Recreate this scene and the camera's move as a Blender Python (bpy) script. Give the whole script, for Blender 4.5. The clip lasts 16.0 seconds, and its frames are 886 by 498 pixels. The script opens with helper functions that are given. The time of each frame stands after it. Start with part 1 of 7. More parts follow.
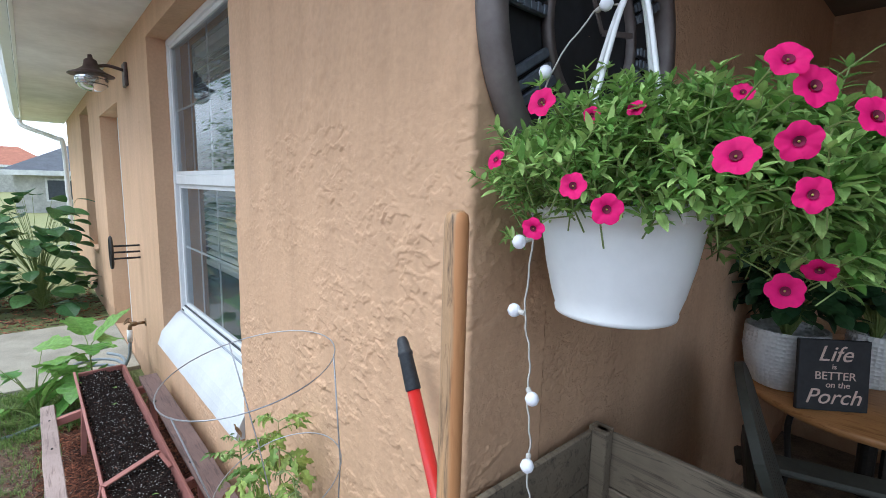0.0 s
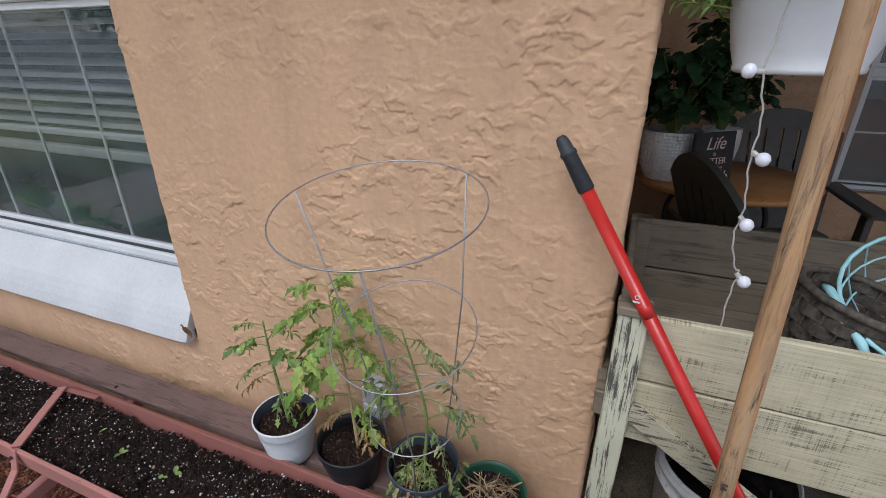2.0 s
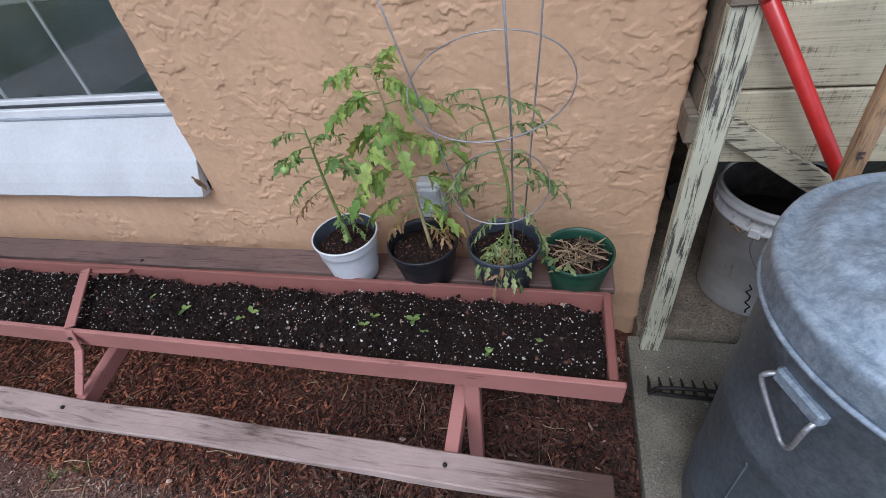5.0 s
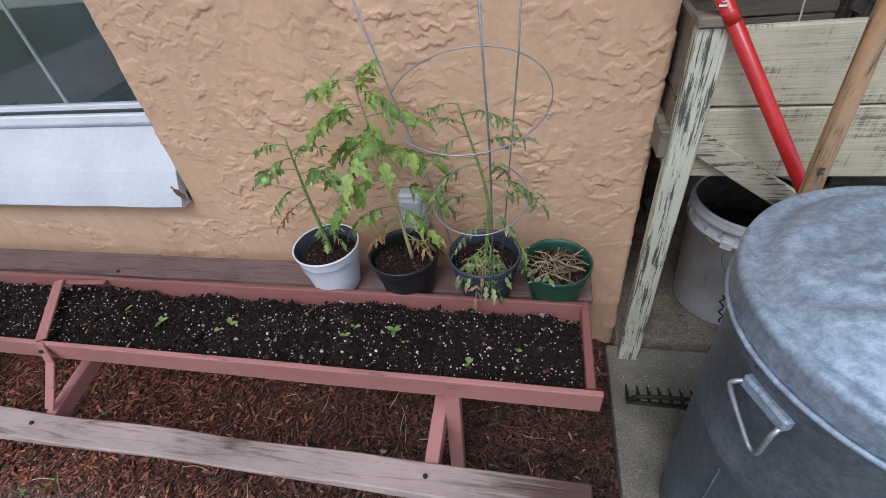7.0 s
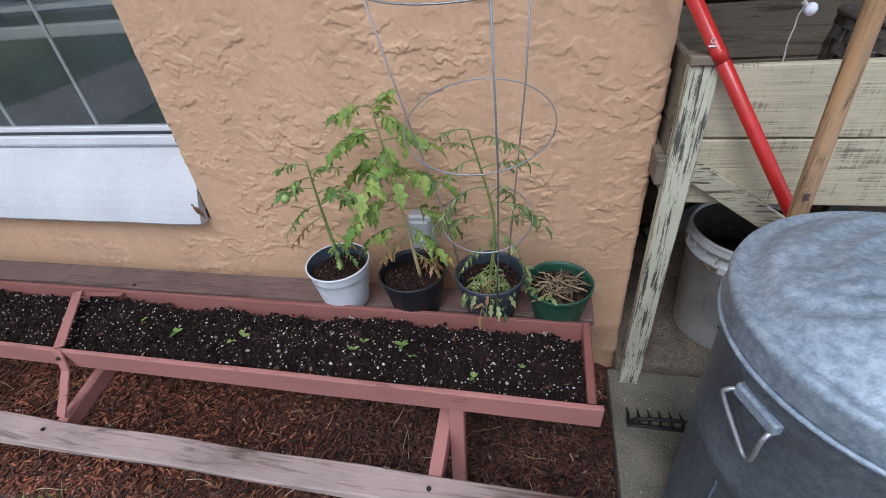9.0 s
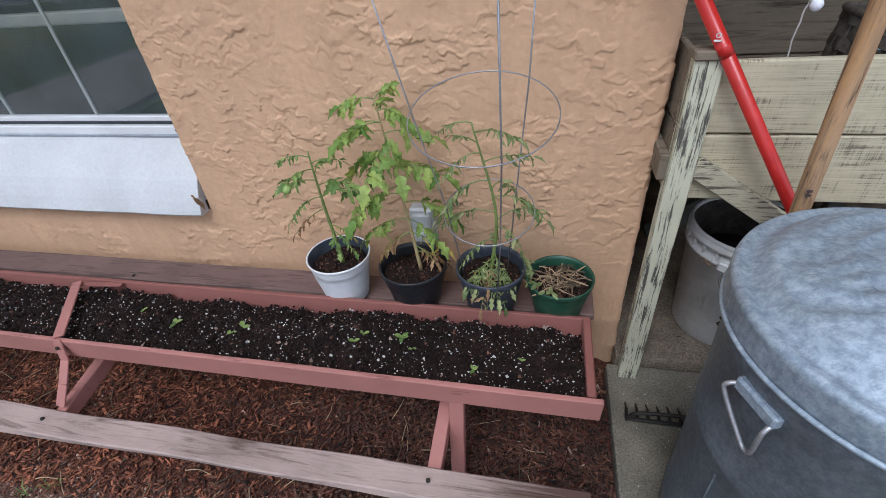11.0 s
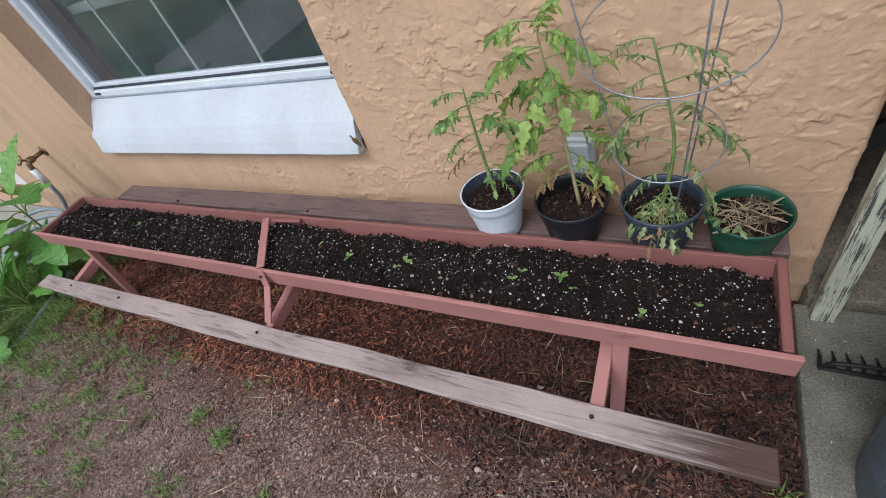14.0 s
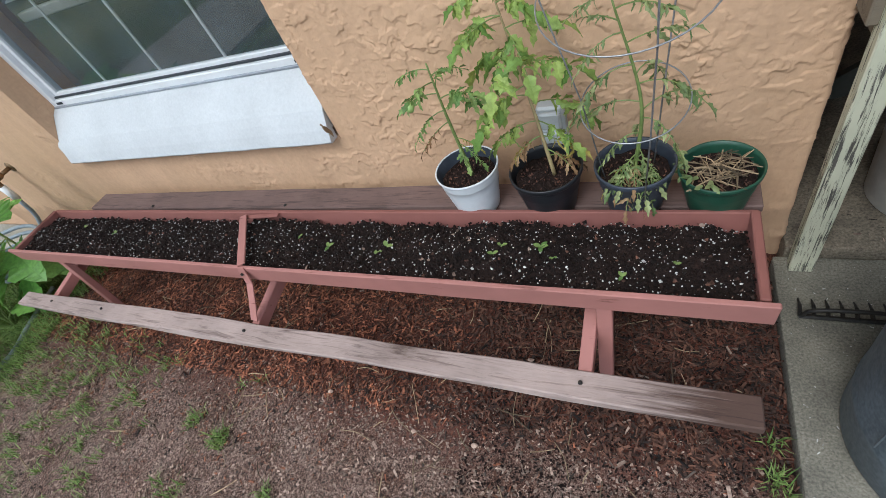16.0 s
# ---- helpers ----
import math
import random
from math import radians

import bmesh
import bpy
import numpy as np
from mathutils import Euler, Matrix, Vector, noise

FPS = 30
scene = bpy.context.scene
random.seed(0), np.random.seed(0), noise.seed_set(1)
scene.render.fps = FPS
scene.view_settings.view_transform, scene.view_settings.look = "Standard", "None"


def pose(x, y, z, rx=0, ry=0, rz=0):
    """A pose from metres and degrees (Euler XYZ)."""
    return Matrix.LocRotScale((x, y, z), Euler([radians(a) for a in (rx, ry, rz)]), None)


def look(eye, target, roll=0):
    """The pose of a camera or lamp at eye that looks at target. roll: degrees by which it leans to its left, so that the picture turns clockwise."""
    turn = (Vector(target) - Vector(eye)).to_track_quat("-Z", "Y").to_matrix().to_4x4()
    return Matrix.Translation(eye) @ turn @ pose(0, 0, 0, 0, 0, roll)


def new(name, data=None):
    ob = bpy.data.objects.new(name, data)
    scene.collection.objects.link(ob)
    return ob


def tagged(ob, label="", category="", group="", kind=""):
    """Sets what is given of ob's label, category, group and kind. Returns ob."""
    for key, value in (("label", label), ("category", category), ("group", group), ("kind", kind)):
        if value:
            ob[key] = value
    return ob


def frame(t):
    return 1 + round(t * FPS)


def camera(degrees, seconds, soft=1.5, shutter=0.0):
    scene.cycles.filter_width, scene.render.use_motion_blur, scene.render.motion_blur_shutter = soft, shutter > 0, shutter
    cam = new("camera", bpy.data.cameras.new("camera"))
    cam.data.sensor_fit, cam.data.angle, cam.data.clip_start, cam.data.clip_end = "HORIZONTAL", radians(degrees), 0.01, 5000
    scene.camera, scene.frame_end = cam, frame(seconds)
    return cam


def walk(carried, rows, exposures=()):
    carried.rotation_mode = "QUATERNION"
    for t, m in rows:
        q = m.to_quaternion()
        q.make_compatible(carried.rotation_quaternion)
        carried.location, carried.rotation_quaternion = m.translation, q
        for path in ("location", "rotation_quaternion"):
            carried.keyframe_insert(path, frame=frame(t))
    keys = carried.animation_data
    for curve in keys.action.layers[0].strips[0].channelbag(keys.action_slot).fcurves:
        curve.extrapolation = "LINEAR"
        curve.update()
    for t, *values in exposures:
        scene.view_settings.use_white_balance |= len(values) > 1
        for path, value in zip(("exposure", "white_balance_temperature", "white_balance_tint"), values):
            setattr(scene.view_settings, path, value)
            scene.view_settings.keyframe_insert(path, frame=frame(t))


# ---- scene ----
cam = camera(87.9, 16.0, soft=0.8)
PATH = [
    (0, (0.569, -0.577, 1.495), (-0.903, 0.749, 1.222), 1.2),
    (0.5, (0.37, -0.701, 1.446), (-1.055, 0.652, 1.072), 0.4),
    (1, (0.141, -0.786, 1.402), (-1.046, 0.747, 0.911), 0.3),
    (1.5, (0.055, -0.817, 1.402), (-0.839, 0.866, 0.794), 0.6),
    (2, (-0.016, -0.867, 1.344), (-0.7, 0.827, 0.532), -0.3),
    (2.5, (-0.087, -0.815, 1.236), (-0.679, 0.792, 0.203), -1.6),
    (3, (-0.178, -0.839, 1.221), (-0.739, 0.705, 0.081), -5.5),
    (3.5, (-0.237, -0.901, 1.204), (-0.808, 0.555, -0.043), -9.4),
    (4, (-0.248, -0.96, 1.152), (-0.785, 0.455, -0.157), -10.4),
    (6.5, (-0.251, -0.961, 1.157), (-0.644, 0.496, -0.156), -8.2),
    (7, (-0.241, -0.966, 1.159), (-0.636, 0.51, -0.132), -7.8),
    (7.5, (-0.235, -0.982, 1.162), (-0.633, 0.518, -0.1), -7.5),
    (8, (-0.238, -0.99, 1.166), (-0.638, 0.525, -0.077), -7.1),
    (8.5, (-0.248, -1.016, 1.164), (-0.653, 0.517, -0.055), -6.6),
    (9, (-0.243, -1.025, 1.166), (-0.652, 0.536, -0.015), -6.3),
    (11.5, (-0.251, -1.029, 1.159), (-0.655, 0.509, -0.054), -5.4),
    (12, (-0.238, -1.02, 1.139), (-0.718, 0.431, -0.151), -7.7),
    (12.5, (-0.259, -0.974, 1.163), (-0.904, 0.373, -0.167), -12.6),
    (13, (-0.312, -0.998, 1.191), (-1.132, 0.255, -0.135), -17.2),
    (13.5, (-0.337, -1.015, 1.218), (-1.261, 0.151, -0.118), -20.9),
    (14, (-0.326, -0.994, 1.202), (-1.218, 0.149, -0.176), -22.0),
    (14.5, (-0.299, -0.978, 1.188), (-1.124, 0.166, -0.23), -21.9),
    (15, (-0.279, -0.978, 1.158), (-1.08, 0.169, -0.272), -22.5),
    (15.5, (-0.284, -0.992, 1.173), (-1.114, 0.147, -0.245), -24.5),
    (16, (-0.303, -0.997, 1.178), (-1.154, 0.121, -0.246), -26.2),
]
EXPOSURES = [(0.0, 1.14, 5600, 5), (0.2, 0.86, 5750, 7), (0.5, 0.40, 5820, 9), (1.0, 0.24, 5850, 10), (1.5, 0.40, 5930, 10), (2.5, 0.63, 6020, 11), (3.0, 0.69, 5960, 11), (4.0, 0.62, 5640, 12), (9.0, 0.64, 5720, 11), (12.0, 0.66, 5800, 10), (13.5, 0.76, 5740, 6), (14.5, 0.78, 5720, 7), (16.0, 0.82, 5850, 4)]
SKY, SUN = 0.11, 1.0
walk(cam, [(t, look(eye, target, roll)) for t, eye, target, roll in PATH], EXPOSURES)

# ---- light ----
world = bpy.data.worlds.new("sky")
scene.world = world
world.use_nodes = True
wn = world.node_tree
sky = wn.nodes.new("ShaderNodeTexSky")
sky.sky_type = "NISHITA"
sky.sun_disc = False
sky.sun_elevation, sky.sun_rotation = radians(58), radians(190)
sky.dust_density, sky.air_density = 3.0, 1.0
cloud = wn.nodes.new("ShaderNodeTexNoise")
cloud.inputs["Scale"].default_value, cloud.inputs["Detail"].default_value = 3.0, 6.0
wco = wn.nodes.new("ShaderNodeTexCoord")
wmap = wn.nodes.new("ShaderNodeMapping")
wmap.inputs["Scale"].default_value = (1, 1, 3.0)
wn.links.new(wco.outputs["Generated"], wmap.inputs["Vector"])
wn.links.new(wmap.outputs["Vector"], cloud.inputs["Vector"])
cramp = wn.nodes.new("ShaderNodeValToRGB")
cramp.color_ramp.elements[0].position, cramp.color_ramp.elements[1].position = 0.36, 0.58
wn.links.new(cloud.outputs["Fac"], cramp.inputs["Fac"])
wmix = wn.nodes.new("ShaderNodeMix")
wmix.data_type = "RGBA"
wn.links.new(cramp.outputs["Color"], wmix.inputs["Factor"])
wn.links.new(sky.outputs["Color"], wmix.inputs["A"])
wmix.inputs["B"].default_value = (8.2, 8.4, 8.8, 1)
wn.links.new(wmix.outputs["Result"], wn.nodes["Background"].inputs["Color"])
wn.nodes["Background"].inputs["Strength"].default_value = SKY
sun = new("sun", bpy.data.lights.new("sun", "SUN"))
sun.data.energy, sun.data.angle, sun.data.color = SUN, radians(25), (1.0, 0.99, 0.97)
sun.matrix_world = look((-0.7, -4, 6), (0, 0, 0))

# ---- materials ----
def mat(name, rough=0.6, metal=0.0):
    m = bpy.data.materials.new(name)
    m.use_nodes = True
    b = m.node_tree.nodes["Principled BSDF"]
    b.inputs["Roughness"].default_value, b.inputs["Metallic"].default_value = rough, metal
    return m, m.node_tree, b


def node(nt, kind, **values):
    n = nt.nodes.new(kind)
    for k, v in values.items():
        n.inputs[k.replace("_", " ")].default_value = v
    return n


def coords(nt, stretch=(1, 1, 1), rand=False):
    tc = nt.nodes.new("ShaderNodeTexCoord")
    mp = nt.nodes.new("ShaderNodeMapping")
    mp.inputs["Scale"].default_value = stretch
    nt.links.new(tc.outputs["Object"], mp.inputs["Vector"])
    if rand:
        oi = nt.nodes.new("ShaderNodeObjectInfo")
        mu = nt.nodes.new("ShaderNodeMath")
        mu.operation = "MULTIPLY"
        mu.inputs[1].default_value = 13.0
        nt.links.new(oi.outputs["Random"], mu.inputs[0])
        nt.links.new(mu.outputs[0], mp.inputs["Location"])
    return mp.outputs["Vector"]


def noise_tex(nt, vec, scale, detail=5.0, rough=0.6, distort=0.0):
    n = node(nt, "ShaderNodeTexNoise", Scale=scale, Detail=detail, Roughness=rough, Distortion=distort)
    nt.links.new(vec, n.inputs["Vector"])
    return n.outputs["Fac"]


def ramp(nt, fac, stops):
    r = nt.nodes.new("ShaderNodeValToRGB")
    e = r.color_ramp.elements
    while len(e) < len(stops):
        e.new(0.5)
    for el, (p, c) in zip(e, stops):
        el.position = p
        el.color = (*c, 1) if len(c) == 3 else c
    nt.links.new(fac, r.inputs["Fac"])
    return r.outputs["Color"]


def mixc(nt, fac, a, b, mode="MIX"):
    m = nt.nodes.new("ShaderNodeMix")
    m.data_type, m.blend_type = "RGBA", mode
    for sock, v in (("Factor", fac), ("A", a), ("B", b)):
        if isinstance(v, (int, float)):
            m.inputs[sock].default_value = v
        elif isinstance(v, tuple):
            m.inputs[sock].default_value = (*v, 1)
        else:
            nt.links.new(v, m.inputs[sock])
    return m.outputs["Result"]


def bump(nt, b, height, strength=0.4, distance=0.002, under=None):
    n = node(nt, "ShaderNodeBump", Strength=strength, Distance=distance)
    nt.links.new(height, n.inputs["Height"])
    if under:
        nt.links.new(under, n.inputs["Normal"])
    nt.links.new(n.outputs["Normal"], b.inputs["Normal"])
    return n.outputs["Normal"]


BW0, BW1 = (0, 0, 0), (1, 1, 1)


def plain(name, ca, cb, scale=40, rough=0.6, metal=0.0, stretch=(1, 1, 1), strength=0.25, distance=0.001, stain=(0.75, 1.0), sscale=3.0, rand=False, var=0.0):
    """Two-scale surface: grain between two colours, large stains, fine relief."""
    m, nt, b = mat(name, rough, metal)
    v = coords(nt, stretch, rand)
    grain = noise_tex(nt, v, scale, 6, 0.65)
    col = ramp(nt, grain, [(0.3, ca), (0.7, cb)])
    big = noise_tex(nt, coords(nt), sscale, 4, 0.6)
    col = mixc(nt, 1.0, col, ramp(nt, big, [(0.35, (stain[0],) * 3), (0.65, (stain[1],) * 3)]), "MULTIPLY")
    if var:
        gi = nt.nodes.new("ShaderNodeNewGeometry")
        col = mixc(nt, 1.0, col, ramp(nt, gi.outputs["Random Per Island"], [(0, (1 - var,) * 3), (1, (1 + var * 0.6,) * 3)]), "MULTIPLY")
    nt.links.new(col, b.inputs["Base Color"])
    bump(nt, b, grain, strength, distance)
    return m


def stucco_mat(name="stucco", trowelled=True):
    m, nt, b = mat(name, 0.85)
    v = coords(nt)
    warp = node(nt, "ShaderNodeTexNoise", Scale=7.0, Detail=3.0)
    nt.links.new(v, warp.inputs["Vector"])
    v2 = mixc(nt, 0.10, v, warp.outputs["Color"])
    st = nt.nodes.new("ShaderNodeMapping")
    st.inputs["Scale"].default_value = (1.0, 1.0, 1.65)
    st.inputs["Rotation"].default_value = (0, 0.35, 0)
    nt.links.new(v2, st.inputs["Vector"])
    trowel = noise_tex(nt, st.outputs["Vector"], 21, 7.0, 0.6)
    edge = ramp(nt, trowel, [(0.462, BW0), (0.472, (0.62, 0.62, 0.62)), (0.60, BW1)])
    edge2 = ramp(nt, noise_tex(nt, st.outputs["Vector"], 48, 4, 0.55), [(0.55, BW0), (0.56, BW1)])
    sx = nt.nodes.new("ShaderNodeSeparateXYZ")
    nt.links.new(v, sx.inputs[0])
    grow = nt.nodes.new("ShaderNodeMath")
    grow.operation = "MULTIPLY_ADD"
    nt.links.new(sx.outputs[0], grow.inputs[0])
    grow.inputs[1].default_value = 0.07
    nt.links.new(noise_tex(nt, v, 3.1, 3, 0.55), grow.inputs[2])
    where = ramp(nt, grow.outputs[0], [(0.36, (0.06,) * 3), (0.56, BW1)])
    lumps = noise_tex(nt, v, 60, 5, 0.6)
    h = mixc(nt, 0.18, edge, edge2)
    h = mixc(nt, 1.0, h, where, "MULTIPLY")
    h = mixc(nt, 1.0, h, ramp(nt, noise_tex(nt, v, 13, 4, 0.55), [(0.43, (0.18,) * 3), (0.50, BW1)]), "MULTIPLY")
    fine = noise_tex(nt, v, 420, 3, 0.7)
    n1 = node(nt, "ShaderNodeBump", Strength=0.25, Distance=0.001)
    nt.links.new(fine, n1.inputs["Height"])
    n2 = node(nt, "ShaderNodeBump", Strength=0.28, Distance=0.003)
    nt.links.new(lumps, n2.inputs["Height"])
    nt.links.new(n1.outputs["Normal"], n2.inputs["Normal"])
    bump(nt, b, h, 0.85 if trowelled else 0.35, 0.0058 if trowelled else 0.0035, n2.outputs["Normal"])
    base = ramp(nt, noise_tex(nt, v, 1.6, 5, 0.6), [(0.3, (0.555, 0.352, 0.212)), (0.7, (0.625, 0.402, 0.250))])
    base = mixc(nt, 1.0, base, ramp(nt, noise_tex(nt, coords(nt, (9, 9, 1.2)), 1.0, 5, 0.6), [(0.35, (0.90,) * 3), (0.6, BW1)]), "MULTIPLY")
    base = mixc(nt, 1.0, base, ramp(nt, lumps, [(0.3, (0.93,) * 3), (0.65, (1.04,) * 3)]), "MULTIPLY")
    # splashed soil and algae along the foot of the wall
    sep = nt.nodes.new("ShaderNodeSeparateXYZ")
    nt.links.new(v, sep.inputs[0])
    ma = nt.nodes.new("ShaderNodeMath")
    ma.operation = "MULTIPLY_ADD"
    nt.links.new(noise_tex(nt, v, 9, 6, 0.7), ma.inputs[0])
    ma.inputs[1].default_value = -0.25
    nt.links.new(sep.outputs[2], ma.inputs[2])
    dirt = ramp(nt, ma.outputs[0], [(0.0, (0.35,) * 3), (0.03, BW0)])
    base = mixc(nt, dirt, base, (0.20, 0.12, 0.07))
    nt.links.new(base, b.inputs["Base Color"])
    return m


def worn_paint(name, paint, wood, amount, scale=1.0, stretch=(2, 30, 30), rand=True):
    """Old paint, rubbed through along the grain to the wood below."""
    m, nt, b = mat(name, 0.75)
    v = coords(nt, tuple(s * scale for s in stretch), rand)
    streak = noise_tex(nt, v, 3.0, 8, 0.75, 0.4)
    patch = noise_tex(nt, coords(nt, (1, 1, 1), rand), 9, 4, 0.6)
    ad = nt.nodes.new("ShaderNodeMath")
    ad.operation = "MULTIPLY_ADD"
    nt.links.new(patch, ad.inputs[0])
    ad.inputs[1].default_value = 0.45
    nt.links.new(streak, ad.inputs[2])
    mask = ramp(nt, ad.outputs[0], [(amount, BW1), (amount + 0.06, BW0)])
    woodc = ramp(nt, noise_tex(nt, v, 8, 6, 0.7), [(0.3, tuple(c * 0.5 for c in wood)), (0.7, wood)])
    paintc = ramp(nt, noise_tex(nt, coords(nt), 7, 5), [(0.3, tuple(c * 0.82 for c in paint)), (0.7, paint)])
    nt.links.new(mixc(nt, mask, paintc, woodc), b.inputs["Base Color"])
    inv = mixc(nt, 0.3, ramp(nt, ad.outputs[0], [(amount, BW0), (amount + 0.06, BW1)]), streak)
    bump(nt, b, inv, 0.5, 0.0012)
    return m


def brushed_paint(name, paint, wood):
    """Dry-brushed old paint: thin dark strokes along the board, broken up by saw marks across it."""
    m, nt, b = mat(name, 0.75)
    stroke = noise_tex(nt, coords(nt, (2.6, 110, 110), True), 3.0, 5, 0.7)
    saw = noise_tex(nt, coords(nt, (300, 6, 6), True), 1.5, 3, 0.6)
    patch = noise_tex(nt, coords(nt, (1.6, 1, 3.5), True), 5.5, 5, 0.65)
    comb = mixc(nt, 0.42, stroke, saw)
    ad = nt.nodes.new("ShaderNodeMath")
    ad.operation = "MULTIPLY_ADD"
    nt.links.new(patch, ad.inputs[0])
    ad.inputs[1].default_value = 0.55
    nt.links.new(comb, ad.inputs[2])
    mask = ramp(nt, ad.outputs[0], [(0.655, (0.85,) * 3), (0.70, (0.12,) * 3), (0.80, BW0)])
    paintc = ramp(nt, noise_tex(nt, coords(nt), 6, 6, 0.7), [(0.3, tuple(c * f for c, f in zip(paint, (0.72, 0.70, 0.66)))), (0.7, paint)])
    paintc = mixc(nt, 1.0, paintc, ramp(nt, stroke, [(0.35, (0.80,) * 3), (0.65, (1.05,) * 3)]), "MULTIPLY")
    nt.links.new(mixc(nt, mask, paintc, wood), b.inputs["Base Color"])
    bump(nt, b, ad.outputs[0], 0.45, 0.0012)
    return m


def grain_wood(name, ca, cb, stretch=(1.2, 16, 16), rough=0.7, rings=5.0, rand=True, strength=0.35):
    m, nt, b = mat(name, rough)
    v = coords(nt, stretch, rand)
    w = node(nt, "ShaderNodeTexNoise", Scale=rings, Detail=8.0, Roughness=0.72, Distortion=0.9)
    nt.links.new(v, w.inputs["Vector"])
    col = ramp(nt, w.outputs["Fac"], [(0.32, ca), (0.5, cb), (0.68, tuple(c * 0.8 for c in cb))])
    col = mixc(nt, 1.0, col, ramp(nt, noise_tex(nt, coords(nt), 6, 4), [(0.3, (0.72,) * 3), (0.65, BW1)]), "MULTIPLY")
    nt.links.new(col, b.inputs["Base Color"])
    bump(nt, b, w.outputs["Fac"], strength, 0.0012)
    return m


def leaf_mat(name, ca, cb, rough=0.45, var=0.35):
    m, nt, b = mat(name, rough)
    gi = nt.nodes.new("ShaderNodeNewGeometry")
    col = ramp(nt, gi.outputs["Random Per Island"], [(0.0, ca), (1.0, cb)])
    col = mixc(nt, 1.0, col, ramp(nt, noise_tex(nt, coords(nt), 55, 4), [(0.3, (1 - var,) * 3), (0.7, (1 + var * 0.5,) * 3)]), "MULTIPLY")
    nt.links.new(col, b.inputs["Base Color"])
    b.inputs["Specular IOR Level"].default_value = 0.3
    tr = nt.nodes.new("ShaderNodeBsdfTranslucent")
    nt.links.new(col, tr.inputs["Color"])
    mx = nt.nodes.new("ShaderNodeMixShader")
    mx.inputs[0].default_value = 0.28
    nt.links.new(b.outputs[0], mx.inputs[1])
    nt.links.new(tr.outputs[0], mx.inputs[2])
    nt.links.new(mx.outputs[0], nt.nodes["Material Output"].inputs["Surface"])
    return m


def glass_mat(name, tint=(0.9, 0.93, 0.92)):
    m, nt, b = mat(name, 0.0)
    nt.nodes.remove(b)
    fr = node(nt, "ShaderNodeFresnel", IOR=2.3)
    tr = nt.nodes.new("ShaderNodeBsdfTransparent")
    tr.inputs["Color"].default_value = (*tint, 1)
    gl = node(nt, "ShaderNodeBsdfGlossy", Roughness=0.01)
    mx = nt.nodes.new("ShaderNodeMixShader")
    nt.links.new(fr.outputs[0], mx.inputs[0])
    nt.links.new(tr.outputs[0], mx.inputs[1])
    nt.links.new(gl.outputs[0], mx.inputs[2])
    # Bluish diffuse veil puts some reflected sky into the glass colour.
    sky_veil = nt.nodes.new("ShaderNodeBsdfDiffuse")
    sky_veil.inputs["Color"].default_value = (0.36, 0.48, 0.58, 1)
    veil_mix = nt.nodes.new("ShaderNodeMixShader")
    nt.links.new(ramp(nt, noise_tex(nt, coords(nt), 5, 5, 0.7), [(0.35, (0.05,) * 3), (0.65, (0.13,) * 3)]), veil_mix.inputs[0])
    nt.links.new(mx.outputs[0], veil_mix.inputs[1])
    nt.links.new(sky_veil.outputs[0], veil_mix.inputs[2])
    nt.links.new(veil_mix.outputs[0], nt.nodes["Material Output"].inputs["Surface"])
    return m


def ground_mat():
    m, nt, b = mat("garden_ground", 0.95)
    v = coords(nt)
    sep = nt.nodes.new("ShaderNodeSeparateXYZ")
    nt.links.new(v, sep.inputs[0])
    wob = noise_tex(nt, v, 3.5, 5, 0.65)
    def edge_at(axis, k, lo, hi):
        ma = nt.nodes.new("ShaderNodeMath")
        ma.operation = "MULTIPLY_ADD"
        nt.links.new(wob, ma.inputs[0])
        ma.inputs[1].default_value = k
        nt.links.new(sep.outputs[axis], ma.inputs[2])
        mr = node(nt, "ShaderNodeMapRange")
        mr.inputs[1].default_value, mr.inputs[2].default_value = lo, hi
        nt.links.new(ma.outputs[0], mr.inputs[0])
        return mr.outputs[0]
    sand = ramp(nt, noise_tex(nt, v, 170, 6, 0.9), [(0.41, (0.016, 0.009, 0.007)), (0.5, (0.155, 0.088, 0.066)), (0.60, (0.54, 0.40, 0.33))])
    sand = mixc(nt, 1.0, sand, ramp(nt, noise_tex(nt, v, 7, 5, 0.7), [(0.35, (0.55, 0.42, 0.36)), (0.6, BW1)]), "MULTIPLY")
    mulch = ramp(nt, noise_tex(nt, v, 90, 6, 0.8), [(0.35, (0.016, 0.007, 0.005)), (0.52, (0.10, 0.030, 0.017)), (0.70, (0.26, 0.088, 0.046))])
    col = mixc(nt, edge_at(1, 0.35, -0.60, -0.42), sand, mulch)
    green = ramp(nt, noise_tex(nt, v, 120, 5, 0.8), [(0.3, (0.05, 0.07, 0.02)), (0.7, (0.20, 0.22, 0.08))])
    lawn = edge_at(0, 0.9, -2.45, -3.1)
    col = mixc(nt, lawn, col, green)
    far = ramp(nt, noise_tex(nt, v, 40, 5, 0.8), [(0.3, (0.17, 0.19, 0.07)), (0.7, (0.34, 0.33, 0.15))])
    col = mixc(nt, edge_at(0, 0.5, -6.6, -8.0), col, far)
    nt.links.new(col, b.inputs["Base Color"])
    bump(nt, b, noise_tex(nt, v, 160, 6, 0.8), 0.9, 0.006)
    return m


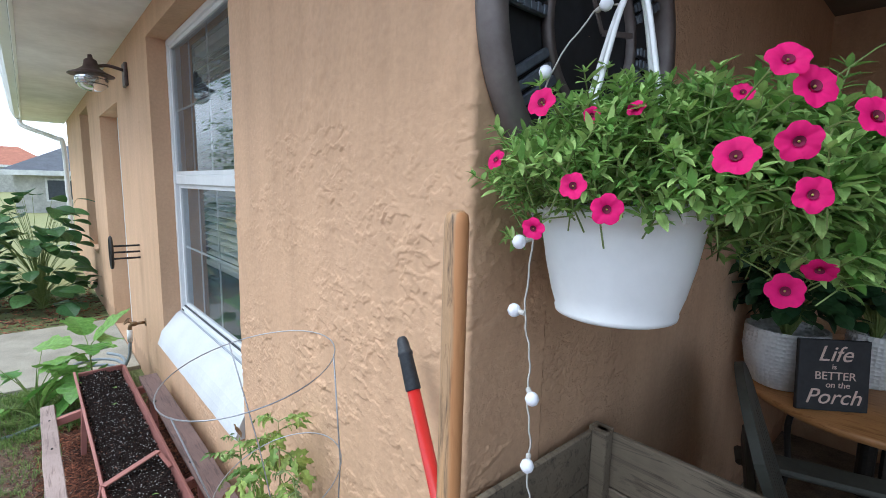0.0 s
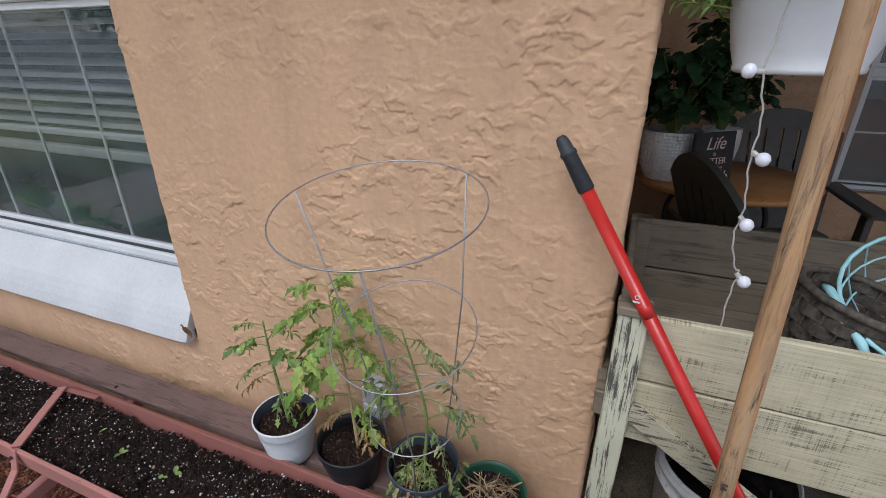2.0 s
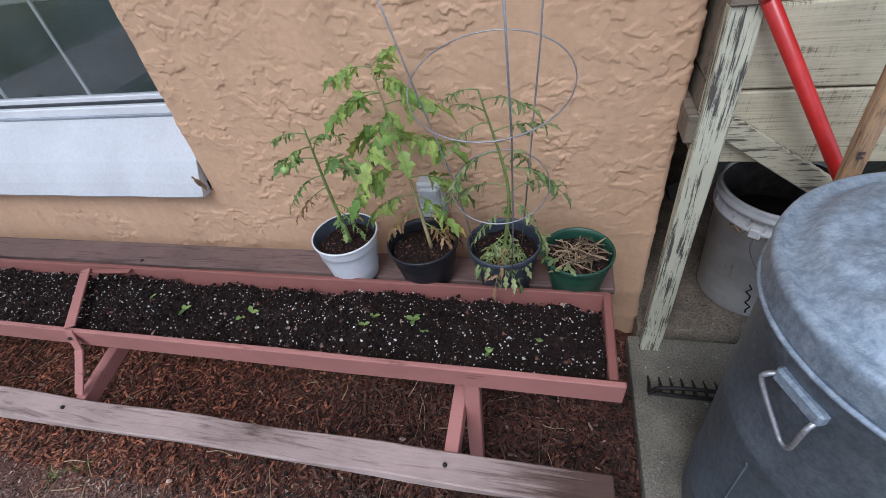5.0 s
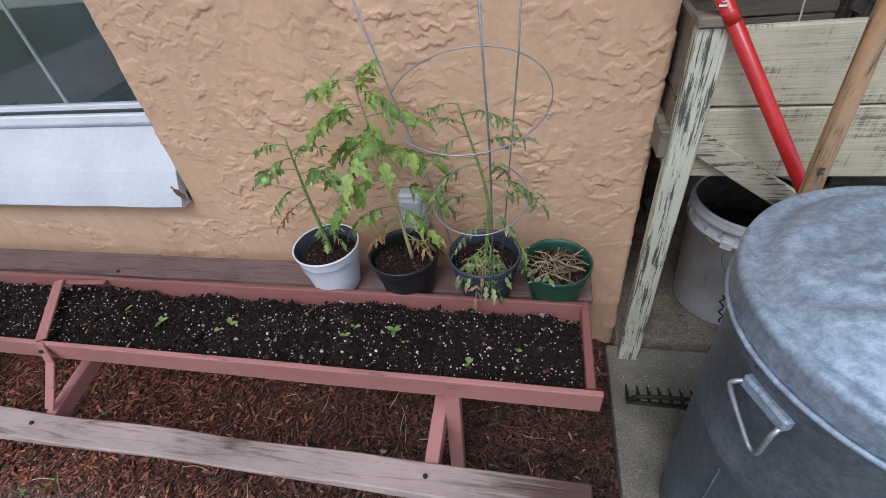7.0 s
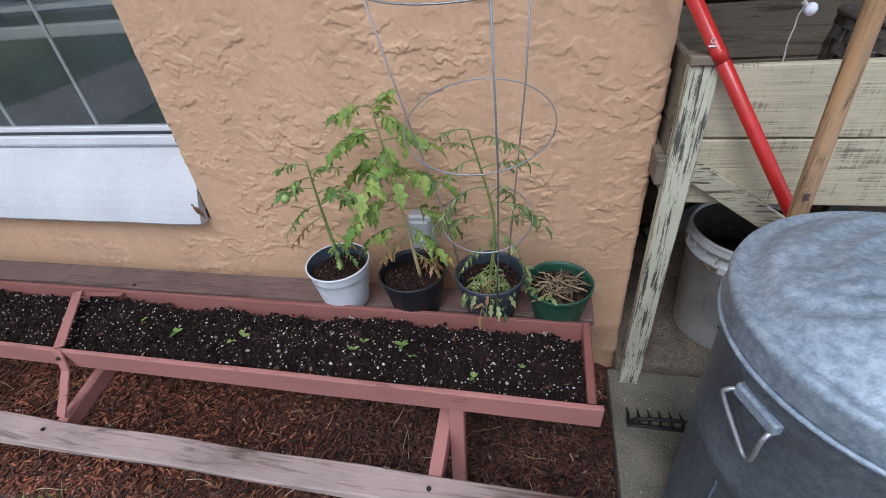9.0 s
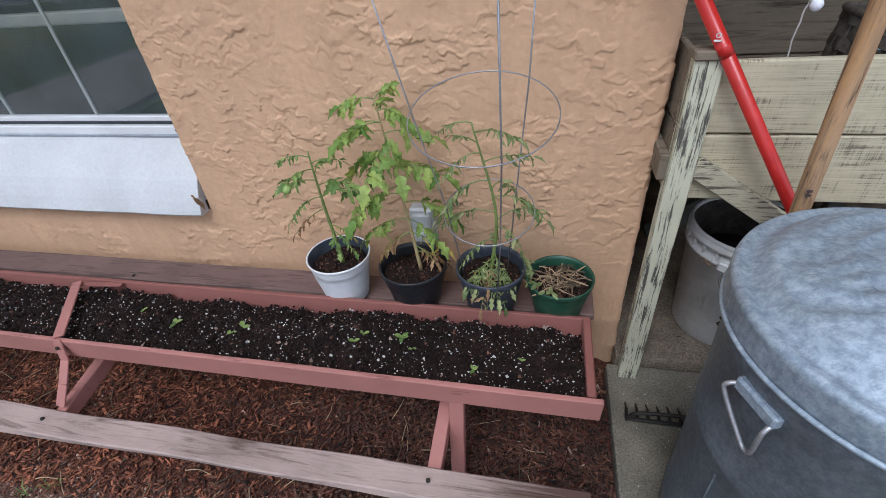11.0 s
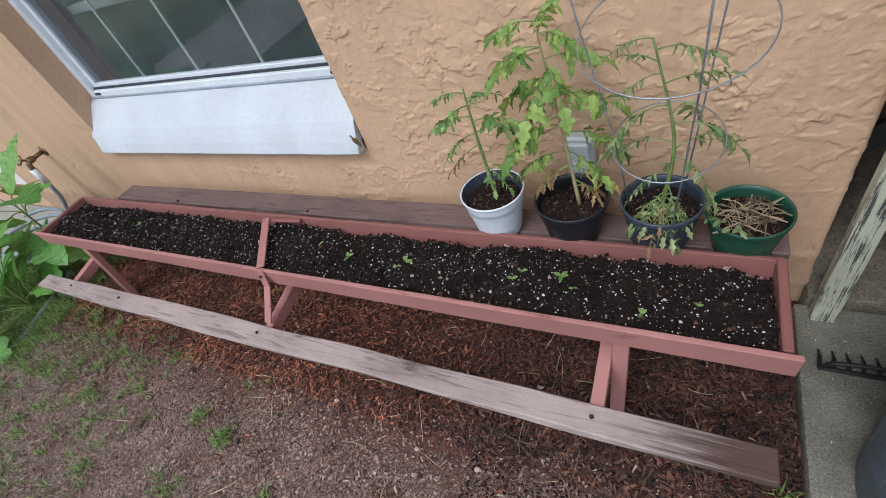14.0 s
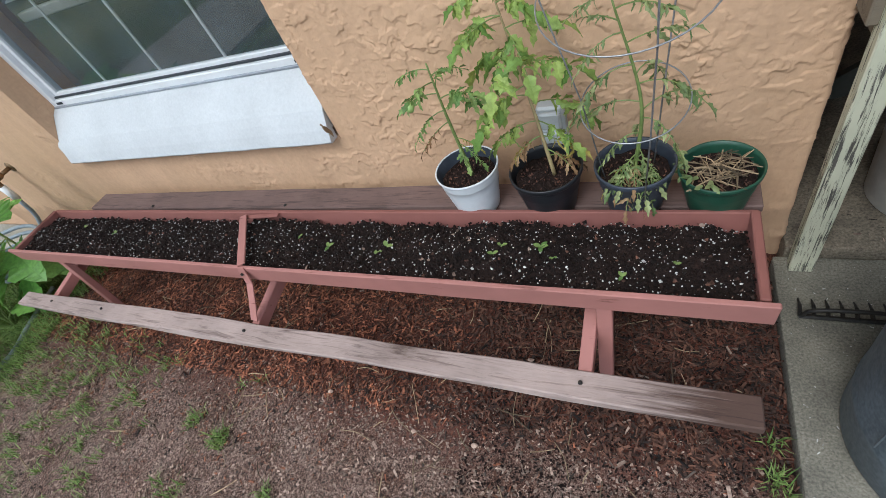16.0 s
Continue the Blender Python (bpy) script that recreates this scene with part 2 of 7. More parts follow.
def galvanised(name, ca, cb, rough=0.42, metal=0.75, bloom=0.1):
    m, nt, b = mat(name, rough, metal)
    v = coords(nt)
    fine = noise_tex(nt, v, 85, 5, 0.75)
    col = ramp(nt, fine, [(0.38, ca), (0.62, cb)])
    nick = ramp(nt, noise_tex(nt, coords(nt, (1.4, 1.4, 0.55)), 75, 3, 0.9), [(0.70, BW0), (0.74, (0.55,) * 3)])
    col = mixc(nt, nick, col, (0.55, 0.58, 0.61))
    blot = noise_tex(nt, v, 9, 8, 0.72)
    col = mixc(nt, 1.0, col, ramp(nt, blot, [(0.3, (0.76,) * 3), (0.65, (1.08,) * 3)]), "MULTIPLY")
    white = ramp(nt, noise_tex(nt, coords(nt, (1, 3.0, 1)), 42, 8, 0.8), [(0.53, BW0), (0.63, (bloom,) * 3)])
    col = mixc(nt, white, col, (0.60, 0.65, 0.70))
    nt.links.new(col, b.inputs["Base Color"])
    nt.links.new(ramp(nt, blot, [(0.3, (rough - 0.1,) * 3), (0.7, (rough + 0.22,) * 3)]), b.inputs["Roughness"])
    bump(nt, b, noise_tex(nt, v, 7, 3), 0.35, 0.006)
    return m


STUCCO = stucco_mat()
STUCCO_COAT = stucco_mat("stucco_coat", False)
WHITE = plain("white_sill_paint", (0.53, 0.54, 0.55), (0.61, 0.62, 0.63), 110, 0.6, strength=0.3, distance=0.0008, stain=(0.90, 1.0), sscale=5)
VINYL = plain("white_vinyl", (0.72, 0.73, 0.74), (0.78, 0.79, 0.80), 20, 0.35, strength=0.05, stain=(0.9, 1.0))
GLASS = glass_mat("window_glass")
CLEAR = glass_mat("lamp_glass")
ALUMINIUM = plain("dull_aluminium", (0.34, 0.37, 0.42), (0.46, 0.49, 0.53), 60, 0.45, 0.4)
BLIND = plain("blind_white", (0.62, 0.62, 0.60), (0.72, 0.72, 0.70), 30, 0.5, stain=(0.9, 1))
# Wall colour lowered to near black so the rooms look unlit through the glass.
ROOM = plain("dimmed_room_paint", (0.075, 0.07, 0.06), (0.11, 0.10, 0.085), 8, 0.8)
SOFFIT = plain("soffit_white", (0.82, 0.83, 0.84), (0.87, 0.88, 0.89), 12, 0.6, strength=0.1, stain=(0.85, 1))
GROUND = ground_mat()
CONCRETE = plain("concrete", (0.11, 0.099, 0.076), (0.325, 0.297, 0.236), 190, 0.92, strength=0.7, distance=0.002, stain=(0.55, 1.0), sscale=6)
CONCRETE_STAINED = plain("stained_concrete", (0.10, 0.080, 0.057), (0.34, 0.282, 0.208), 150, 0.9, strength=0.7, distance=0.002, stain=(0.45, 1.0), sscale=7)
CONCRETE_PALE = plain("pale_concrete", (0.24, 0.22, 0.175), (0.48, 0.44, 0.36), 120, 0.92, strength=0.6, distance=0.002, stain=(0.7, 1.0), sscale=3)
# Darker, browner variant of the mulch chips.
CHIP_DARK = plain("dark_mulch_chip", (0.022, 0.012, 0.009), (0.235, 0.102, 0.062), 70, 0.85, stain=(0.45, 1.0), sscale=5, var=0.95)
CHIP = plain("mulch_chip", (0.042, 0.015, 0.009), (0.52, 0.190, 0.098), 70, 0.85, stain=(0.45, 1.0), sscale=5, var=0.95)
LITTER = plain("pale_litter", (0.13, 0.076, 0.057), (0.47, 0.345, 0.27), 60, 0.9, var=0.95)
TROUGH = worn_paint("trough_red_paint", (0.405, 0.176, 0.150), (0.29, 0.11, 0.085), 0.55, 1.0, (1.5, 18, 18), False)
# Darker copy of the trough paint, for back board, ends and strap return.
TROUGH_DARK = worn_paint("dark_red_paint", (0.26, 0.098, 0.080), (0.13, 0.055, 0.042), 0.52, 1.0, (1.5, 14, 14), False)
SEAT = grain_wood("weathered_plank", (0.17, 0.12, 0.105), (0.43, 0.33, 0.295), (1.0, 14, 14), 0.85, 5.0)
def worn_end(m, x_from, x_to):
    """Dark rot creeping along the grain from one end of a plank."""
    nt = m.node_tree
    p = nt.nodes["Principled BSDF"]
    old = p.inputs["Base Color"].links[0].from_socket
    v = coords(nt)
    sep = nt.nodes.new("ShaderNodeSeparateXYZ")
    nt.links.new(v, sep.inputs[0])
    ma = nt.nodes.new("ShaderNodeMath")
    ma.operation = "MULTIPLY_ADD"
    nt.links.new(noise_tex(nt, coords(nt, (3, 60, 60)), 2.0, 6, 0.7), ma.inputs[0])
    ma.inputs[1].default_value = 0.45
    nt.links.new(sep.outputs[0], ma.inputs[2])
    mr = node(nt, "ShaderNodeMapRange")
    mr.inputs[1].default_value, mr.inputs[2].default_value = x_from, x_to
    nt.links.new(ma.outputs[0], mr.inputs[0])
    nt.links.new(mixc(nt, mr.outputs[0], old, mixc(nt, 1.0, old, (0.26, 0.19, 0.16), "MULTIPLY")), p.inputs["Base Color"])


worn_end(SEAT, -0.13, 0.02)


def knot(m, place, size):
    """A dark knot with the grain swirling round it."""
    nt = m.node_tree
    p = nt.nodes["Principled BSDF"]
    old = p.inputs["Base Color"].links[0].from_socket
    v = coords(nt)
    off = nt.nodes.new("ShaderNodeVectorMath")
    off.operation = "SUBTRACT"
    nt.links.new(v, off.inputs[0])
    off.inputs[1].default_value = place
    squash = nt.nodes.new("ShaderNodeVectorMath")
    squash.operation = "MULTIPLY"
    nt.links.new(off.outputs[0], squash.inputs[0])
    squash.inputs[1].default_value = (1 / size[0], 1 / size[1], 0)
    ln = nt.nodes.new("ShaderNodeVectorMath")
    ln.operation = "LENGTH"
    nt.links.new(squash.outputs[0], ln.inputs[0])
    ma = nt.nodes.new("ShaderNodeMath")
    ma.operation = "MULTIPLY_ADD"
    nt.links.new(noise_tex(nt, coords(nt, (12, 60, 60)), 1.5, 5, 0.7), ma.inputs[0])
    ma.inputs[1].default_value = 1.3
    nt.links.new(ln.outputs["Value"], ma.inputs[2])
    dark = ramp(nt, ma.outputs[0], [(0.75, (0.9,) * 3), (1.0, (0.35,) * 3)])
    mr = node(nt, "ShaderNodeMapRange")
    mr.inputs[1].default_value, mr.inputs[2].default_value = 1.7, 0.7
    nt.links.new(ma.outputs[0], mr.inputs[0])
    nt.links.new(mixc(nt, mixc(nt, 1.0, dark, mr.outputs[0], "MULTIPLY"), old, (0.10, 0.065, 0.05)), p.inputs["Base Color"])


knot(SEAT, (-0.893, -0.572, 0.2), (0.14, 0.050))
BACKPLANK = grain_wood("dark_plank", (0.060, 0.038, 0.034), (0.185, 0.118, 0.104), (1.0, 14, 14), 0.8, 5.0)
SOIL = plain("potting_soil", (0.005, 0.0026, 0.0022), (0.036, 0.0185, 0.0140), 160, 0.9, strength=1.0, distance=0.006, stain=(0.6, 1.0), sscale=10, var=0.5)
SOIL.node_tree.nodes["Principled BSDF"].inputs["Specular IOR Level"].default_value = 0.25
PERLITE = plain("perlite", (0.55, 0.54, 0.52), (0.80, 0.79, 0.76), 80, 0.9, var=0.35)
CREAM = brushed_paint("cream_distressed", (0.60, 0.545, 0.385), (0.13, 0.11, 0.08))
CREAM_UP = worn_paint("cream_distressed_upright", (0.60, 0.59, 0.44), (0.11, 0.10, 0.085), 0.645, 1.0, (52, 52, 2.6))
BRACE = worn_paint("cream_much_worn", (0.50, 0.46, 0.33), (0.12, 0.10, 0.075), 0.66, 1.0, (4, 70, 70))
GREYWOOD = grain_wood("grey_inside_wood", (0.058, 0.046, 0.033), (0.225, 0.182, 0.130), (1.0, 12, 12), 0.8, 4.0)
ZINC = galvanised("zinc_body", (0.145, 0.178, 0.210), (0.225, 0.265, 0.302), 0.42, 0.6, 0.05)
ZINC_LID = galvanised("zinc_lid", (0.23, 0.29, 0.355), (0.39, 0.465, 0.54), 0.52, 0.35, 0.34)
def crumple(m, scale, distance):
    """Shallow beaten dents in sheet metal."""
    nt = m.node_tree
    p = nt.nodes["Principled BSDF"]
    old = p.inputs["Normal"].links[0].from_socket if p.inputs["Normal"].links else None
    bump(nt, p, noise_tex(nt, coords(nt, (0.6, 1.6, 1)), scale, 3, 0.5, 0.3), 0.7, distance, old)


crumple(ZINC_LID, 11, 0.0035)
crumple(ZINC, 7, 0.004)
STEEL = plain("steel_wire", (0.30, 0.31, 0.33), (0.48, 0.49, 0.51), 200, 0.42, 0.7)
IRON = plain("black_iron", (0.012, 0.012, 0.013), (0.04, 0.035, 0.03), 90, 0.55, 0.4)
BUCKET = plain("bucket_plastic", (0.78, 0.78, 0.77), (0.88, 0.88, 0.87), 25, 0.5, strength=0.1, stain=(0.72, 1.0), sscale=9)


def grime(m, colour, stretch, lo, hi):
    """Splashed dirt in ragged runs over a surface."""
    nt = m.node_tree
    p = nt.nodes["Principled BSDF"]
    old = p.inputs["Base Color"].links[0].from_socket
    mask = ramp(nt, noise_tex(nt, coords(nt, stretch), 1.0, 8, 0.72), [(lo, BW0), (hi, (0.8,) * 3)])
    nt.links.new(mixc(nt, mask, old, colour), p.inputs["Base Color"])


grime(BUCKET, (0.20, 0.15, 0.10), (16, 16, 7), 0.60, 0.70)
# Near-black colour for the upper inside wall of the bucket.
BUCKET_INSIDE = plain("near_black_lining", (0.018, 0.014, 0.011), (0.11, 0.095, 0.08), 30, 0.8, stain=(0.4, 1.0), sscale=14)
BUCKET_DIRT = plain("dried_mud", (0.22, 0.13, 0.07), (0.45, 0.33, 0.2), 40, 0.9)
RED = plain("red_enamel", (0.46, 0.018, 0.016), (0.56, 0.028, 0.022), 30, 0.28, strength=0.05, stain=(0.85, 1))
GRIP = plain("dark_rubber", (0.022, 0.026, 0.032), (0.045, 0.05, 0.058), 120, 0.6)
HANDLE = grain_wood("ash_handle", (0.045, 0.028, 0.019), (0.44, 0.275, 0.150), (26, 26, 2.0), 0.65, 4.0, True, 0.6)


def worn_streaks(m, colour):
    """Rubbed patches of brighter bare wood along the grain."""
    nt = m.node_tree
    p = nt.nodes["Principled BSDF"]
    old = p.inputs["Base Color"].links[0].from_socket
    rub = ramp(nt, noise_tex(nt, coords(nt, (34, 34, 2.2)), 1.3, 5, 0.7), [(0.52, BW0), (0.64, (0.6,) * 3)])
    nt.links.new(mixc(nt, rub, old, colour), p.inputs["Base Color"])


def worn_side(m, colour):
    """The rubbed side of the rake's shaft, bare orange wood."""
    nt = m.node_tree
    p = nt.nodes["Principled BSDF"]
    old = p.inputs["Base Color"].links[0].from_socket
    dot = nt.nodes.new("ShaderNodeVectorMath")
    dot.operation = "DOT_PRODUCT"
    nt.links.new(coords(nt), dot.inputs[0])
    dot.inputs[1].default_value = (1.0, 0.0, 0.028)
    ma = nt.nodes.new("ShaderNodeMath")
    ma.operation = "MULTIPLY_ADD"
    nt.links.new(noise_tex(nt, coords(nt, (30, 30, 4)), 1.5, 5, 0.7), ma.inputs[0])
    ma.inputs[1].default_value = 0.012
    nt.links.new(dot.outputs["Value"], ma.inputs[2])
    mr = node(nt, "ShaderNodeMapRange")
    mr.inputs[1].default_value, mr.inputs[2].default_value = 0.2372, 0.2400
    mr.inputs[4].default_value = 0.8
    nt.links.new(ma.outputs[0], mr.inputs[0])
    nt.links.new(mixc(nt, mr.outputs[0], old, colour), p.inputs["Base Color"])


worn_streaks(HANDLE, (0.56, 0.30, 0.12))
worn_side(HANDLE, (0.50, 0.22, 0.08))
TAN_WORN = grain_wood("orange_worn_wood", (0.32, 0.14, 0.05), (0.55, 0.29, 0.13), (16, 16, 1.3), 0.6, 4.0)
POT_GREY = plain("grey_pot_plastic", (0.70, 0.72, 0.74), (0.78, 0.80, 0.82), 30, 0.45, stain=(0.85, 1.0), sscale=8)
POT_DARK = plain("dark_blue_pot_plastic", (0.034, 0.042, 0.060), (0.065, 0.078, 0.102), 30, 0.42, stain=(0.7, 1), sscale=12)
POT_BLACK = plain("black_pot_plastic", (0.012, 0.013, 0.016), (0.025, 0.026, 0.03), 30, 0.42)
POT_GREEN = plain("green_pot_plastic", (0.016, 0.066, 0.040), (0.028, 0.092, 0.056), 30, 0.42, stain=(0.8, 1), sscale=10)
POT_WHITE = plain("white_basket_plastic", (0.80, 0.81, 0.82), (0.86, 0.87, 0.88), 20, 0.4, strength=0.04, stain=(0.95, 1.0))
CERAMIC = plain("white_ceramic", (0.66, 0.65, 0.63), (0.76, 0.75, 0.73), 30, 0.35, strength=0.1)


def dimples(m, scale, distance):
    """Rows of small round hollows pressed into a glaze."""
    nt = m.node_tree
    p = nt.nodes["Principled BSDF"]
    vo = node(nt, "ShaderNodeTexVoronoi", Scale=scale, Randomness=0.35)
    nt.links.new(coords(nt), vo.inputs["Vector"])
    bump(nt, p, vo.outputs["Distance"], 0.9, distance)


dimples(CERAMIC, 62, 0.008)
OUTLET = plain("outlet_plastic", (0.50, 0.52, 0.54), (0.60, 0.62, 0.63), 20, 0.4)
STRAW = plain("dry_stems", (0.16, 0.105, 0.055), (0.46, 0.34, 0.21), 60, 0.85, var=0.8)
TEAL = plain("teal_wire", (0.30, 0.60, 0.64), (0.40, 0.68, 0.71), 40, 0.4)
WICKER = plain("dark_wicker", (0.030, 0.024, 0.019), (0.12, 0.10, 0.078), 90, 0.8, var=0.4)
LEAF_TOM = leaf_mat("tomato_leaf", (0.11, 0.21, 0.055), (0.33, 0.44, 0.14))
LEAF_WILT = leaf_mat("wilted_leaf", (0.13, 0.20, 0.07), (0.40, 0.44, 0.20))
LEAF_BRIGHT = leaf_mat("bright_tomato_leaf", (0.15, 0.27, 0.06), (0.40, 0.50, 0.13))
LEAF_YELLOW = leaf_mat("yellow_leaf", (0.36, 0.29, 0.07), (0.56, 0.46, 0.13))
LEAF_BROWN = leaf_mat("dry_leaf", (0.24, 0.13, 0.06), (0.46, 0.31, 0.17))
LEAF_PET = leaf_mat("petunia_leaf", (0.15, 0.32, 0.065), (0.48, 0.66, 0.22))
LEAF_DARK = leaf_mat("dark_leaf", (0.018, 0.055, 0.022), (0.05, 0.11, 0.04))
LEAF_BIG = leaf_mat("broad_leaf", (0.10, 0.25, 0.045), (0.28, 0.47, 0.11))
FRUIT = plain("unripe_fruit", (0.30, 0.44, 0.13), (0.40, 0.54, 0.18), 30, 0.35)
LEAF_BUSH = leaf_mat("bush_leaf", (0.035, 0.10, 0.03), (0.11, 0.22, 0.07))
LEAF_TREE = leaf_mat("tree_leaf", (0.10, 0.19, 0.05), (0.28, 0.40, 0.12))
GRASS = leaf_mat("grass_blade", (0.11, 0.19, 0.045), (0.30, 0.40, 0.12))
STEM = plain("green_stem", (0.13, 0.20, 0.05), (0.26, 0.32, 0.10), 60, 0.6)
STEM_DRY = plain("tan_stem", (0.28, 0.21, 0.10), (0.42, 0.34, 0.17), 60, 0.7)
PETAL = leaf_mat("petunia_petal", (0.66, 0.002, 0.12), (0.78, 0.006, 0.20), 0.7, 0.15)
THROAT = plain("petunia_throat", (0.10, 0.001, 0.025), (0.20, 0.002, 0.05), 60, 0.9)
BULB = plain("frosted_bulb", (0.80, 0.81, 0.88), (0.86, 0.87, 0.94), 20, 0.35, strength=0.02, stain=(0.97, 1))
CORD = plain("clear_cord", (0.48, 0.45, 0.42), (0.62, 0.60, 0.56), 60, 0.4)
SIGNBLACK = plain("slate_black", (0.014, 0.016, 0.019), (0.03, 0.032, 0.036), 30, 0.6)
LETTER = plain("copper_letter", (0.62, 0.46, 0.38), (0.74, 0.58, 0.50), 40, 0.5)
TABLEWOOD = grain_wood("live_edge_wood", (0.26, 0.10, 0.03), (0.52, 0.25, 0.09), (3, 12, 12), 0.4, 3.0)
CHAIR = plain("taupe_plastic", (0.085, 0.075, 0.066), (0.12, 0.105, 0.092), 20, 0.55)
CHAIR_DARK = plain("dark_olive_plastic", (0.055, 0.057, 0.047), (0.085, 0.087, 0.072), 20, 0.6)
CLOCKRING = plain("clock_ring_metal", (0.15, 0.125, 0.12), (0.21, 0.18, 0.17), 30, 0.5, 0.3)
CLOCKNUM = plain("clock_numeral_metal", (0.10, 0.12, 0.15), (0.19, 0.22, 0.26), 50, 0.5, 0.2)
BRONZE = plain("bronze_metal", (0.10, 0.072, 0.070), (0.17, 0.125, 0.12), 40, 0.5, 0.5)
BRASS = plain("tap_brass", (0.20, 0.12, 0.07), (0.34, 0.23, 0.13), 60, 0.5, 0.8)
HOSE = plain("grey_hose", (0.20, 0.24, 0.27), (0.30, 0.34, 0.37), 30, 0.5)
SHINGLE = plain("dark_shingle", (0.075, 0.08, 0.095), (0.13, 0.14, 0.16), 30, 0.9)
REDROOF = plain("red_roof_tile", (0.35, 0.13, 0.08), (0.46, 0.19, 0.12), 12, 0.9)
GREYWALL = plain("pale_grey_stucco", (0.48, 0.47, 0.44), (0.56, 0.55, 0.52), 6, 0.9)
FENCE = plain("white_fence", (0.72, 0.72, 0.72), (0.80, 0.80, 0.80), 5, 0.5)
BARK = plain("bark", (0.07, 0.05, 0.035), (0.16, 0.12, 0.09), 25, 0.9, strength=0.8, distance=0.01)
# Ceiling colour darkened: the deep porch's shade is partly in the paint.
CEIL = plain("dimmed_porch_ceiling_paint", (0.13, 0.12, 0.095), (0.18, 0.165, 0.13), 10, 0.8)
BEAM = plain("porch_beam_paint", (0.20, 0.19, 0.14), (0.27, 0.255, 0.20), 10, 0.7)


# ---- mesh helpers ----
def thing(name, loc, label, category, group="", kind=""):
    ob = new(name)
    ob.location = loc
    ob.empty_display_size = 0.1
    return tagged(ob, label, category, group, kind)


def mesh_of(name, verts, faces, material, smooth=False):
    me = bpy.data.meshes.new(name)
    me.from_pydata([tuple(v) for v in verts], [], faces)
    me.materials.append(material)
    if smooth:
        me.polygons.foreach_set("use_smooth", [True] * len(me.polygons))
    me.update()
    return me


def attach(ob, parent):
    if parent is not None:
        ob.parent = parent
        if parent.type == "EMPTY":
            ob.matrix_parent_inverse = Matrix.Translation(parent.location).inverted()
    return ob


def part(name, bm, material, parent=None, label="", smooth=False):
    me = bpy.data.meshes.new(name)
    bm.to_mesh(me)
    bm.free()
    me.materials.append(material)
    if smooth:
        me.polygons.foreach_set("use_smooth", [True] * len(me.polygons))
    ob = attach(new(name, me), parent)
    return tagged(ob, label)


def raw(name, vf, material, parent=None, label="", smooth=False, kind=""):
    ob = attach(new(name, mesh_of(name, vf[0], vf[1], material, smooth)), parent)
    return tagged(ob, label, kind=kind)


def box_bm(lo, hi, bevel=0.0, m=None, seg=1):
    bm = bmesh.new()
    c = [(a + b) / 2 for a, b in zip(lo, hi)]
    s = [abs(b - a) for a, b in zip(lo, hi)]
    bmesh.ops.create_cube(bm, size=1.0, matrix=Matrix.Translation(c) @ Matrix.Diagonal((*s, 1)))
    if bevel:
        bmesh.ops.bevel(bm, geom=bm.edges[:], offset=bevel, segments=seg, affect="EDGES", profile=0.6)
    if m is not None:
        bm.transform(m)
    return bm


def boxes_bm(items, bevel=0.0):
    bm = bmesh.new()
    for lo, hi in items:
        c = [(a + b) / 2 for a, b in zip(lo, hi)]
        s = [abs(b - a) for a, b in zip(lo, hi)]
        bmesh.ops.create_cube(bm, size=1.0, matrix=Matrix.Translation(c) @ Matrix.Diagonal((*s, 1)))
    if bevel:
        bmesh.ops.bevel(bm, geom=bm.edges[:], offset=bevel, segments=1, affect="EDGES")
    return bm


def board_bm(a, b, width, thick, up=(0, 0, 1), bevel=0.002, cuts=0, warp=0.0, seed=0):
    """A board from a to b; width lies across, thick along up."""
    a, b, up = Vector(a), Vector(b), Vector(up)
    d = b - a
    x = d.normalized()
    y = up.cross(x).normalized()
    z = x.cross(y)
    m = Matrix((x, y, z)).transposed().to_4x4()
    m.translation = (a + b) / 2
    bm = box_bm((-d.length / 2, -width / 2, -thick / 2), (d.length / 2, width / 2, thick / 2), bevel)
    if cuts:
        long = [e for e in bm.edges if abs(e.verts[0].co.x - e.verts[1].co.x) > d.length * 0.5]
        bmesh.ops.subdivide_edges(bm, edges=long, cuts=cuts, use_grid_fill=True)
        for v in bm.verts:
            p = Vector((v.co.x * 3 + seed * 7.1, math.copysign(1, v.co.y), math.copysign(0.7, v.co.z)))
            v.co.y += warp * noise.noise(p)
            v.co.z += warp * 0.6 * noise.noise(p * 1.7)
    bm.transform(m)
    return bm


def lathe_vf(profile, seg=40, centre=(0, 0, 0), closed=False):
    vs, fs = [], []
    for r, z in profile:
        for k in range(seg):
            a = 2 * math.pi * k / seg
            vs.append((centre[0] + r * math.cos(a), centre[1] + r * math.sin(a), centre[2] + z))
    for i in range(len(profile) - 1):
        for k in range(seg):
            k2 = (k + 1) % seg
            fs.append((i * seg + k, i * seg + k2, (i + 1) * seg + k2, (i + 1) * seg + k))
    if closed:
        fs.append(tuple(range((len(profile) - 1) * seg, len(profile) * seg)))
    return vs, fs


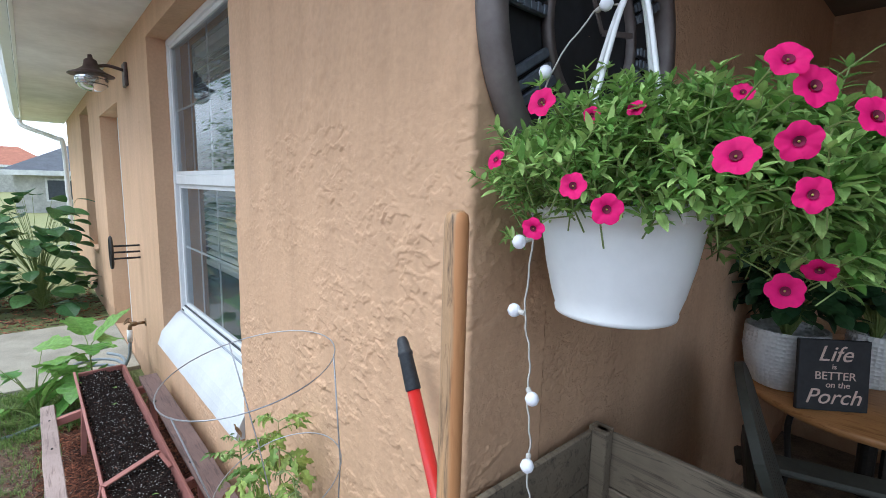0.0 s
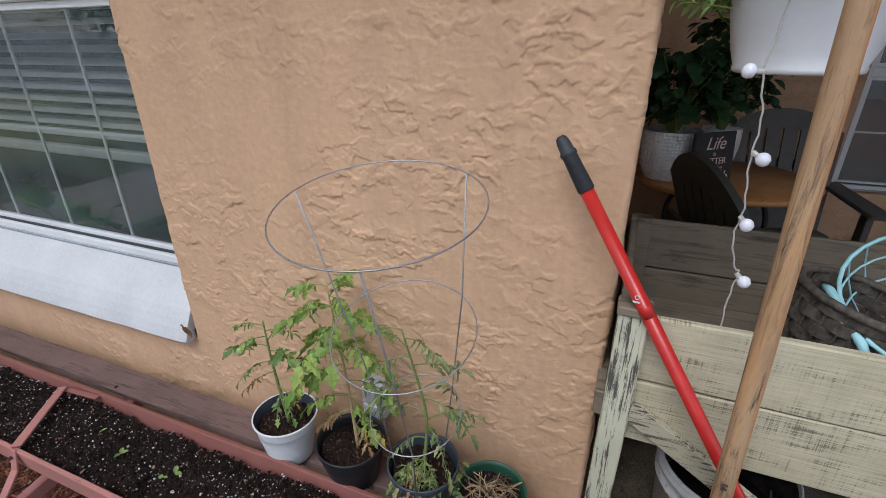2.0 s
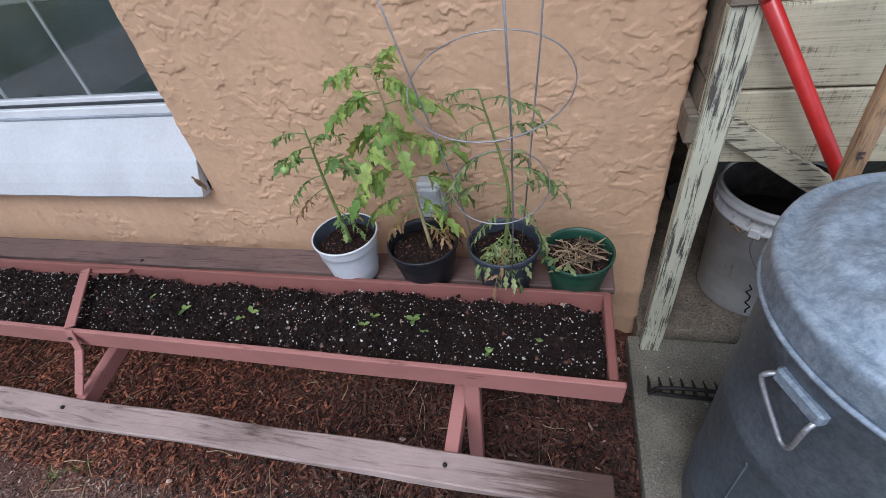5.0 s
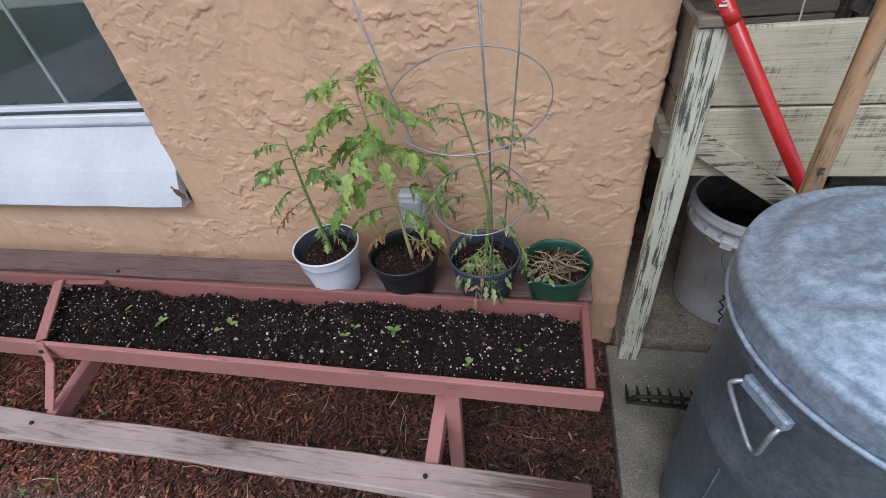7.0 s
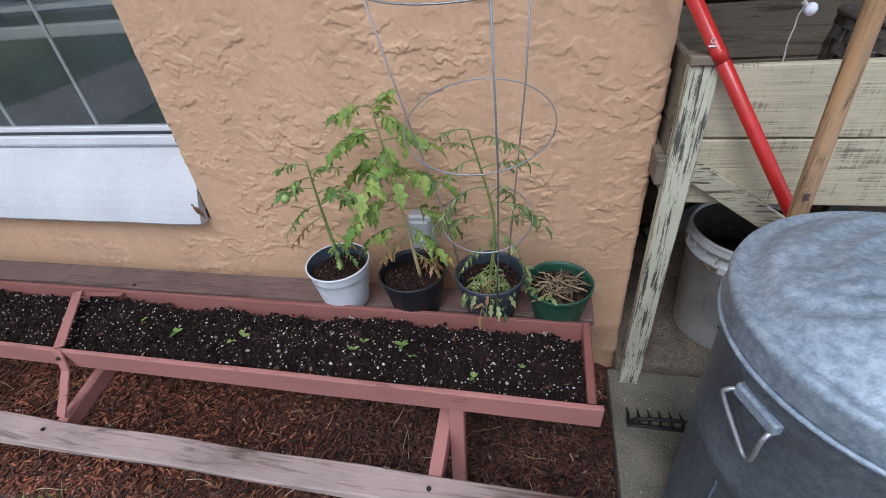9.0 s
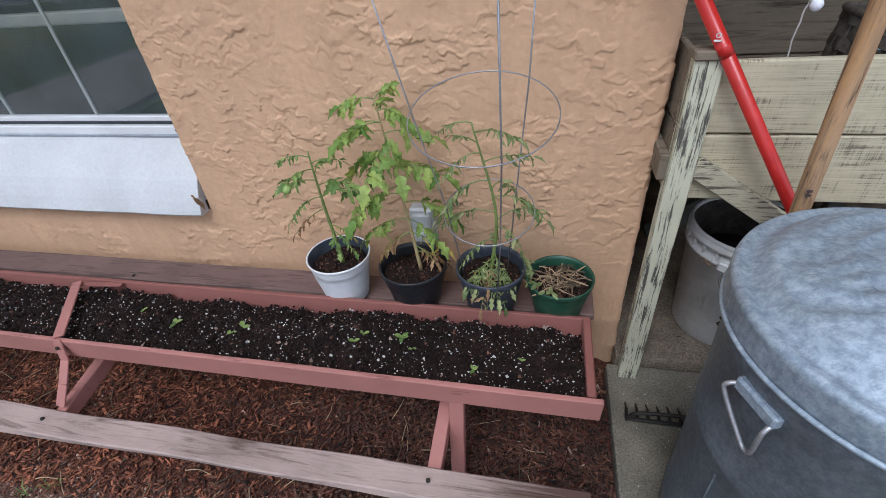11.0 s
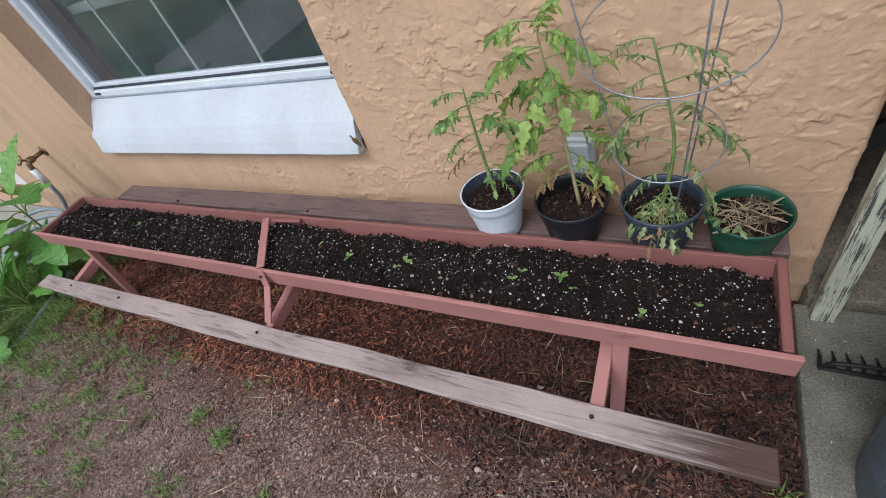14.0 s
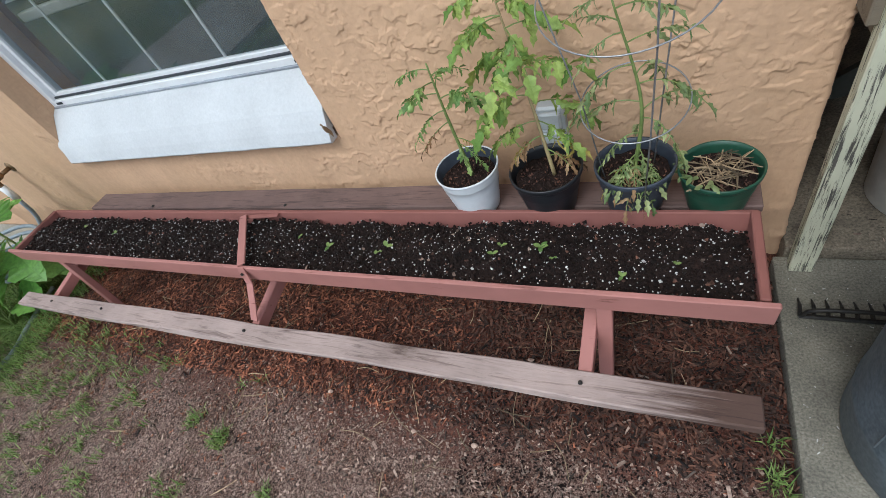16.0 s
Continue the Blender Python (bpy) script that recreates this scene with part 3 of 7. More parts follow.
def tube_vf(pts, radius, sides=6, caps=True):
    pts = [Vector(p) for p in pts]
    rad = radius if isinstance(radius, (list, tuple)) else [radius] * len(pts)
    vs, fs = [], []
    ref = Vector((0.31, 0.17, 0.93))
    prev = None
    for i, p in enumerate(pts):
        d = (pts[min(i + 1, len(pts) - 1)] - pts[max(i - 1, 0)]).normalized()
        u = prev - d * prev.dot(d) if prev is not None else ref.cross(d)
        if u.length < 1e-4:
            u = Vector((1, 0, 0)).cross(d)
        u.normalize()
        prev = u
        w = d.cross(u)
        for k in range(sides):
            a = 2 * math.pi * k / sides
            vs.append(tuple(p + (u * math.cos(a) + w * math.sin(a)) * rad[i]))
    for i in range(len(pts) - 1):
        for k in range(sides):
            k2 = (k + 1) % sides
            fs.append((i * sides + k, i * sides + k2, (i + 1) * sides + k2, (i + 1) * sides + k))
    if caps:
        fs.append(tuple(range(sides))[::-1])
        fs.append(tuple(range((len(pts) - 1) * sides, len(pts) * sides)))
    return vs, fs


def join_vf(parts):
    vs, fs = [], []
    for v, f in parts:
        o = len(vs)
        vs.extend(v)
        fs.extend(tuple(i + o for i in q) for q in f)
    return vs, fs


def move_vf(vf, m):
    return [tuple(m @ Vector(v)) for v in vf[0]], vf[1]


def ring_pts(c, r, n=32, tilt=None, a0=0.0, a1=2 * math.pi):
    out = []
    for k in range(n + 1):
        a = a0 + (a1 - a0) * k / n
        v = Vector((r * math.cos(a), r * math.sin(a), 0))
        if tilt is not None:
            v = tilt @ v
        out.append(Vector(c) + v)
    return out


def smooth_line(pts, n=8):
    """A Catmull-Rom line through pts."""
    P = [Vector(p) for p in pts]
    P = [P[0] * 2 - P[1]] + P + [P[-1] * 2 - P[-2]]
    out = []
    for i in range(1, len(P) - 2):
        for k in range(n):
            t = k / n
            a, b, c, d = P[i - 1], P[i], P[i + 1], P[i + 2]
            out.append(0.5 * ((2 * b) + (c - a) * t + (2 * a - 5 * b + 4 * c - d) * t * t + (3 * b - a - 3 * c + d) * t ** 3))
    out.append(P[-2])
    return out


def leaf_vf(length, width, lobes=0, curl=0.25, fold=0.2, n=6, depth=0.35):
    """A leaf blade along +x with a folded midrib; lobes cut its edge."""
    vs, fs = [], []
    for i in range(n + 1):
        t = i / n
        w = width * 0.5 * math.sin(math.pi * min(1.0, t * 0.92 + 0.06)) ** 0.8
        if lobes:
            w *= 1 - depth * (0.5 + 0.5 * math.cos(2 * math.pi * lobes * t))
        if i == n:
            w = 0.0005
        z = -curl * length * t * t
        x = length * t
        vs += [(x - (0.10 * length if lobes and i % 2 else 0) * 0.5, -w, z + fold * w), (x, 0, z), (x - (0.10 * length if lobes and i % 2 else 0) * 0.5, w, z + fold * w)]
    for i in range(n):
        a = i * 3
        fs += [(a, a + 1, a + 4, a + 3), (a + 1, a + 2, a + 5, a + 4)]
    return vs, fs


def aim(p, direction, roll=0.0, s=1.0):
    """A pose at p whose x runs along direction."""
    x = Vector(direction).normalized()
    up = Vector((0, 0, 1)) if abs(x.z) < 0.95 else Vector((0, 1, 0))
    y = up.cross(x).normalized()
    z = x.cross(y)
    m = Matrix((x, y, z)).transposed().to_4x4()
    m.translation = Vector(p)
    return m @ Matrix.Rotation(roll, 4, "X") @ Matrix.Scale(s, 4)


rng = random.Random(7)

# ---- house ----
WX0, WX1 = -2.70, -1.235     # window opening
WZ0, WZ1 = 0.60, 2.32
DX0, DX1 = -5.15, -3.98      # doorway
VX0, VX1 = -7.25, -6.2       # far window
TOP, DEEP = 2.47, 0.24
HOUSE_END = -9.8


def house_wall():
    bm = boxes_bm([
        ((HOUSE_END, 0, -0.3), (VX0, DEEP, TOP)), ((VX0, 0, -0.3), (VX1, DEEP, WZ0)), ((VX0, 0, WZ1), (VX1, DEEP, TOP)),
        ((VX1, 0, -0.3), (DX0, DEEP, TOP)), ((DX0, 0, 2.1), (DX1, DEEP, TOP)), ((DX0, 0, -0.3), (DX1, DEEP, 0.0)),
        ((DX1, 0, -0.3), (WX0, DEEP, TOP)), ((WX0, 0, -0.3), (WX1, DEEP, 0.47)), ((WX0, 0, WZ1), (WX1, DEEP, TOP))])
    pillar = box_bm((WX1 + 0.0005, 0.012, -0.3), (-0.004, DEEP, TOP))
    me = bpy.data.meshes.new("tmp")
    pillar.to_mesh(me)
    pillar.free()
    bm.from_mesh(me)
    return tagged(part("wall_south", bm, STUCCO), "tan stucco house wall with knockdown texture", "wall", kind="structure")


WALL_SOUTH = house_wall()


def lattice_noise(x, y, seed, octaves=1):
    """Gradient noise over arrays, about -1 to 1."""
    g = np.random.RandomState(seed)
    turn = g.uniform(0, 2 * math.pi, (256, 256))
    gx, gy = np.cos(turn), np.sin(turn)
    total, amp = 0.0, 1.0
    for _ in range(octaves):
        i, j = np.floor(x).astype(int), np.floor(y).astype(int)
        u, v = x - i, y - j
        fu, fv = u * u * u * (u * (u * 6 - 15) + 10), v * v * v * (v * (v * 6 - 15) + 10)

        def corner(a, b):
            return gx[(i + a) % 256, (j + b) % 256] * (u - a) + gy[(i + a) % 256, (j + b) % 256] * (v - b)

        low = corner(0, 0) * (1 - fu) + corner(1, 0) * fu
        high = corner(0, 1) * (1 - fu) + corner(1, 1) * fu
        total = total + amp * 1.5 * (low * (1 - fv) + high * fv)
        amp, x, y = amp * 0.5, x * 2.03 + 17.3, y * 2.03 + 5.7
    return total


def rise(v, lo, hi):
    t = np.clip((v - lo) / (hi - lo), 0, 1)
    return t * t * (3 - 2 * t)


def trowel_height(u, z):
    """Skip-trowelled plaster: thin overlapping laps with one sharp, curling lip each."""
    wu = u + 0.014 * lattice_noise(u * 15, z * 15, 5, 2) + 0.0075 * lattice_noise(u * 55, z * 55, 7, 2)
    wz = z + 0.014 * lattice_noise(u * 15, z * 15, 6, 2) + 0.0075 * lattice_noise(u * 55, z * 55, 8, 2)
    h = 0.0
    for seed, fu, fz, size, thr in ((11, 9.0, 17.0, 0.0024, 0.02), (12, 14.0, 26.0, 0.0023, 0.05), (14, 18.0, 31.0, 0.0021, 0.06), (13, 25.0, 42.0, 0.0015, 0.14)):
        n = lattice_noise(wu * fu + wz * 2.0, wz * fz - wu * 2.5, seed, 2)
        fade = rise(lattice_noise(u * fu * 0.55, z * fz * 0.4, seed + 20, 1), -0.05, 0.30)
        h = h + size * rise(n, thr, thr + 0.020) * fade
    where = rise(0.52 + 0.55 * lattice_noise(u * 2.3, z * 2.3, 44, 2) + 0.20 * (u + 0.6) - 0.16 * np.clip(z - 1.0, -0.3, 0.6), 0.20, 0.60)
    soft = 0.0006 * lattice_noise(u * 9, z * 9, 51, 2) + 0.0004 * lattice_noise(u * 70, z * 70, 52, 2)
    return h * (0.10 + 0.90 * where) + soft + 0.0016


def plaster_sheet(line, zs):
    """A plaster coat along a plan line of (place along, x, y, normal x, normal y)."""
    line = np.array(line)
    uu, zz = np.meshgrid(line[:, 0], zs)
    h = trowel_height(uu, zz)
    vs = np.stack([line[:, 1] + line[:, 3] * h, line[:, 2] + line[:, 4] * h, zz], -1).reshape(-1, 3)
    n = len(line)
    a = (np.arange(len(zs) - 1)[:, None] * n + np.arange(n - 1)[None]).reshape(-1)
    return vs.tolist(), np.stack([a, a + 1, a + n + 1, a + n], -1).tolist()


def pillar_line(step=0.0026):
    out, place = [], [WX1 - 0.05]

    def add(x, y, nx, ny):
        if out:
            place[0] += math.hypot(x - out[-1][1], y - out[-1][2])
        out.append((place[0], x, y, nx, ny))

    for k in range(10):
        add(WX1, 0.05 - 0.0044 * k, -0.5, 0)
    for k in range(4):
        a = math.pi / 2 * (k + 0.5) / 4
        add(WX1 + 0.006 * (1 - math.cos(a)), 0.006 * (1 - math.sin(a)), -0.6 * math.cos(a), -math.sin(a))
    for k in range(int((-0.011 - WX1 - 0.006) / step) + 1):
        out.append((WX1 + 0.006 + step * k, WX1 + 0.006 + step * k, 0, 0, -1))
    place[0] = out[-1][0]
    for k in range(7):
        a = math.pi / 2 * (k + 0.5) / 7
        add(-0.011 + 0.011 * math.sin(a), 0.011 - 0.011 * math.cos(a), math.sin(a), -math.cos(a))
    for k in range(57):
        add(0, 0.0115 + 0.004 * k, 1, 0)
    return out


coat_rows = np.concatenate([np.linspace(-0.05, 0.30, 36), np.arange(0.304, 1.64, 0.0026), np.linspace(1.645, TOP - 0.002, 90)])
raw("plaster_coat", plaster_sheet(pillar_line(), coat_rows), STUCCO_COAT, WALL_SOUTH, smooth=True)
under = [(x, x, -0.0005, 0, -1) for x in np.arange(-3.3, WX1 + 0.014, 0.004)]
raw("plaster_coat", plaster_sheet(under, np.arange(0.20, 0.4625, 0.004)), STUCCO_COAT, WALL_SOUTH, smooth=True)
tagged(part("wall_porch_side", box_bm((-0.24, DEEP, -0.3), (0, 3.0, 2.9)), STUCCO), "tan stucco side wall of the porch", "wall", kind="structure")
tagged(part("wall_porch_back", boxes_bm([((0, 2.8, -0.3), (1.25, 3.0, 2.9)), ((2.35, 2.8, -0.3), (4.2, 3.0, 2.9)), ((1.25, 2.8, -0.3), (2.35, 3.0, 0.45)), ((1.25, 2.8, 1.9), (2.35, 3.0, 2.9))]), STUCCO), "tan stucco back wall of the porch", "wall", kind="structure")
tagged(part("wall_porch_far", box_bm((4.0, 0, -0.3), (4.2, 2.8, 2.9)), STUCCO), "tan stucco end wall of the porch", "wall", kind="structure")
tagged(part("wall_house_end", box_bm((HOUSE_END, DEEP, -0.3), (HOUSE_END + 0.2, 6, TOP)), STUCCO), "tan stucco end wall of the house", "wall", kind="structure")
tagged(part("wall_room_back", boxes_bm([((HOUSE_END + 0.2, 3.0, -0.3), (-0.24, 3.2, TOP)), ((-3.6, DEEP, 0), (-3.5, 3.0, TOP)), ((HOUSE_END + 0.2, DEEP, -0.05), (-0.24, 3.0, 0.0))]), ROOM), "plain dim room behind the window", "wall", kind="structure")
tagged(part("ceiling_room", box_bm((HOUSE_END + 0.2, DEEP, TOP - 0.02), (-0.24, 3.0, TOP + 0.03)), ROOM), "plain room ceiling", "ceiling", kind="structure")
tagged(part("ceiling_porch", box_bm((-0.24, 0.21, 2.46), (4.2, 3.0, 2.52)), CEIL), "porch ceiling, paint darkened for shade", "ceiling", kind="structure")
soff = thing("eave", (-5, -0.3, TOP), "white soffit, fascia and gutter of the roof edge", "eave", kind="structure")
part("soffit", boxes_bm([((HOUSE_END - 0.5, -0.56, TOP - 0.015), (0.0, 0.0, TOP))]), SOFFIT, soff)
part("fascia", box_bm((HOUSE_END - 0.5, -0.585, TOP - 0.03), (0.0, -0.56, TOP + 0.16), 0.003), VINYL, soff)
gut = [(-0.0, -0.03), (-0.06, -0.02), (-0.085, 0.02), (-0.10, 0.06), (-0.115, 0.085), (-0.108, 0.088), (-0.094, 0.06), (-0.078, 0.02), (-0.055, -0.012), (-0.0, -0.022)]
gv = [(x, -0.587 + y, TOP + 0.03 + z) for x in (HOUSE_END - 0.5, 0.0) for y, z in gut]
gn = len(gut)
raw("gutter", (gv, [(k, k + 1, gn + k + 1, gn + k) for k in range(gn - 1)]), VINYL, soff)
ds = smooth_line([(-10.2, -0.6, TOP + 0.0), (-10.15, -0.55, TOP - 0.12), (-9.95, -0.15, TOP - 0.30), (-9.9, -0.06, TOP - 0.42), (-9.9, -0.05, 1.2), (-9.9, -0.05, 0.1)], 5)
raw("downspout", tube_vf(ds, 0.038, 8), VINYL, soff, smooth=True)
rv = [(HOUSE_END - 0.6, -0.66, TOP + 0.17), (0.4, -0.66, TOP + 0.17), (0.4, 5, TOP + 2.2), (HOUSE_END - 0.6, 5, TOP + 2.2)]
rv += [(x, y, z + 0.05) for x, y, z in rv]
tagged(raw("roof", (rv, [(0, 1, 2, 3), (7, 6, 5, 4), (0, 4, 5, 1), (1, 5, 6, 2), (2, 6, 7, 3), (3, 7, 4, 0)]), SHINGLE), "dark shingle roof slope", "roof", kind="structure")
pv = [(0.42, -0.6, TOP + 0.45), (4.6, -0.6, TOP + 0.45), (4.6, 5, TOP + 2.2), (0.42, 5, TOP + 2.2)]
pv += [(x, y, z + 0.05) for x, y, z in pv]
tagged(raw("roof_porch", (pv, [(0, 1, 2, 3), (7, 6, 5, 4), (0, 4, 5, 1), (1, 5, 6, 2), (2, 6, 7, 3), (3, 7, 4, 0)]), SHINGLE), "dark shingle roof over the porch", "roof", kind="structure")
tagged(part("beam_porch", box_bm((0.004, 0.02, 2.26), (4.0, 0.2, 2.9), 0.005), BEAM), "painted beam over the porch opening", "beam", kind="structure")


def window_unit(name, x0, x1, z0, z1, y, label, rows_cols=(2, 4), blinds=True):
    w = thing(name, ((x0 + x1) / 2, y, z0), label, "window", kind="structure")
    mid = z0 + (z1 - z0) * 0.505
    f = 0.035
    fr = part("window_frame", boxes_bm([((x0, y, z0), (x0 + f, y + 0.07, z1)), ((x1 - f, y, z0), (x1, y + 0.07, z1)), ((x0 + f, y, z1 - f), (x1 - f, y + 0.07, z1)), ((x0 + f, y, z0), (x1 - f, y + 0.07, z0 + f))], 0.003), VINYL, w)
    part("meeting_rail", box_bm((x0 + f, y + 0.008, mid - 0.028), (x1 - f, y + 0.055, mid + 0.028), 0.004), VINYL, w)
    for k, (a, b, yy) in enumerate(((z0 + f, mid - 0.028, y + 0.035), (mid + 0.028, z1 - f, y + 0.022))):
        s = 0.022
        sash = part("sash", boxes_bm([((x0 + f, yy - 0.012, a), (x0 + f + s, yy + 0.012, b)), ((x1 - f - s, yy - 0.012, a), (x1 - f, yy + 0.012, b)), ((x0 + f + s, yy - 0.012, a), (x1 - f - s, yy + 0.012, a + s)), ((x0 + f + s, yy - 0.012, b - s), (x1 - f - s, yy + 0.012, b))], 0.002), VINYL, w)
        g = raw("pane", ([(x0 + f + s, yy, a + s), (x1 - f - s, yy, a + s), (x1 - f - s, yy, b - s), (x0 + f + s, yy, b - s)], [(0, 1, 2, 3)]), GLASS, sash, "clear glass pane")
        g.visible_shadow = False
        nr, nc = rows_cols
        for c in range(1, nc):
            xx = x0 + f + s + (x1 - x0 - 2 * f - 2 * s) * c / nc
            part("muntin", box_bm((xx - 0.006, yy + 0.004, a + s), (xx + 0.006, yy + 0.010, b - s), 0.001), VINYL, sash)
        for r in range(1, nr):
            zz = a + (b - a) * r / nr
            part("muntin", box_bm((x0 + f + s, yy + 0.0045, zz - 0.006), (x1 - f - s, yy + 0.0105, zz + 0.006), 0.001), VINYL, sash)
    part("track", box_bm((x0 + 0.012, y - 0.010, z0 + 0.003), (x1 - 0.012, y - 0.001, z0 + 0.012), 0.002), ALUMINIUM, fr, "dull grey metal track")
    # Dark strip stands in for the dark gap line below the glass.
    part("gap_strip", box_bm((x0 + f, y + 0.014, z0 + f + 0.001), (x1 - f, y + 0.0225, z0 + f + 0.009), 0.001), GRIP, fr, "dark strip at the gap below the glass")
    for xa in (x0 + 0.05, x1 - 0.09):
        part("latch", box_bm((xa, y - 0.006, z0 + 0.018), (xa + 0.035, y - 0.0005, z0 + 0.027), 0.001), GRIP, fr, "small dark weep cover")
    return w


window_unit("window_1", WX0 + 0.002, WX1 - 0.002, WZ0 + 0.06, WZ1 - 0.002, 0.10, "white vinyl single-hung window with grilles in the tan wall", (2, 4))
window_unit("window_2", VX0 + 0.002, VX1 - 0.002, WZ0, WZ1 - 0.002, 0.12, "white vinyl window further along the wall", (2, 3))
window_unit("window_3", 1.252, 2.348, 0.452, 1.898, 2.86, "white framed window at the back of the porch", (2, 3))
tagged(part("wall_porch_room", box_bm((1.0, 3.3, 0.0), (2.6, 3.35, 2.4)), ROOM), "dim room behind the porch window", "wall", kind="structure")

blind = thing("window_blind", ((WX0 + WX1) / 2, 0.27, 2.2), "white slatted window blind half lowered behind the glass", "blind")
part("head_rail", box_bm((WX0 + 0.03, 0.25, 2.25), (WX1 - 0.03, 0.30, 2.30), 0.003), BLIND, blind)
slat = bmesh.new()
bmesh.ops.create_cube(slat, size=1.0, matrix=Matrix.Diagonal((WX1 - WX0 - 0.08, 0.045, 0.003, 1)))
slat_me = bpy.data.meshes.new("slat")
slat.to_mesh(slat_me)
slat.free()
slat_me.materials.append(BLIND)
zz = 2.22
while zz > 1.02:
    s = attach(new("slat", slat_me), blind)
    s.matrix_basis = pose((WX0 + WX1) / 2, 0.275, zz, 28, 0, 0)
    zz -= 0.042
part("bottom_rail", box_bm((WX0 + 0.04, 0.255, 0.955), (WX1 - 0.04, 0.30, 0.99), 0.004), BLIND, blind)


def window_sill():
    """Sloped masonry sill with a cut-back left end and a broken right end."""
    x0, x1 = -2.735, -1.243
    prof = [(0.13, 0.668), (0.10, 0.667), (0.07, 0.648), (0.03, 0.600), (0.002, 0.566), (-0.014, 0.540), (-0.028, 0.512), (-0.038, 0.486), (-0.042, 0.474), (-0.036, 0.4665), (0.0, 0.466), (0.002, 0.50), (0.13, 0.52)]
    n = 60
    vs, fs = [], []
    for i in range(n + 1):
        x = x0 + (x1 - x0) * i / n
        left = max(0.0, 1 - (x - x0) / 0.05)
        right = max(0.0, 1 - (x1 - x) / 0.02)
        for y, z in prof:
            yy, zz = y, z
            if y > 0.001:
                xx = min(max(x, WX0 + 0.002), WX1 - 0.002)
            else:
                low = max(0.0, (0.566 - z) / 0.10)
                xx = x + 0.035 * left * low * (1 if i == 0 else 0.5)
                yy = y * (1 - 0.35 * left - 0.10 * right) + 0.0012 * noise.noise(Vector((x * 9, z * 20, 1.0)))
                zz = z + 0.002 * noise.noise(Vector((x * 7, 0, 5.0)))
                if i == n:
                    xx += 0.008 * noise.noise(Vector((z * 60, 3, 1)))
            vs.append((xx, yy, zz))
    m = len(prof)
    for i in range(n):
        for k in range(m):
            k2 = (k + 1) % m
            fs.append((i * m + k, (i + 1) * m + k, (i + 1) * m + k2, i * m + k2))
    fs.append(tuple(range(m)))
    fs.append(tuple(range(n * m, n * m + m))[::-1])
    s = tagged(raw("window_sill", (vs, fs), WHITE, smooth=False), "white painted sloping window sill with a chipped end", "sill", kind="structure")
    chip = bmesh.new()
    bmesh.ops.create_icosphere(chip, subdivisions=3, radius=1.0, matrix=Matrix.Translation((x1 + 0.0005, -0.026, 0.510)) @ Matrix.Rotation(radians(24), 4, "X") @ Matrix.Diagonal((0.004, 0.006, 0.036, 1)))
    for v in chip.verts:
        v.co += Vector((0.5, 1, 1)) * 0.004 * noise.noise(v.co * 110) + Vector((0.4, 0.5, 1)) * 0.003 * noise.noise(v.co * 300)
    part("chipped_end", chip, BUCKET_DIRT, s, "bare brown chipped plaster")


window_sill()

# doorway with a white door set back in it
door = thing("door_1", (-4.55, 0.16, 0), "white panelled side door set back in the tan wall", "door", kind="structure")
part("door_frame", boxes_bm([((DX0, 0.14, 0), (DX0 + 0.06, DEEP, 2.1)), ((DX1 - 0.06, 0.14, 0), (DX1, DEEP, 2.1)), ((DX0 + 0.06, 0.14, 2.04), (DX1 - 0.06, DEEP, 2.1))], 0.003), VINYL, door)
leafp = part("door_leaf", box_bm((DX0 + 0.06, 0.17, 0.01), (DX1 - 0.06, 0.215, 2.04), 0.003), VINYL, door)
for za, zb in ((0.2, 0.9), (1.05, 1.9)):
    for xa in (DX0 + 0.16, DX0 + 0.63):
        part("panel", box_bm((xa, 0.160, za), (xa + 0.36, 0.172, zb), 0.008), VINYL, leafp)

# ---- ground ----
def ground():
    xs = np.unique(np.concatenate([np.linspace(-400, -12, 14), np.linspace(-12, -3.2, 34), np.linspace(-3.2, 0.0, 70), np.linspace(0.0, 2.0, 8), np.linspace(2, 400, 14)]))
    ys = np.unique(np.concatenate([np.linspace(-400, -8, 12), np.linspace(-8, -1.8, 20), np.linspace(-1.8, 0.0, 50), np.linspace(0.0, 3.0, 6), np.linspace(3, 400, 14)]))
    vs, fs = [], []
    for y in ys:
        for x in xs:
            near = -4 < x < -0.02 and -2.2 < y < -0.03
            z = -0.035 + (0.014 * noise.noise(Vector((x * 3, y * 3, 0))) + 0.008 * noise.noise(Vector((x * 11, y * 11, 2))) if near else 0)
            if x >= -0.02 and -3 < y < 4 and x < 5:
                z = -0.06
            vs.append((x, y, z))
    n = len(xs)
    for j in range(len(ys) - 1):
        for i in range(n - 1):
            fs.append((j * n + i, j * n + i + 1, (j + 1) * n + i + 1, (j + 1) * n + i))
    return tagged(raw("ground", (vs, fs), GROUND, smooth=True), "mulch, sandy soil and thin grass of the garden", "ground", kind="structure")


ground()


def slab(name, lo, hi, label, material):
    bm = box_bm(lo, hi, 0.008, seg=2)
    return tagged(part(name, bm, material), label, "paving", kind="structure")


slab("pavement_pad", (-0.025, -3.2, -0.1), (2.6, -0.050, 0.0), "grey concrete garden path", CONCRETE)
slab("floor_porch", (0.0, -0.046, -0.12), (4.0, 2.8, 0.032), "raised brown-stained concrete porch floor", CONCRETE_STAINED)
slab("pavement_door", (-5.38, -7.0, -0.1), (-3.72, -0.004, 0.0), "pale concrete path to the side door", CONCRETE_PALE)

# ---- planter trough made from an old bench ----
TX0, TX1 = -2.78, -0.118
TF, TB, TT = -0.445, -0.215, 0.352


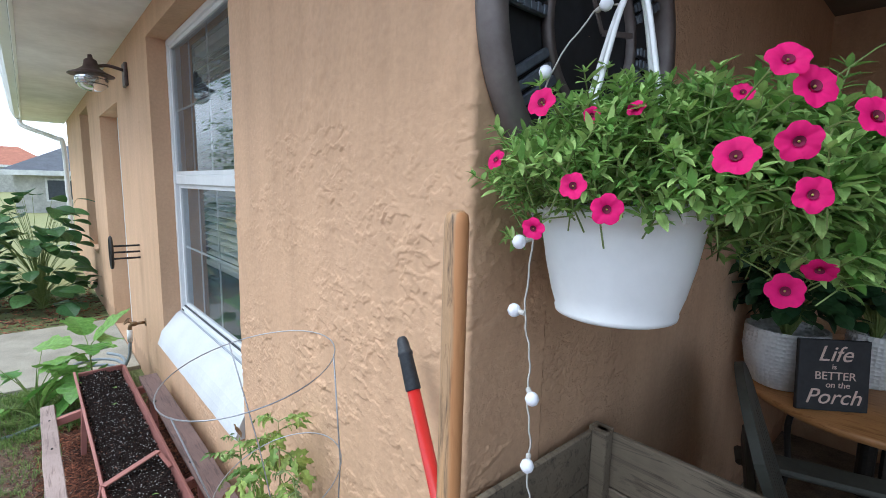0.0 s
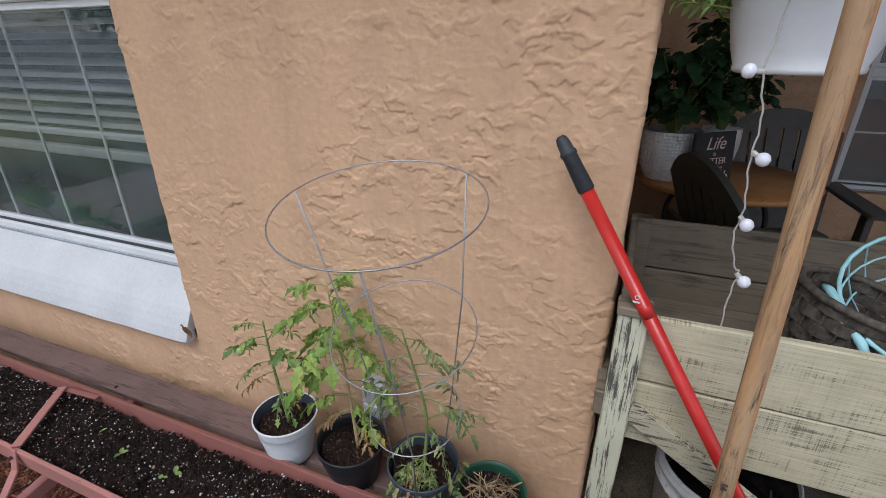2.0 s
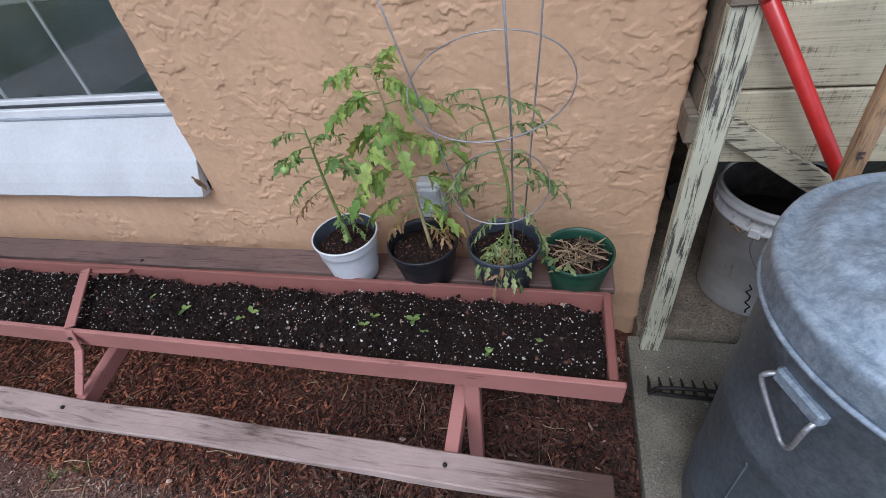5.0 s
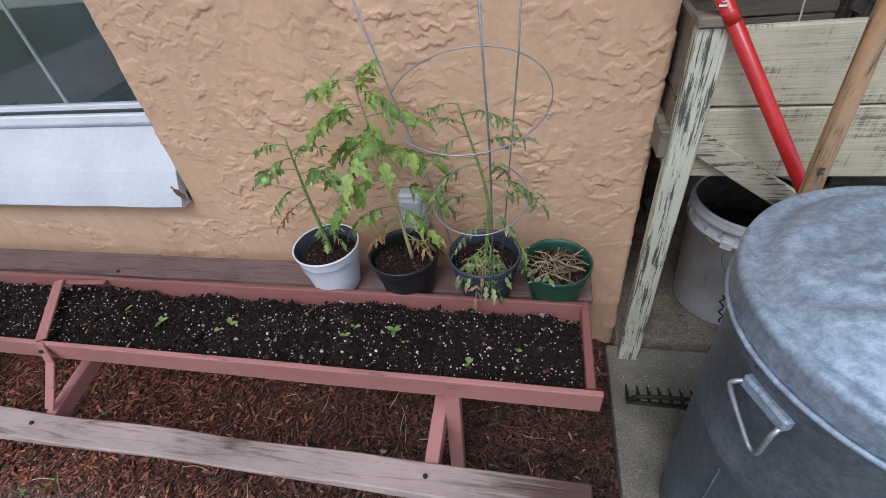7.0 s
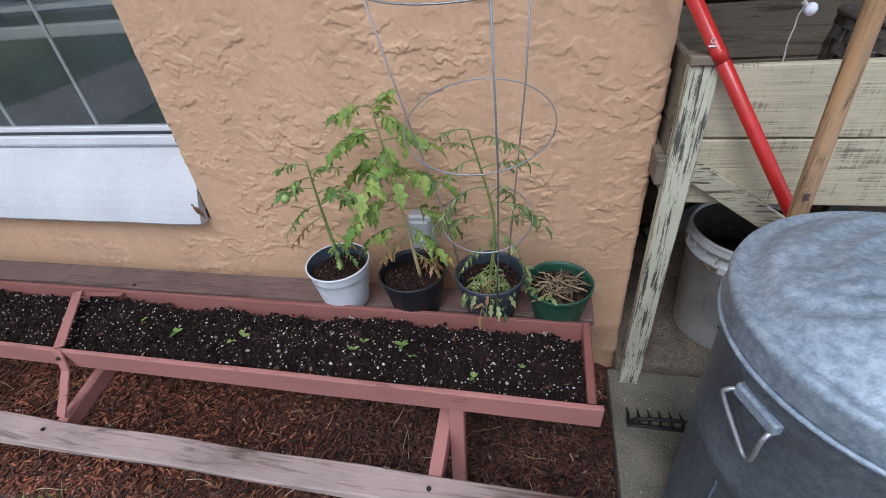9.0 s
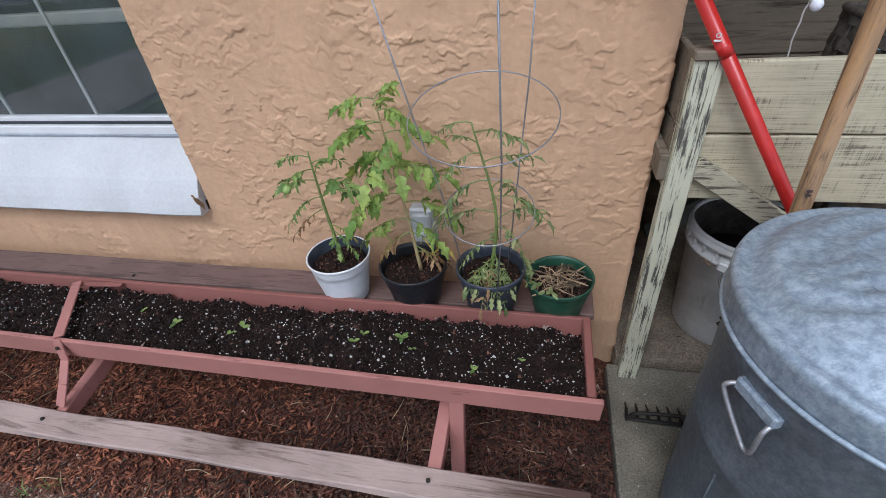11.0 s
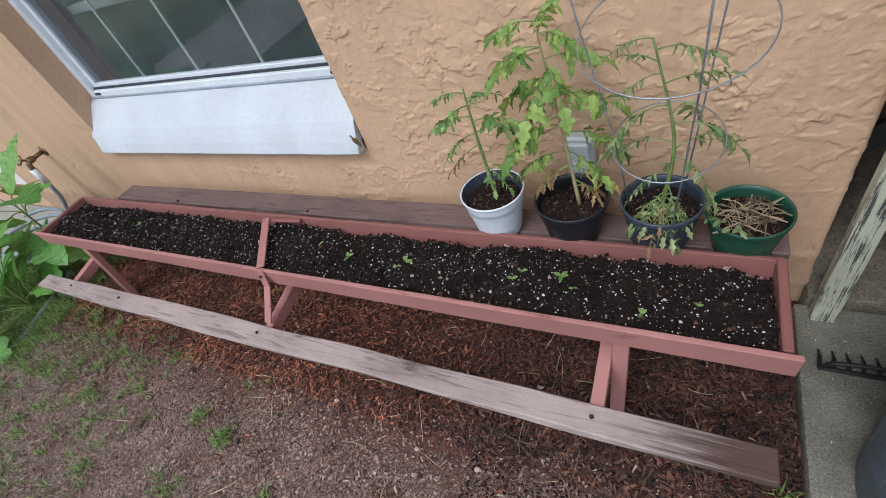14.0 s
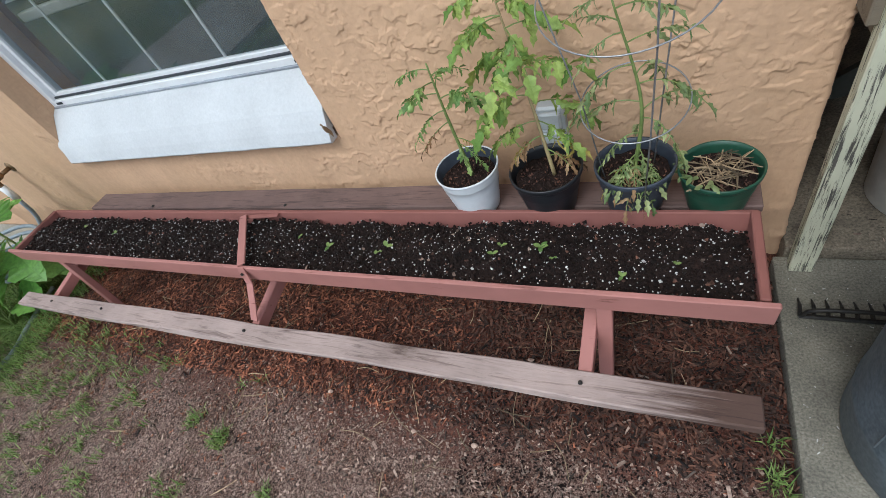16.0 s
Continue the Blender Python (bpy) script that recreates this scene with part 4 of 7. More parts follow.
def planter():
    p = thing("planter_trough", ((TX0 + TX1) / 2, -0.33, -0.03), "long red-brown painted wooden planter trough with seat plank", "planter")
    part("front_board", board_bm((TX0, TF - 0.007, TT - 0.019), (TX1 + 0.012, TF - 0.007, TT - 0.019), 0.012, 0.068, up=(0, -0.10, 1), bevel=0.002, cuts=24, warp=0.002, seed=1), TROUGH, p)
    part("back_board", board_bm((TX0, TB - 0.008, TT - 0.052), (TX1, TB - 0.008, TT - 0.052), 0.014, 0.10, up=(0, 0.18, 1), bevel=0.002, cuts=24, warp=0.003, seed=2), TROUGH_DARK, p, "darker red back board")
    part("bottom_board", box_bm((TX0 + 0.02, TF + 0.055, TT - 0.105), (TX1 - 0.02, TB - 0.04, TT - 0.092), 0.002), TROUGH, p)
    for x, s in ((TX0 + 0.008, 1), (TX1 - 0.008, 2)):
        part("end_board", box_bm((x - 0.009, TF + 0.0065, TT - 0.05), (x + 0.009, TB - 0.002, TT + 0.004), 0.003), TROUGH_DARK, p, "darker red end board")
    part("inner_front", board_bm((TX0 + 0.02, TF + 0.030, TT - 0.074), (TX1 - 0.02, TF + 0.030, TT - 0.074), 0.010, 0.075, up=(0, -0.75, 0.65), bevel=0.001), TROUGH, p)
    # crossing strap over the soil, bent down to the seat plank
    part("strap", board_bm((-1.562, -0.250, TT + 0.010), (-1.414, -0.452, TT + 0.019), 0.026, 0.006, bevel=0.0015), TROUGH, p)
    part("strap_return", board_bm((-1.566, -0.250, TT + 0.004), (-1.430, -0.232, TT - 0.004), 0.016, 0.006, bevel=0.0015), TROUGH_DARK, p)
    strap_line = smooth_line([(-1.412, -0.4605, TT + 0.018), (-1.414, -0.466, TT - 0.010), (-1.416, -0.474, TT - 0.045), (-1.412, -0.515, 0.262), (-1.420, -0.548, 0.214)], 5)
    for k in range(0, len(strap_line) - 1, 5):
        part("strap_end", board_bm(strap_line[k], strap_line[min(k + 5, len(strap_line) - 1)], 0.026, 0.005, up=(0, -0.8, 0.4), bevel=0.001), TROUGH, p)
    raw("bolt", move_vf(lathe_vf([(0.0001, 0.003), (0.004, 0.002), (0.005, 0.0), (0.005, -0.002)], 10), Matrix.Translation((-1.415, -0.4715, TT - 0.004)) @ Matrix.Rotation(radians(80), 4, "X")), IRON, p)
    for x in (-2.52, -1.455, -0.405):
        if x != -1.455:
            part("leg", board_bm((x, TF + 0.012, TT - 0.05), (x - 0.01, TF - 0.012, -0.05), 0.034, 0.026, up=(0, -1, 0), bevel=0.002), TROUGH, p)
        dx = 0.03 if x == -1.455 else -0.035
        part("arm", board_bm((x + dx, -0.60, 0.172), (x + dx, -0.09, 0.262), 0.03, 0.04, bevel=0.002), TROUGH, p)
        part("back_leg", board_bm((x - 0.035, -0.115, 0.245), (x - 0.035, -0.10, -0.05), 0.03, 0.03, up=(0, -1, 0), bevel=0.002), TROUGH, p)
    seat = part("seat_plank", board_bm((-2.74, -0.588, 0.200), (-0.118, -0.586, 0.196), 0.066, 0.024, bevel=0.003, cuts=60, warp=0.006, seed=3), SEAT, p, "weathered greyish pink plank")
    for x in (-2.52, -2.18, -1.44, -0.445):
        raw("bolt", lathe_vf([(0.0001, 0.0025), (0.0035, 0.002), (0.0048, 0.0), (0.0048, -0.004)], 10, (x, -0.585, 0.2135)), IRON, seat)
    part("back_plank", board_bm((-2.63, -0.114, 0.298), (-0.10, -0.114, 0.298), 0.094, 0.022, bevel=0.003, cuts=40, warp=0.004, seed=4), BACKPLANK, p, "dark weathered plank along the wall")
    for x in (-2.2, -1.48):
        raw("bolt", lathe_vf([(0.0001, 0.003), (0.006, 0.0), (0.006, -0.004)], 8, (x, -0.15, 0.312)), IRON, p)
    # soil
    nx, ny = 150, 16
    vs, fs = [], []
    for j in range(ny + 1):
        for i in range(nx + 1):
            x = TX0 + 0.022 + (TX1 - TX0 - 0.044) * i / nx
            v = j / ny
            y = TF + 0.013 + (TB - 0.028 - TF - 0.013) * v
            heap = 0.012 + 0.014 * noise.noise(Vector((x * 2.3, 3, 0))) - 0.03 * max(0, (x + 0.22) / 0.12) * v - max(0, v - 0.60) * (0.055 + 0.10 * noise.noise(Vector((x * 5.5, 8, 0))) + 0.04 * noise.noise(Vector((x * 15, 2, 0))))
            z = TT - 0.023 + heap * (0.4 + math.sin(math.pi * min(1, v * 1.1)) * 0.8) + 0.015 * noise.noise(Vector((x * 19, y * 19, 0))) + 0.009 * noise.noise(Vector((x * 60, y * 60, 4)))
            if -1.6 < x < -1.4:
                z = min(z, TT - 0.012)
            vs.append((x, y, z))
    for j in range(ny):
        for i in range(nx):
            a = j * (nx + 1) + i
            fs.append((a, a + 1, a + nx + 2, a + nx + 1))
    raw("soil", (vs, fs), SOIL, p, "black potting soil with white perlite")
    tops = np.array(vs)
    clods, white, bark = [], [], []
    r = random.Random(3)
    for k in range(22000):
        i = r.randrange(len(tops))
        c = tops[i] + np.array([r.uniform(-0.01, 0.01), r.uniform(-0.007, 0.007), 0.001])
        is_white = k % 4 == 0
        s = 0.0008 + 0.0026 * r.random() ** 2.4 if is_white else 0.0015 + 0.0062 * r.random() ** 2
        if is_white and r.random() < 0.08:
            s *= 1.5
        o = [(s, 0, 0), (-s, 0, 0), (0, s, 0), (0, -s, 0), (0, 0, s * 0.8), (0, 0, -s)]
        q = Euler((r.random() * 6, r.random() * 6, r.random() * 6)).to_matrix()
        pv = [tuple(Vector(c) + q @ Vector(a) * r.uniform(0.6, 1.3)) for a in o]
        f = [(0, 2, 4), (2, 1, 4), (1, 3, 4), (3, 0, 4), (2, 0, 5), (1, 2, 5), (3, 1, 5), (0, 3, 5)]
        (white if is_white else bark if k % 5 == 1 and r.random() < 0.22 else clods).append((pv, f))
    raw("loose_soil", join_vf(clods), SOIL, p, kind="stuff")
    raw("loose_bark", join_vf(bark), CHIP_DARK, p, "brown bark bits", kind="stuff")
    raw("perlite", join_vf(white), PERLITE, p, "white perlite grains", kind="stuff")
    flakes = []
    for k in range(90):
        c = tops[r.randrange(len(tops))]
        if c[0] < -0.85 and k % 3:
            continue
        l = r.uniform(0.006, 0.016)
        flakes.append(move_vf(leaf_vf(l, l * r.uniform(0.5, 0.9), 1.5, 0.4, 0.2, 5), aim(c + np.array([0, 0, 0.004]), (r.uniform(-1, 1), r.uniform(-1, 1), r.uniform(-0.2, 0.4)), r.uniform(-1, 1))))
    raw("leaf_flakes", join_vf(flakes), LITTER, p, "pale brown dry leaf flakes", kind="stuff")
    return tops


SOILTOP = planter()


def seedling(x, y, size, seed):
    r = random.Random(seed)
    d = np.hypot(SOILTOP[:, 0] - x, SOILTOP[:, 1] - y)
    z = SOILTOP[d.argmin()][2]
    parts = [tube_vf([(x, y, z - 0.004), (x, y, z + size * 0.4)], 0.0012, 5)]
    for k in range(r.choice((2, 3, 4))):
        a = k * 2.1 + r.random()
        parts.append(move_vf(leaf_vf(size * r.uniform(0.7, 1.0), size * 0.55, 0, 0.15), aim((x, y, z + size * 0.4), (math.cos(a), math.sin(a), 0.25))))
    ob = raw("seedling", join_vf(parts), LEAF_TOM)
    return tagged(ob, "tiny green seedling sprouting in the black soil", "seedling", "seedlings in the trough")


for k, (x, y, s) in enumerate([(-1.16, -0.35, 0.030), (-0.99, -0.37, 0.028), (-0.965, -0.345, 0.034), (-0.66, -0.36, 0.026), (-0.645, -0.335, 0.024), (-0.55, -0.335, 0.030), (-0.52, -0.365, 0.022), (-0.37, -0.40, 0.022),
                               (-0.27, -0.36, 0.018), (-2.45, -0.30, 0.026), (-2.2, -0.33, 0.024), (-1.3, -0.31, 0.020)]):
    seedling(x, y, s * 0.7, k)


# ---- pots and tomato plants on the back plank ----
PZ = 0.3095


def flower_pot(loc, r, h, material, label, soil_label="dark potting soil", outer=None):
    t = thing("plant_pot", loc, label, "plant pot", "pots by the wall")
    x, y, z = loc
    prof = [(0.001, 0.0), (r * 0.66, 0.0), (r * 0.69, 0.004), (r * 0.7067, h * 0.06), (r * 0.7874, h * 0.35), (r * 0.8626, h * 0.62), (r * 0.9183, h * 0.82), (r * 0.9317, h * 0.868), (r * 0.935, h * 0.88), (r * 0.98, h * 0.885), (r * 0.985, h * 0.90), (r * 0.99, h * 0.93), (r, h * 0.985), (r * 0.985, h), (r * 0.95, h * 0.995), (r * 0.925, h * 0.9), (r * 0.88, h * 0.62)]
    if outer:
        prof = [(0.001, 0.0), (r * 0.66, 0.0), (r * 0.698, 0.005), (r * 0.703, 0.010), (r * 0.76, h * 0.25), (r * 0.83, h * 0.5), (r * 0.90, h * 0.75), (r * 0.955, h * 0.945), (r * 0.958, h * 0.955), (r * 0.985, h * 0.958), (r * 0.992, h * 0.966), (r * 0.995, h * 0.99), (r * 0.985, h), (r * 0.95, h), (r * 0.88, h * 0.62)]
    raw("body", lathe_vf(prof, 44, loc), outer or material, t, smooth=True)
    if outer:
        raw("inner_wall", lathe_vf([(r * 0.955, h * 1.001), (r * 0.90, h * 0.9), (r * 0.80, h * 0.60)], 44, loc), material, t, smooth=True)
    vs, fs = [(x, y, z + h * 0.78)], []
    rr = random.Random(int(r * 1e5) + int(x * 1e3))
    for j in range(1, 7):
        for k in range(28):
            a = 2 * math.pi * k / 28
            q = r * 0.84 * j / 6
            vs.append((x + q * math.cos(a), y + q * math.sin(a), z + h * 0.78 + rr.uniform(-0.004, 0.006)))
    for k in range(28):
        fs.append((0, 1 + k, 1 + (k + 1) % 28))
    for j in range(5):
        for k in range(28):
            a, b = 1 + j * 28 + k, 1 + j * 28 + (k + 1) % 28
            fs.append((a, a + 28, b + 28, b))
    raw("soil", (vs, fs), SOIL, t, soil_label)
    bits = []
    for k in range(170):
        a, q = rr.random() * 6.283, r * 0.80 * math.sqrt(rr.random())
        s = rr.uniform(0.003, 0.008)
        c = Vector((x + q * math.cos(a), y + q * math.sin(a), z + h * 0.79))
        bits.append(move_vf(([(s, 0, 0), (-s, 0, 0), (0, s * 0.6, 0), (0, 0, s * 0.6)], [(0, 2, 3), (2, 1, 3), (0, 1, 2), (0, 3, 1)]), Matrix.Translation(c) @ Euler((rr.random() * 3, rr.random() * 3, rr.random() * 6)).to_matrix().to_4x4()))
    raw("loose_bark", join_vf(bits), CHIP_DARK, t, "brown bark crumbs", kind="stuff")
    return t


POTS = [((-0.762, -0.150, PZ), 0.085, 0.140), ((-0.560, -0.149, PZ), 0.089, 0.126), ((-0.360, -0.148, PZ), 0.087, 0.131), ((-0.192, -0.150, PZ), 0.082, 0.112)]
flower_pot(*POTS[0], POT_DARK, "pale grey nursery pot with dark inside holding a tomato plant", outer=POT_GREY)
flower_pot(*POTS[1], POT_BLACK, "black plastic nursery pot holding a tall tomato plant")
flower_pot(*POTS[2], POT_DARK, "dark blue plastic pot holding a wilting caged tomato plant")
flower_pot(*POTS[3], POT_GREEN, "green plastic pot filled with dry cut stems")

LEAFLETS = [leaf_vf(1.0, 0.66, 2.5, 0.35, 0.30, 10, 0.55), leaf_vf(1.0, 0.60, 3.0, 0.65, 0.38, 12, 0.55), leaf_vf(1.0, 0.52, 3.0, 0.9, 0.5, 12, 0.5)]


def compound_leaf(out, stems, p, d, length, r, droop=0.4, leaflets=5, width=1.0, size=(0.16, 0.36)):
    """Tomato leaf: a drooping rib with lobed leaflets in pairs."""
    d = Vector(d).normalized()
    pts = []
    for k in range(7):
        t = k / 6
        pts.append(Vector(p) + d * length * t + Vector((0, 0, -droop * length * t * t)))
    stems.append(tube_vf(pts, [0.0016 - 0.0009 * k / 6 for k in range(7)], 5))
    side = Vector((0, 0, 1)).cross(d)
    side = side.normalized() if side.length > 0.1 else Vector((1, 0, 0))
    for k in range(leaflets // 2 + 1):
        t = 0.35 + 0.55 * k / max(1, leaflets // 2)
        i = min(5, int(t * 6))
        q = pts[i].lerp(pts[i + 1], t * 6 - i)
        run = (pts[i + 1] - pts[i]).normalized()
        for sg in (-1, 1):
            ll = length * r.uniform(*size) * (1.0 if k else 0.75)
            dd = run * r.uniform(0.2, 0.9) + side * sg * r.uniform(0.5, 1.1) + Vector((0, 0, r.uniform(-0.9, 0.35)))
            m = aim(q, dd, r.uniform(-1.2, 1.2), ll)
            m = m @ Matrix.Diagonal((1, width, 1, 1))
            out.append(move_vf(r.choice(LEAFLETS), m))
    out.append(move_vf(LEAFLETS[0], aim(pts[-1], pts[-1] - pts[-2], r.uniform(-0.4, 0.4), length * size[1] * 1.1) @ Matrix.Diagonal((1, width, 1, 1))))


def tomato(base, top, mid, label, specs, seed, wilt=False, stemmat=STEM, leafmat=None, spread=0.74, size=(0.13, 0.29)):
    """specs: rows of (height share, compass degrees, rise, length, kind)."""
    r = random.Random(seed)
    t = thing("tomato_plant", base, label, "plant", "tomato plants")
    line = smooth_line([base, mid, top], 10)
    n = len(line)
    raw("stem", tube_vf(line, [0.0052 - 0.0034 * k / (n - 1) for k in range(n)], 8), stemmat, t, smooth=True)
    green, yellow, brown, ribs = [], [], [], []
    for share, deg, rise, length, kind in specs:
        i = min(n - 1, int(share * (n - 1)))
        d = (math.cos(radians(deg)), math.sin(radians(deg)), rise)
        dest = {"g": green, "y": yellow, "b": brown}[kind]
        compound_leaf(dest, ribs, line[i], d, length * spread, r, r.uniform(0.15, 0.6) * (2.0 if wilt else 1.25), 11, (0.7 if wilt else 1.05) if kind == "g" else 0.6, size)
    raw("leaf_ribs", join_vf(ribs), STEM, t)
    raw("leaves", join_vf(green), LEAF_WILT if wilt else leafmat or LEAF_TOM, t, kind="stuff")
    if yellow:
        raw("yellow_leaves", join_vf(yellow), LEAF_YELLOW, t, "yellowed leaves", kind="stuff")
    if brown:
        raw("dry_leaves", join_vf(brown), LEAF_BROWN, t, "dry curled brown leaves", kind="stuff")
    return t


def fruit(t, c, r):
    raw("green_tomato", lathe_vf([(0.0001, -r), (r * 0.6, -r * 0.8), (r, 0), (r * 0.7, r * 0.7), (0.0001, r * 0.85)], 14, c), FRUIT, t, "small unripe green tomato", smooth=True)


x, y, z = POTS[0][0]
t1 = tomato((x + 0.01, y, z + 0.11), (x + 0.004, y - 0.02, 0.75), (x + 0.006, y - 0.015, 0.60), "small bushy tomato plant with green fruit in a grey pot",
            [(0.95, 200, 0.5, 0.10, "g"), (0.9, 20, 0.4, 0.10, "g"), (0.75, 190, 0.2, 0.13, "g"), (0.7, 340, 0.6, 0.16, "g"), (0.62, 205, 0.1, 0.12, "g"), (0.6, 5, 0.7, 0.17, "g"), (0.5, 200, -0.3, 0.12, "b"),
             (0.3, 300, 0.2, 0.09, "g"), (0.30, 330, 0.1, 0.10, "g"), (0.35, 350, 0.1, 0.08, "y"), (0.85, 250, 0.4, 0.12, "g"), (0.8, 100, 0.4, 0.10, "g")], 11)
fruit(t1, (x - 0.060, y - 0.045, 0.665), 0.012)
fruit(t1, (x - 0.035, y - 0.03, 0.69), 0.010)
x, y, z = POTS[1][0]
t2 = tomato((x + 0.02, y, z + 0.10), (x - 0.045, y + 0.035, 0.845), (x - 0.008, y + 0.02, 0.60), "tall tomato plant with bright and yellowing leaves in a black pot",
            [(1.0, 200, 0.4, 0.11, "g"), (0.98, 330, 0.5, 0.12, "g"), (0.9, 180, 0.3, 0.15, "g"), (0.88, 10, 0.3, 0.15, "g"), (0.8, 260, 0.1, 0.15, "g"), (0.75, 160, 0.3, 0.16, "g"), (0.7, 350, 0.3, 0.17, "g"),
             (0.62, 220, 0.0, 0.16, "g"), (0.5, 20, 0.2, 0.16, "g"), (0.42, 200, 0.2, 0.14, "g"), (0.4, 330, 0.1, 0.13, "g"), (0.33, 190, -0.1, 0.10, "y"), (0.3, 340, 0.0, 0.12, "y"),
             (0.2, 330, 0.1, 0.09, "b"), (0.95, 90, 0.3, 0.10, "g"), (0.65, 100, 0.3, 0.12, "g"), (0.93, 230, 0.3, 0.14, "g"), (0.85, 300, 0.2, 0.15, "g"), (0.58, 190, 0.3, 0.15, "g"), (1.0, 60, 0.6, 0.09, "g"), (0.3, 215, 0.1, 0.10, "b"), (0.15, 20, 0.0, 0.10, "b")], 12, stemmat=STEM_DRY, leafmat=LEAF_BRIGHT, spread=0.74, size=(0.18, 0.44))
x, y, z = POTS[2][0]
t3 = tomato((x + 0.0, y, z + 0.10), (x - 0.03, y - 0.02, 0.815), (x + 0.015, y - 0.01, 0.60), "wilting tomato plant with limp curled leaves in a wire cage",
            [(1.0, 190, 0.3, 0.1, "g"), (0.96, 340, 0.5, 0.14, "g"), (0.9, 150, 0.3, 0.1, "g"), (0.8, 10, 0.4, 0.15, "g"), (0.7, 200, 0.3, 0.17, "g"), (0.6, 350, 0.5, 0.18, "g"), (0.5, 180, 0.4, 0.19, "g"),
             (0.45, 30, 0.6, 0.18, "g"), (0.4, 320, 0.6, 0.16, "g"), (0.3, 200, 0.5, 0.128, "g"), (0.2, 290, 0.3, 0.096, "g"), (0.15, 240, 0.3, 0.104, "g"), (0.12, 320, 0.3, 0.096, "g"), (0.1, 270, 0.4, 0.12, "b"),
             (0.1, 210, 0.3, 0.112, "y"), (0.08, 300, 0.5, 0.12, "g"), (0.05, 265, 0.4, 0.096, "g"), (0.1, 250, 0.5, 0.128, "g"), (0.14, 275, 0.5, 0.136, "g"), (0.09, 310, 0.6, 0.128, "g"), (0.12, 225, 0.5, 0.12, "g"), (0.04, 290, 0.5, 0.112, "b"), (0.05, 245, 0.5, 0.12, "b"), (0.3, 100, 0.4, 0.096, "g"), (0.06, 262, 0.2, 0.136, "b"), (0.07, 285, 0.25, 0.144, "g"), (0.06, 235, 0.3, 0.12, "g"), (0.85, 200, 0.2, 0.12, "g"), (0.65, 60, 0.5, 0.14, "g")], 13, wilt=True)

# dry cut stems heaped in the green pot
x, y, z = POTS[3][0]
hay = thing("dry_stems", (x, y, z + 0.09), "heap of dry straw-coloured cut stems in the green pot", "dry stems")
hs = []
for k in range(64):
    a, q = rng.random() * 6.283, 0.050 * math.sqrt(rng.random())
    b = rng.random() * 6.283
    l = rng.uniform(0.018, 0.042)
    c = Vector((x + q * math.cos(a), y + q * math.sin(a), z + 0.094 + rng.uniform(0, 0.016)))
    d = Vector((math.cos(b), math.sin(b), rng.uniform(-0.2, 0.25)))
    bend = Vector((rng.uniform(-1, 1), rng.uniform(-1, 1), rng.uniform(-0.3, 0.8))) * l * 0.35
    hs.append(tube_vf(smooth_line([c - d * l, c + bend, c + d * l], 3), rng.uniform(0.0007, 0.0017), 5))
raw("straw", join_vf(hs), STRAW, hay, kind="stuff")
sp = []
for k in range(26):
    a = radians(rng.uniform(150, 260))
    c = Vector((x + 0.07 * math.cos(a), y + 0.07 * math.sin(a), z + 0.10 + rng.uniform(0, 0.03)))
    sp.append(move_vf(leaf_vf(0.022, 0.010, 0, 0.3), aim(c, (math.cos(a + rng.uniform(-1, 1)), math.sin(a + rng.uniform(-1, 1)), rng.uniform(-0.6, 0.7)), rng.random() * 3)))
raw("sprig", join_vf(sp), LEAF_WILT, hay, "grey-green living sprig", kind="stuff")


def tomato_cage():
    c = thing("tomato_cage", (-0.36, -0.18, 0.40), "galvanised wire tomato cage standing in the blue pot", "plant cage")
    rings = [((-0.357, -0.185, 0.622), 0.098), ((-0.362, -0.213, 0.848), 0.140), ((-0.370, -0.262, 1.112), 0.174)]
    for (ctr, r), deg in zip(rings, (15, 16, 11)):
        tilt = Matrix.Rotation(radians(deg), 3, "X")
        raw("hoop", tube_vf(ring_pts(ctr, r, 40, tilt), 0.0014, 6, False), STEEL, c, smooth=True)
    for deg in (176, 55, 290):
        a = radians(deg)
        u = Vector((math.cos(a), math.sin(a), 0))
        pts = [Vector((-0.357, -0.176, 0.40)) + u * 0.062]
        pts += [Vector(ctr) + Matrix.Rotation(radians(dg), 3, "X") @ (u * (r - 0.002)) for (ctr, r), dg in zip(rings, (15, 16, 11))]
        raw("upright", tube_vf(pts, 0.0017, 6), STEEL, c, smooth=True)


tomato_cage()

# weatherproof outlet on the wall
ob = thing("wall_outlet", (-0.55, -0.02, 0.46), "grey weatherproof electrical outlet box on the stucco wall", "outlet")
part("box", box_bm((-0.592, -0.035, 0.402), (-0.524, 0.004, 0.522), 0.006), OUTLET, ob)
for z0 in (0.410, 0.465):
    part("cover", box_bm((-0.585, -0.050, z0), (-0.531, -0.034, z0 + 0.048), 0.005), OUTLET, ob)
raw("hinge", tube_vf([(-0.585, -0.044, 0.4615), (-0.531, -0.044, 0.4615)], 0.004, 8), OUTLET, ob)


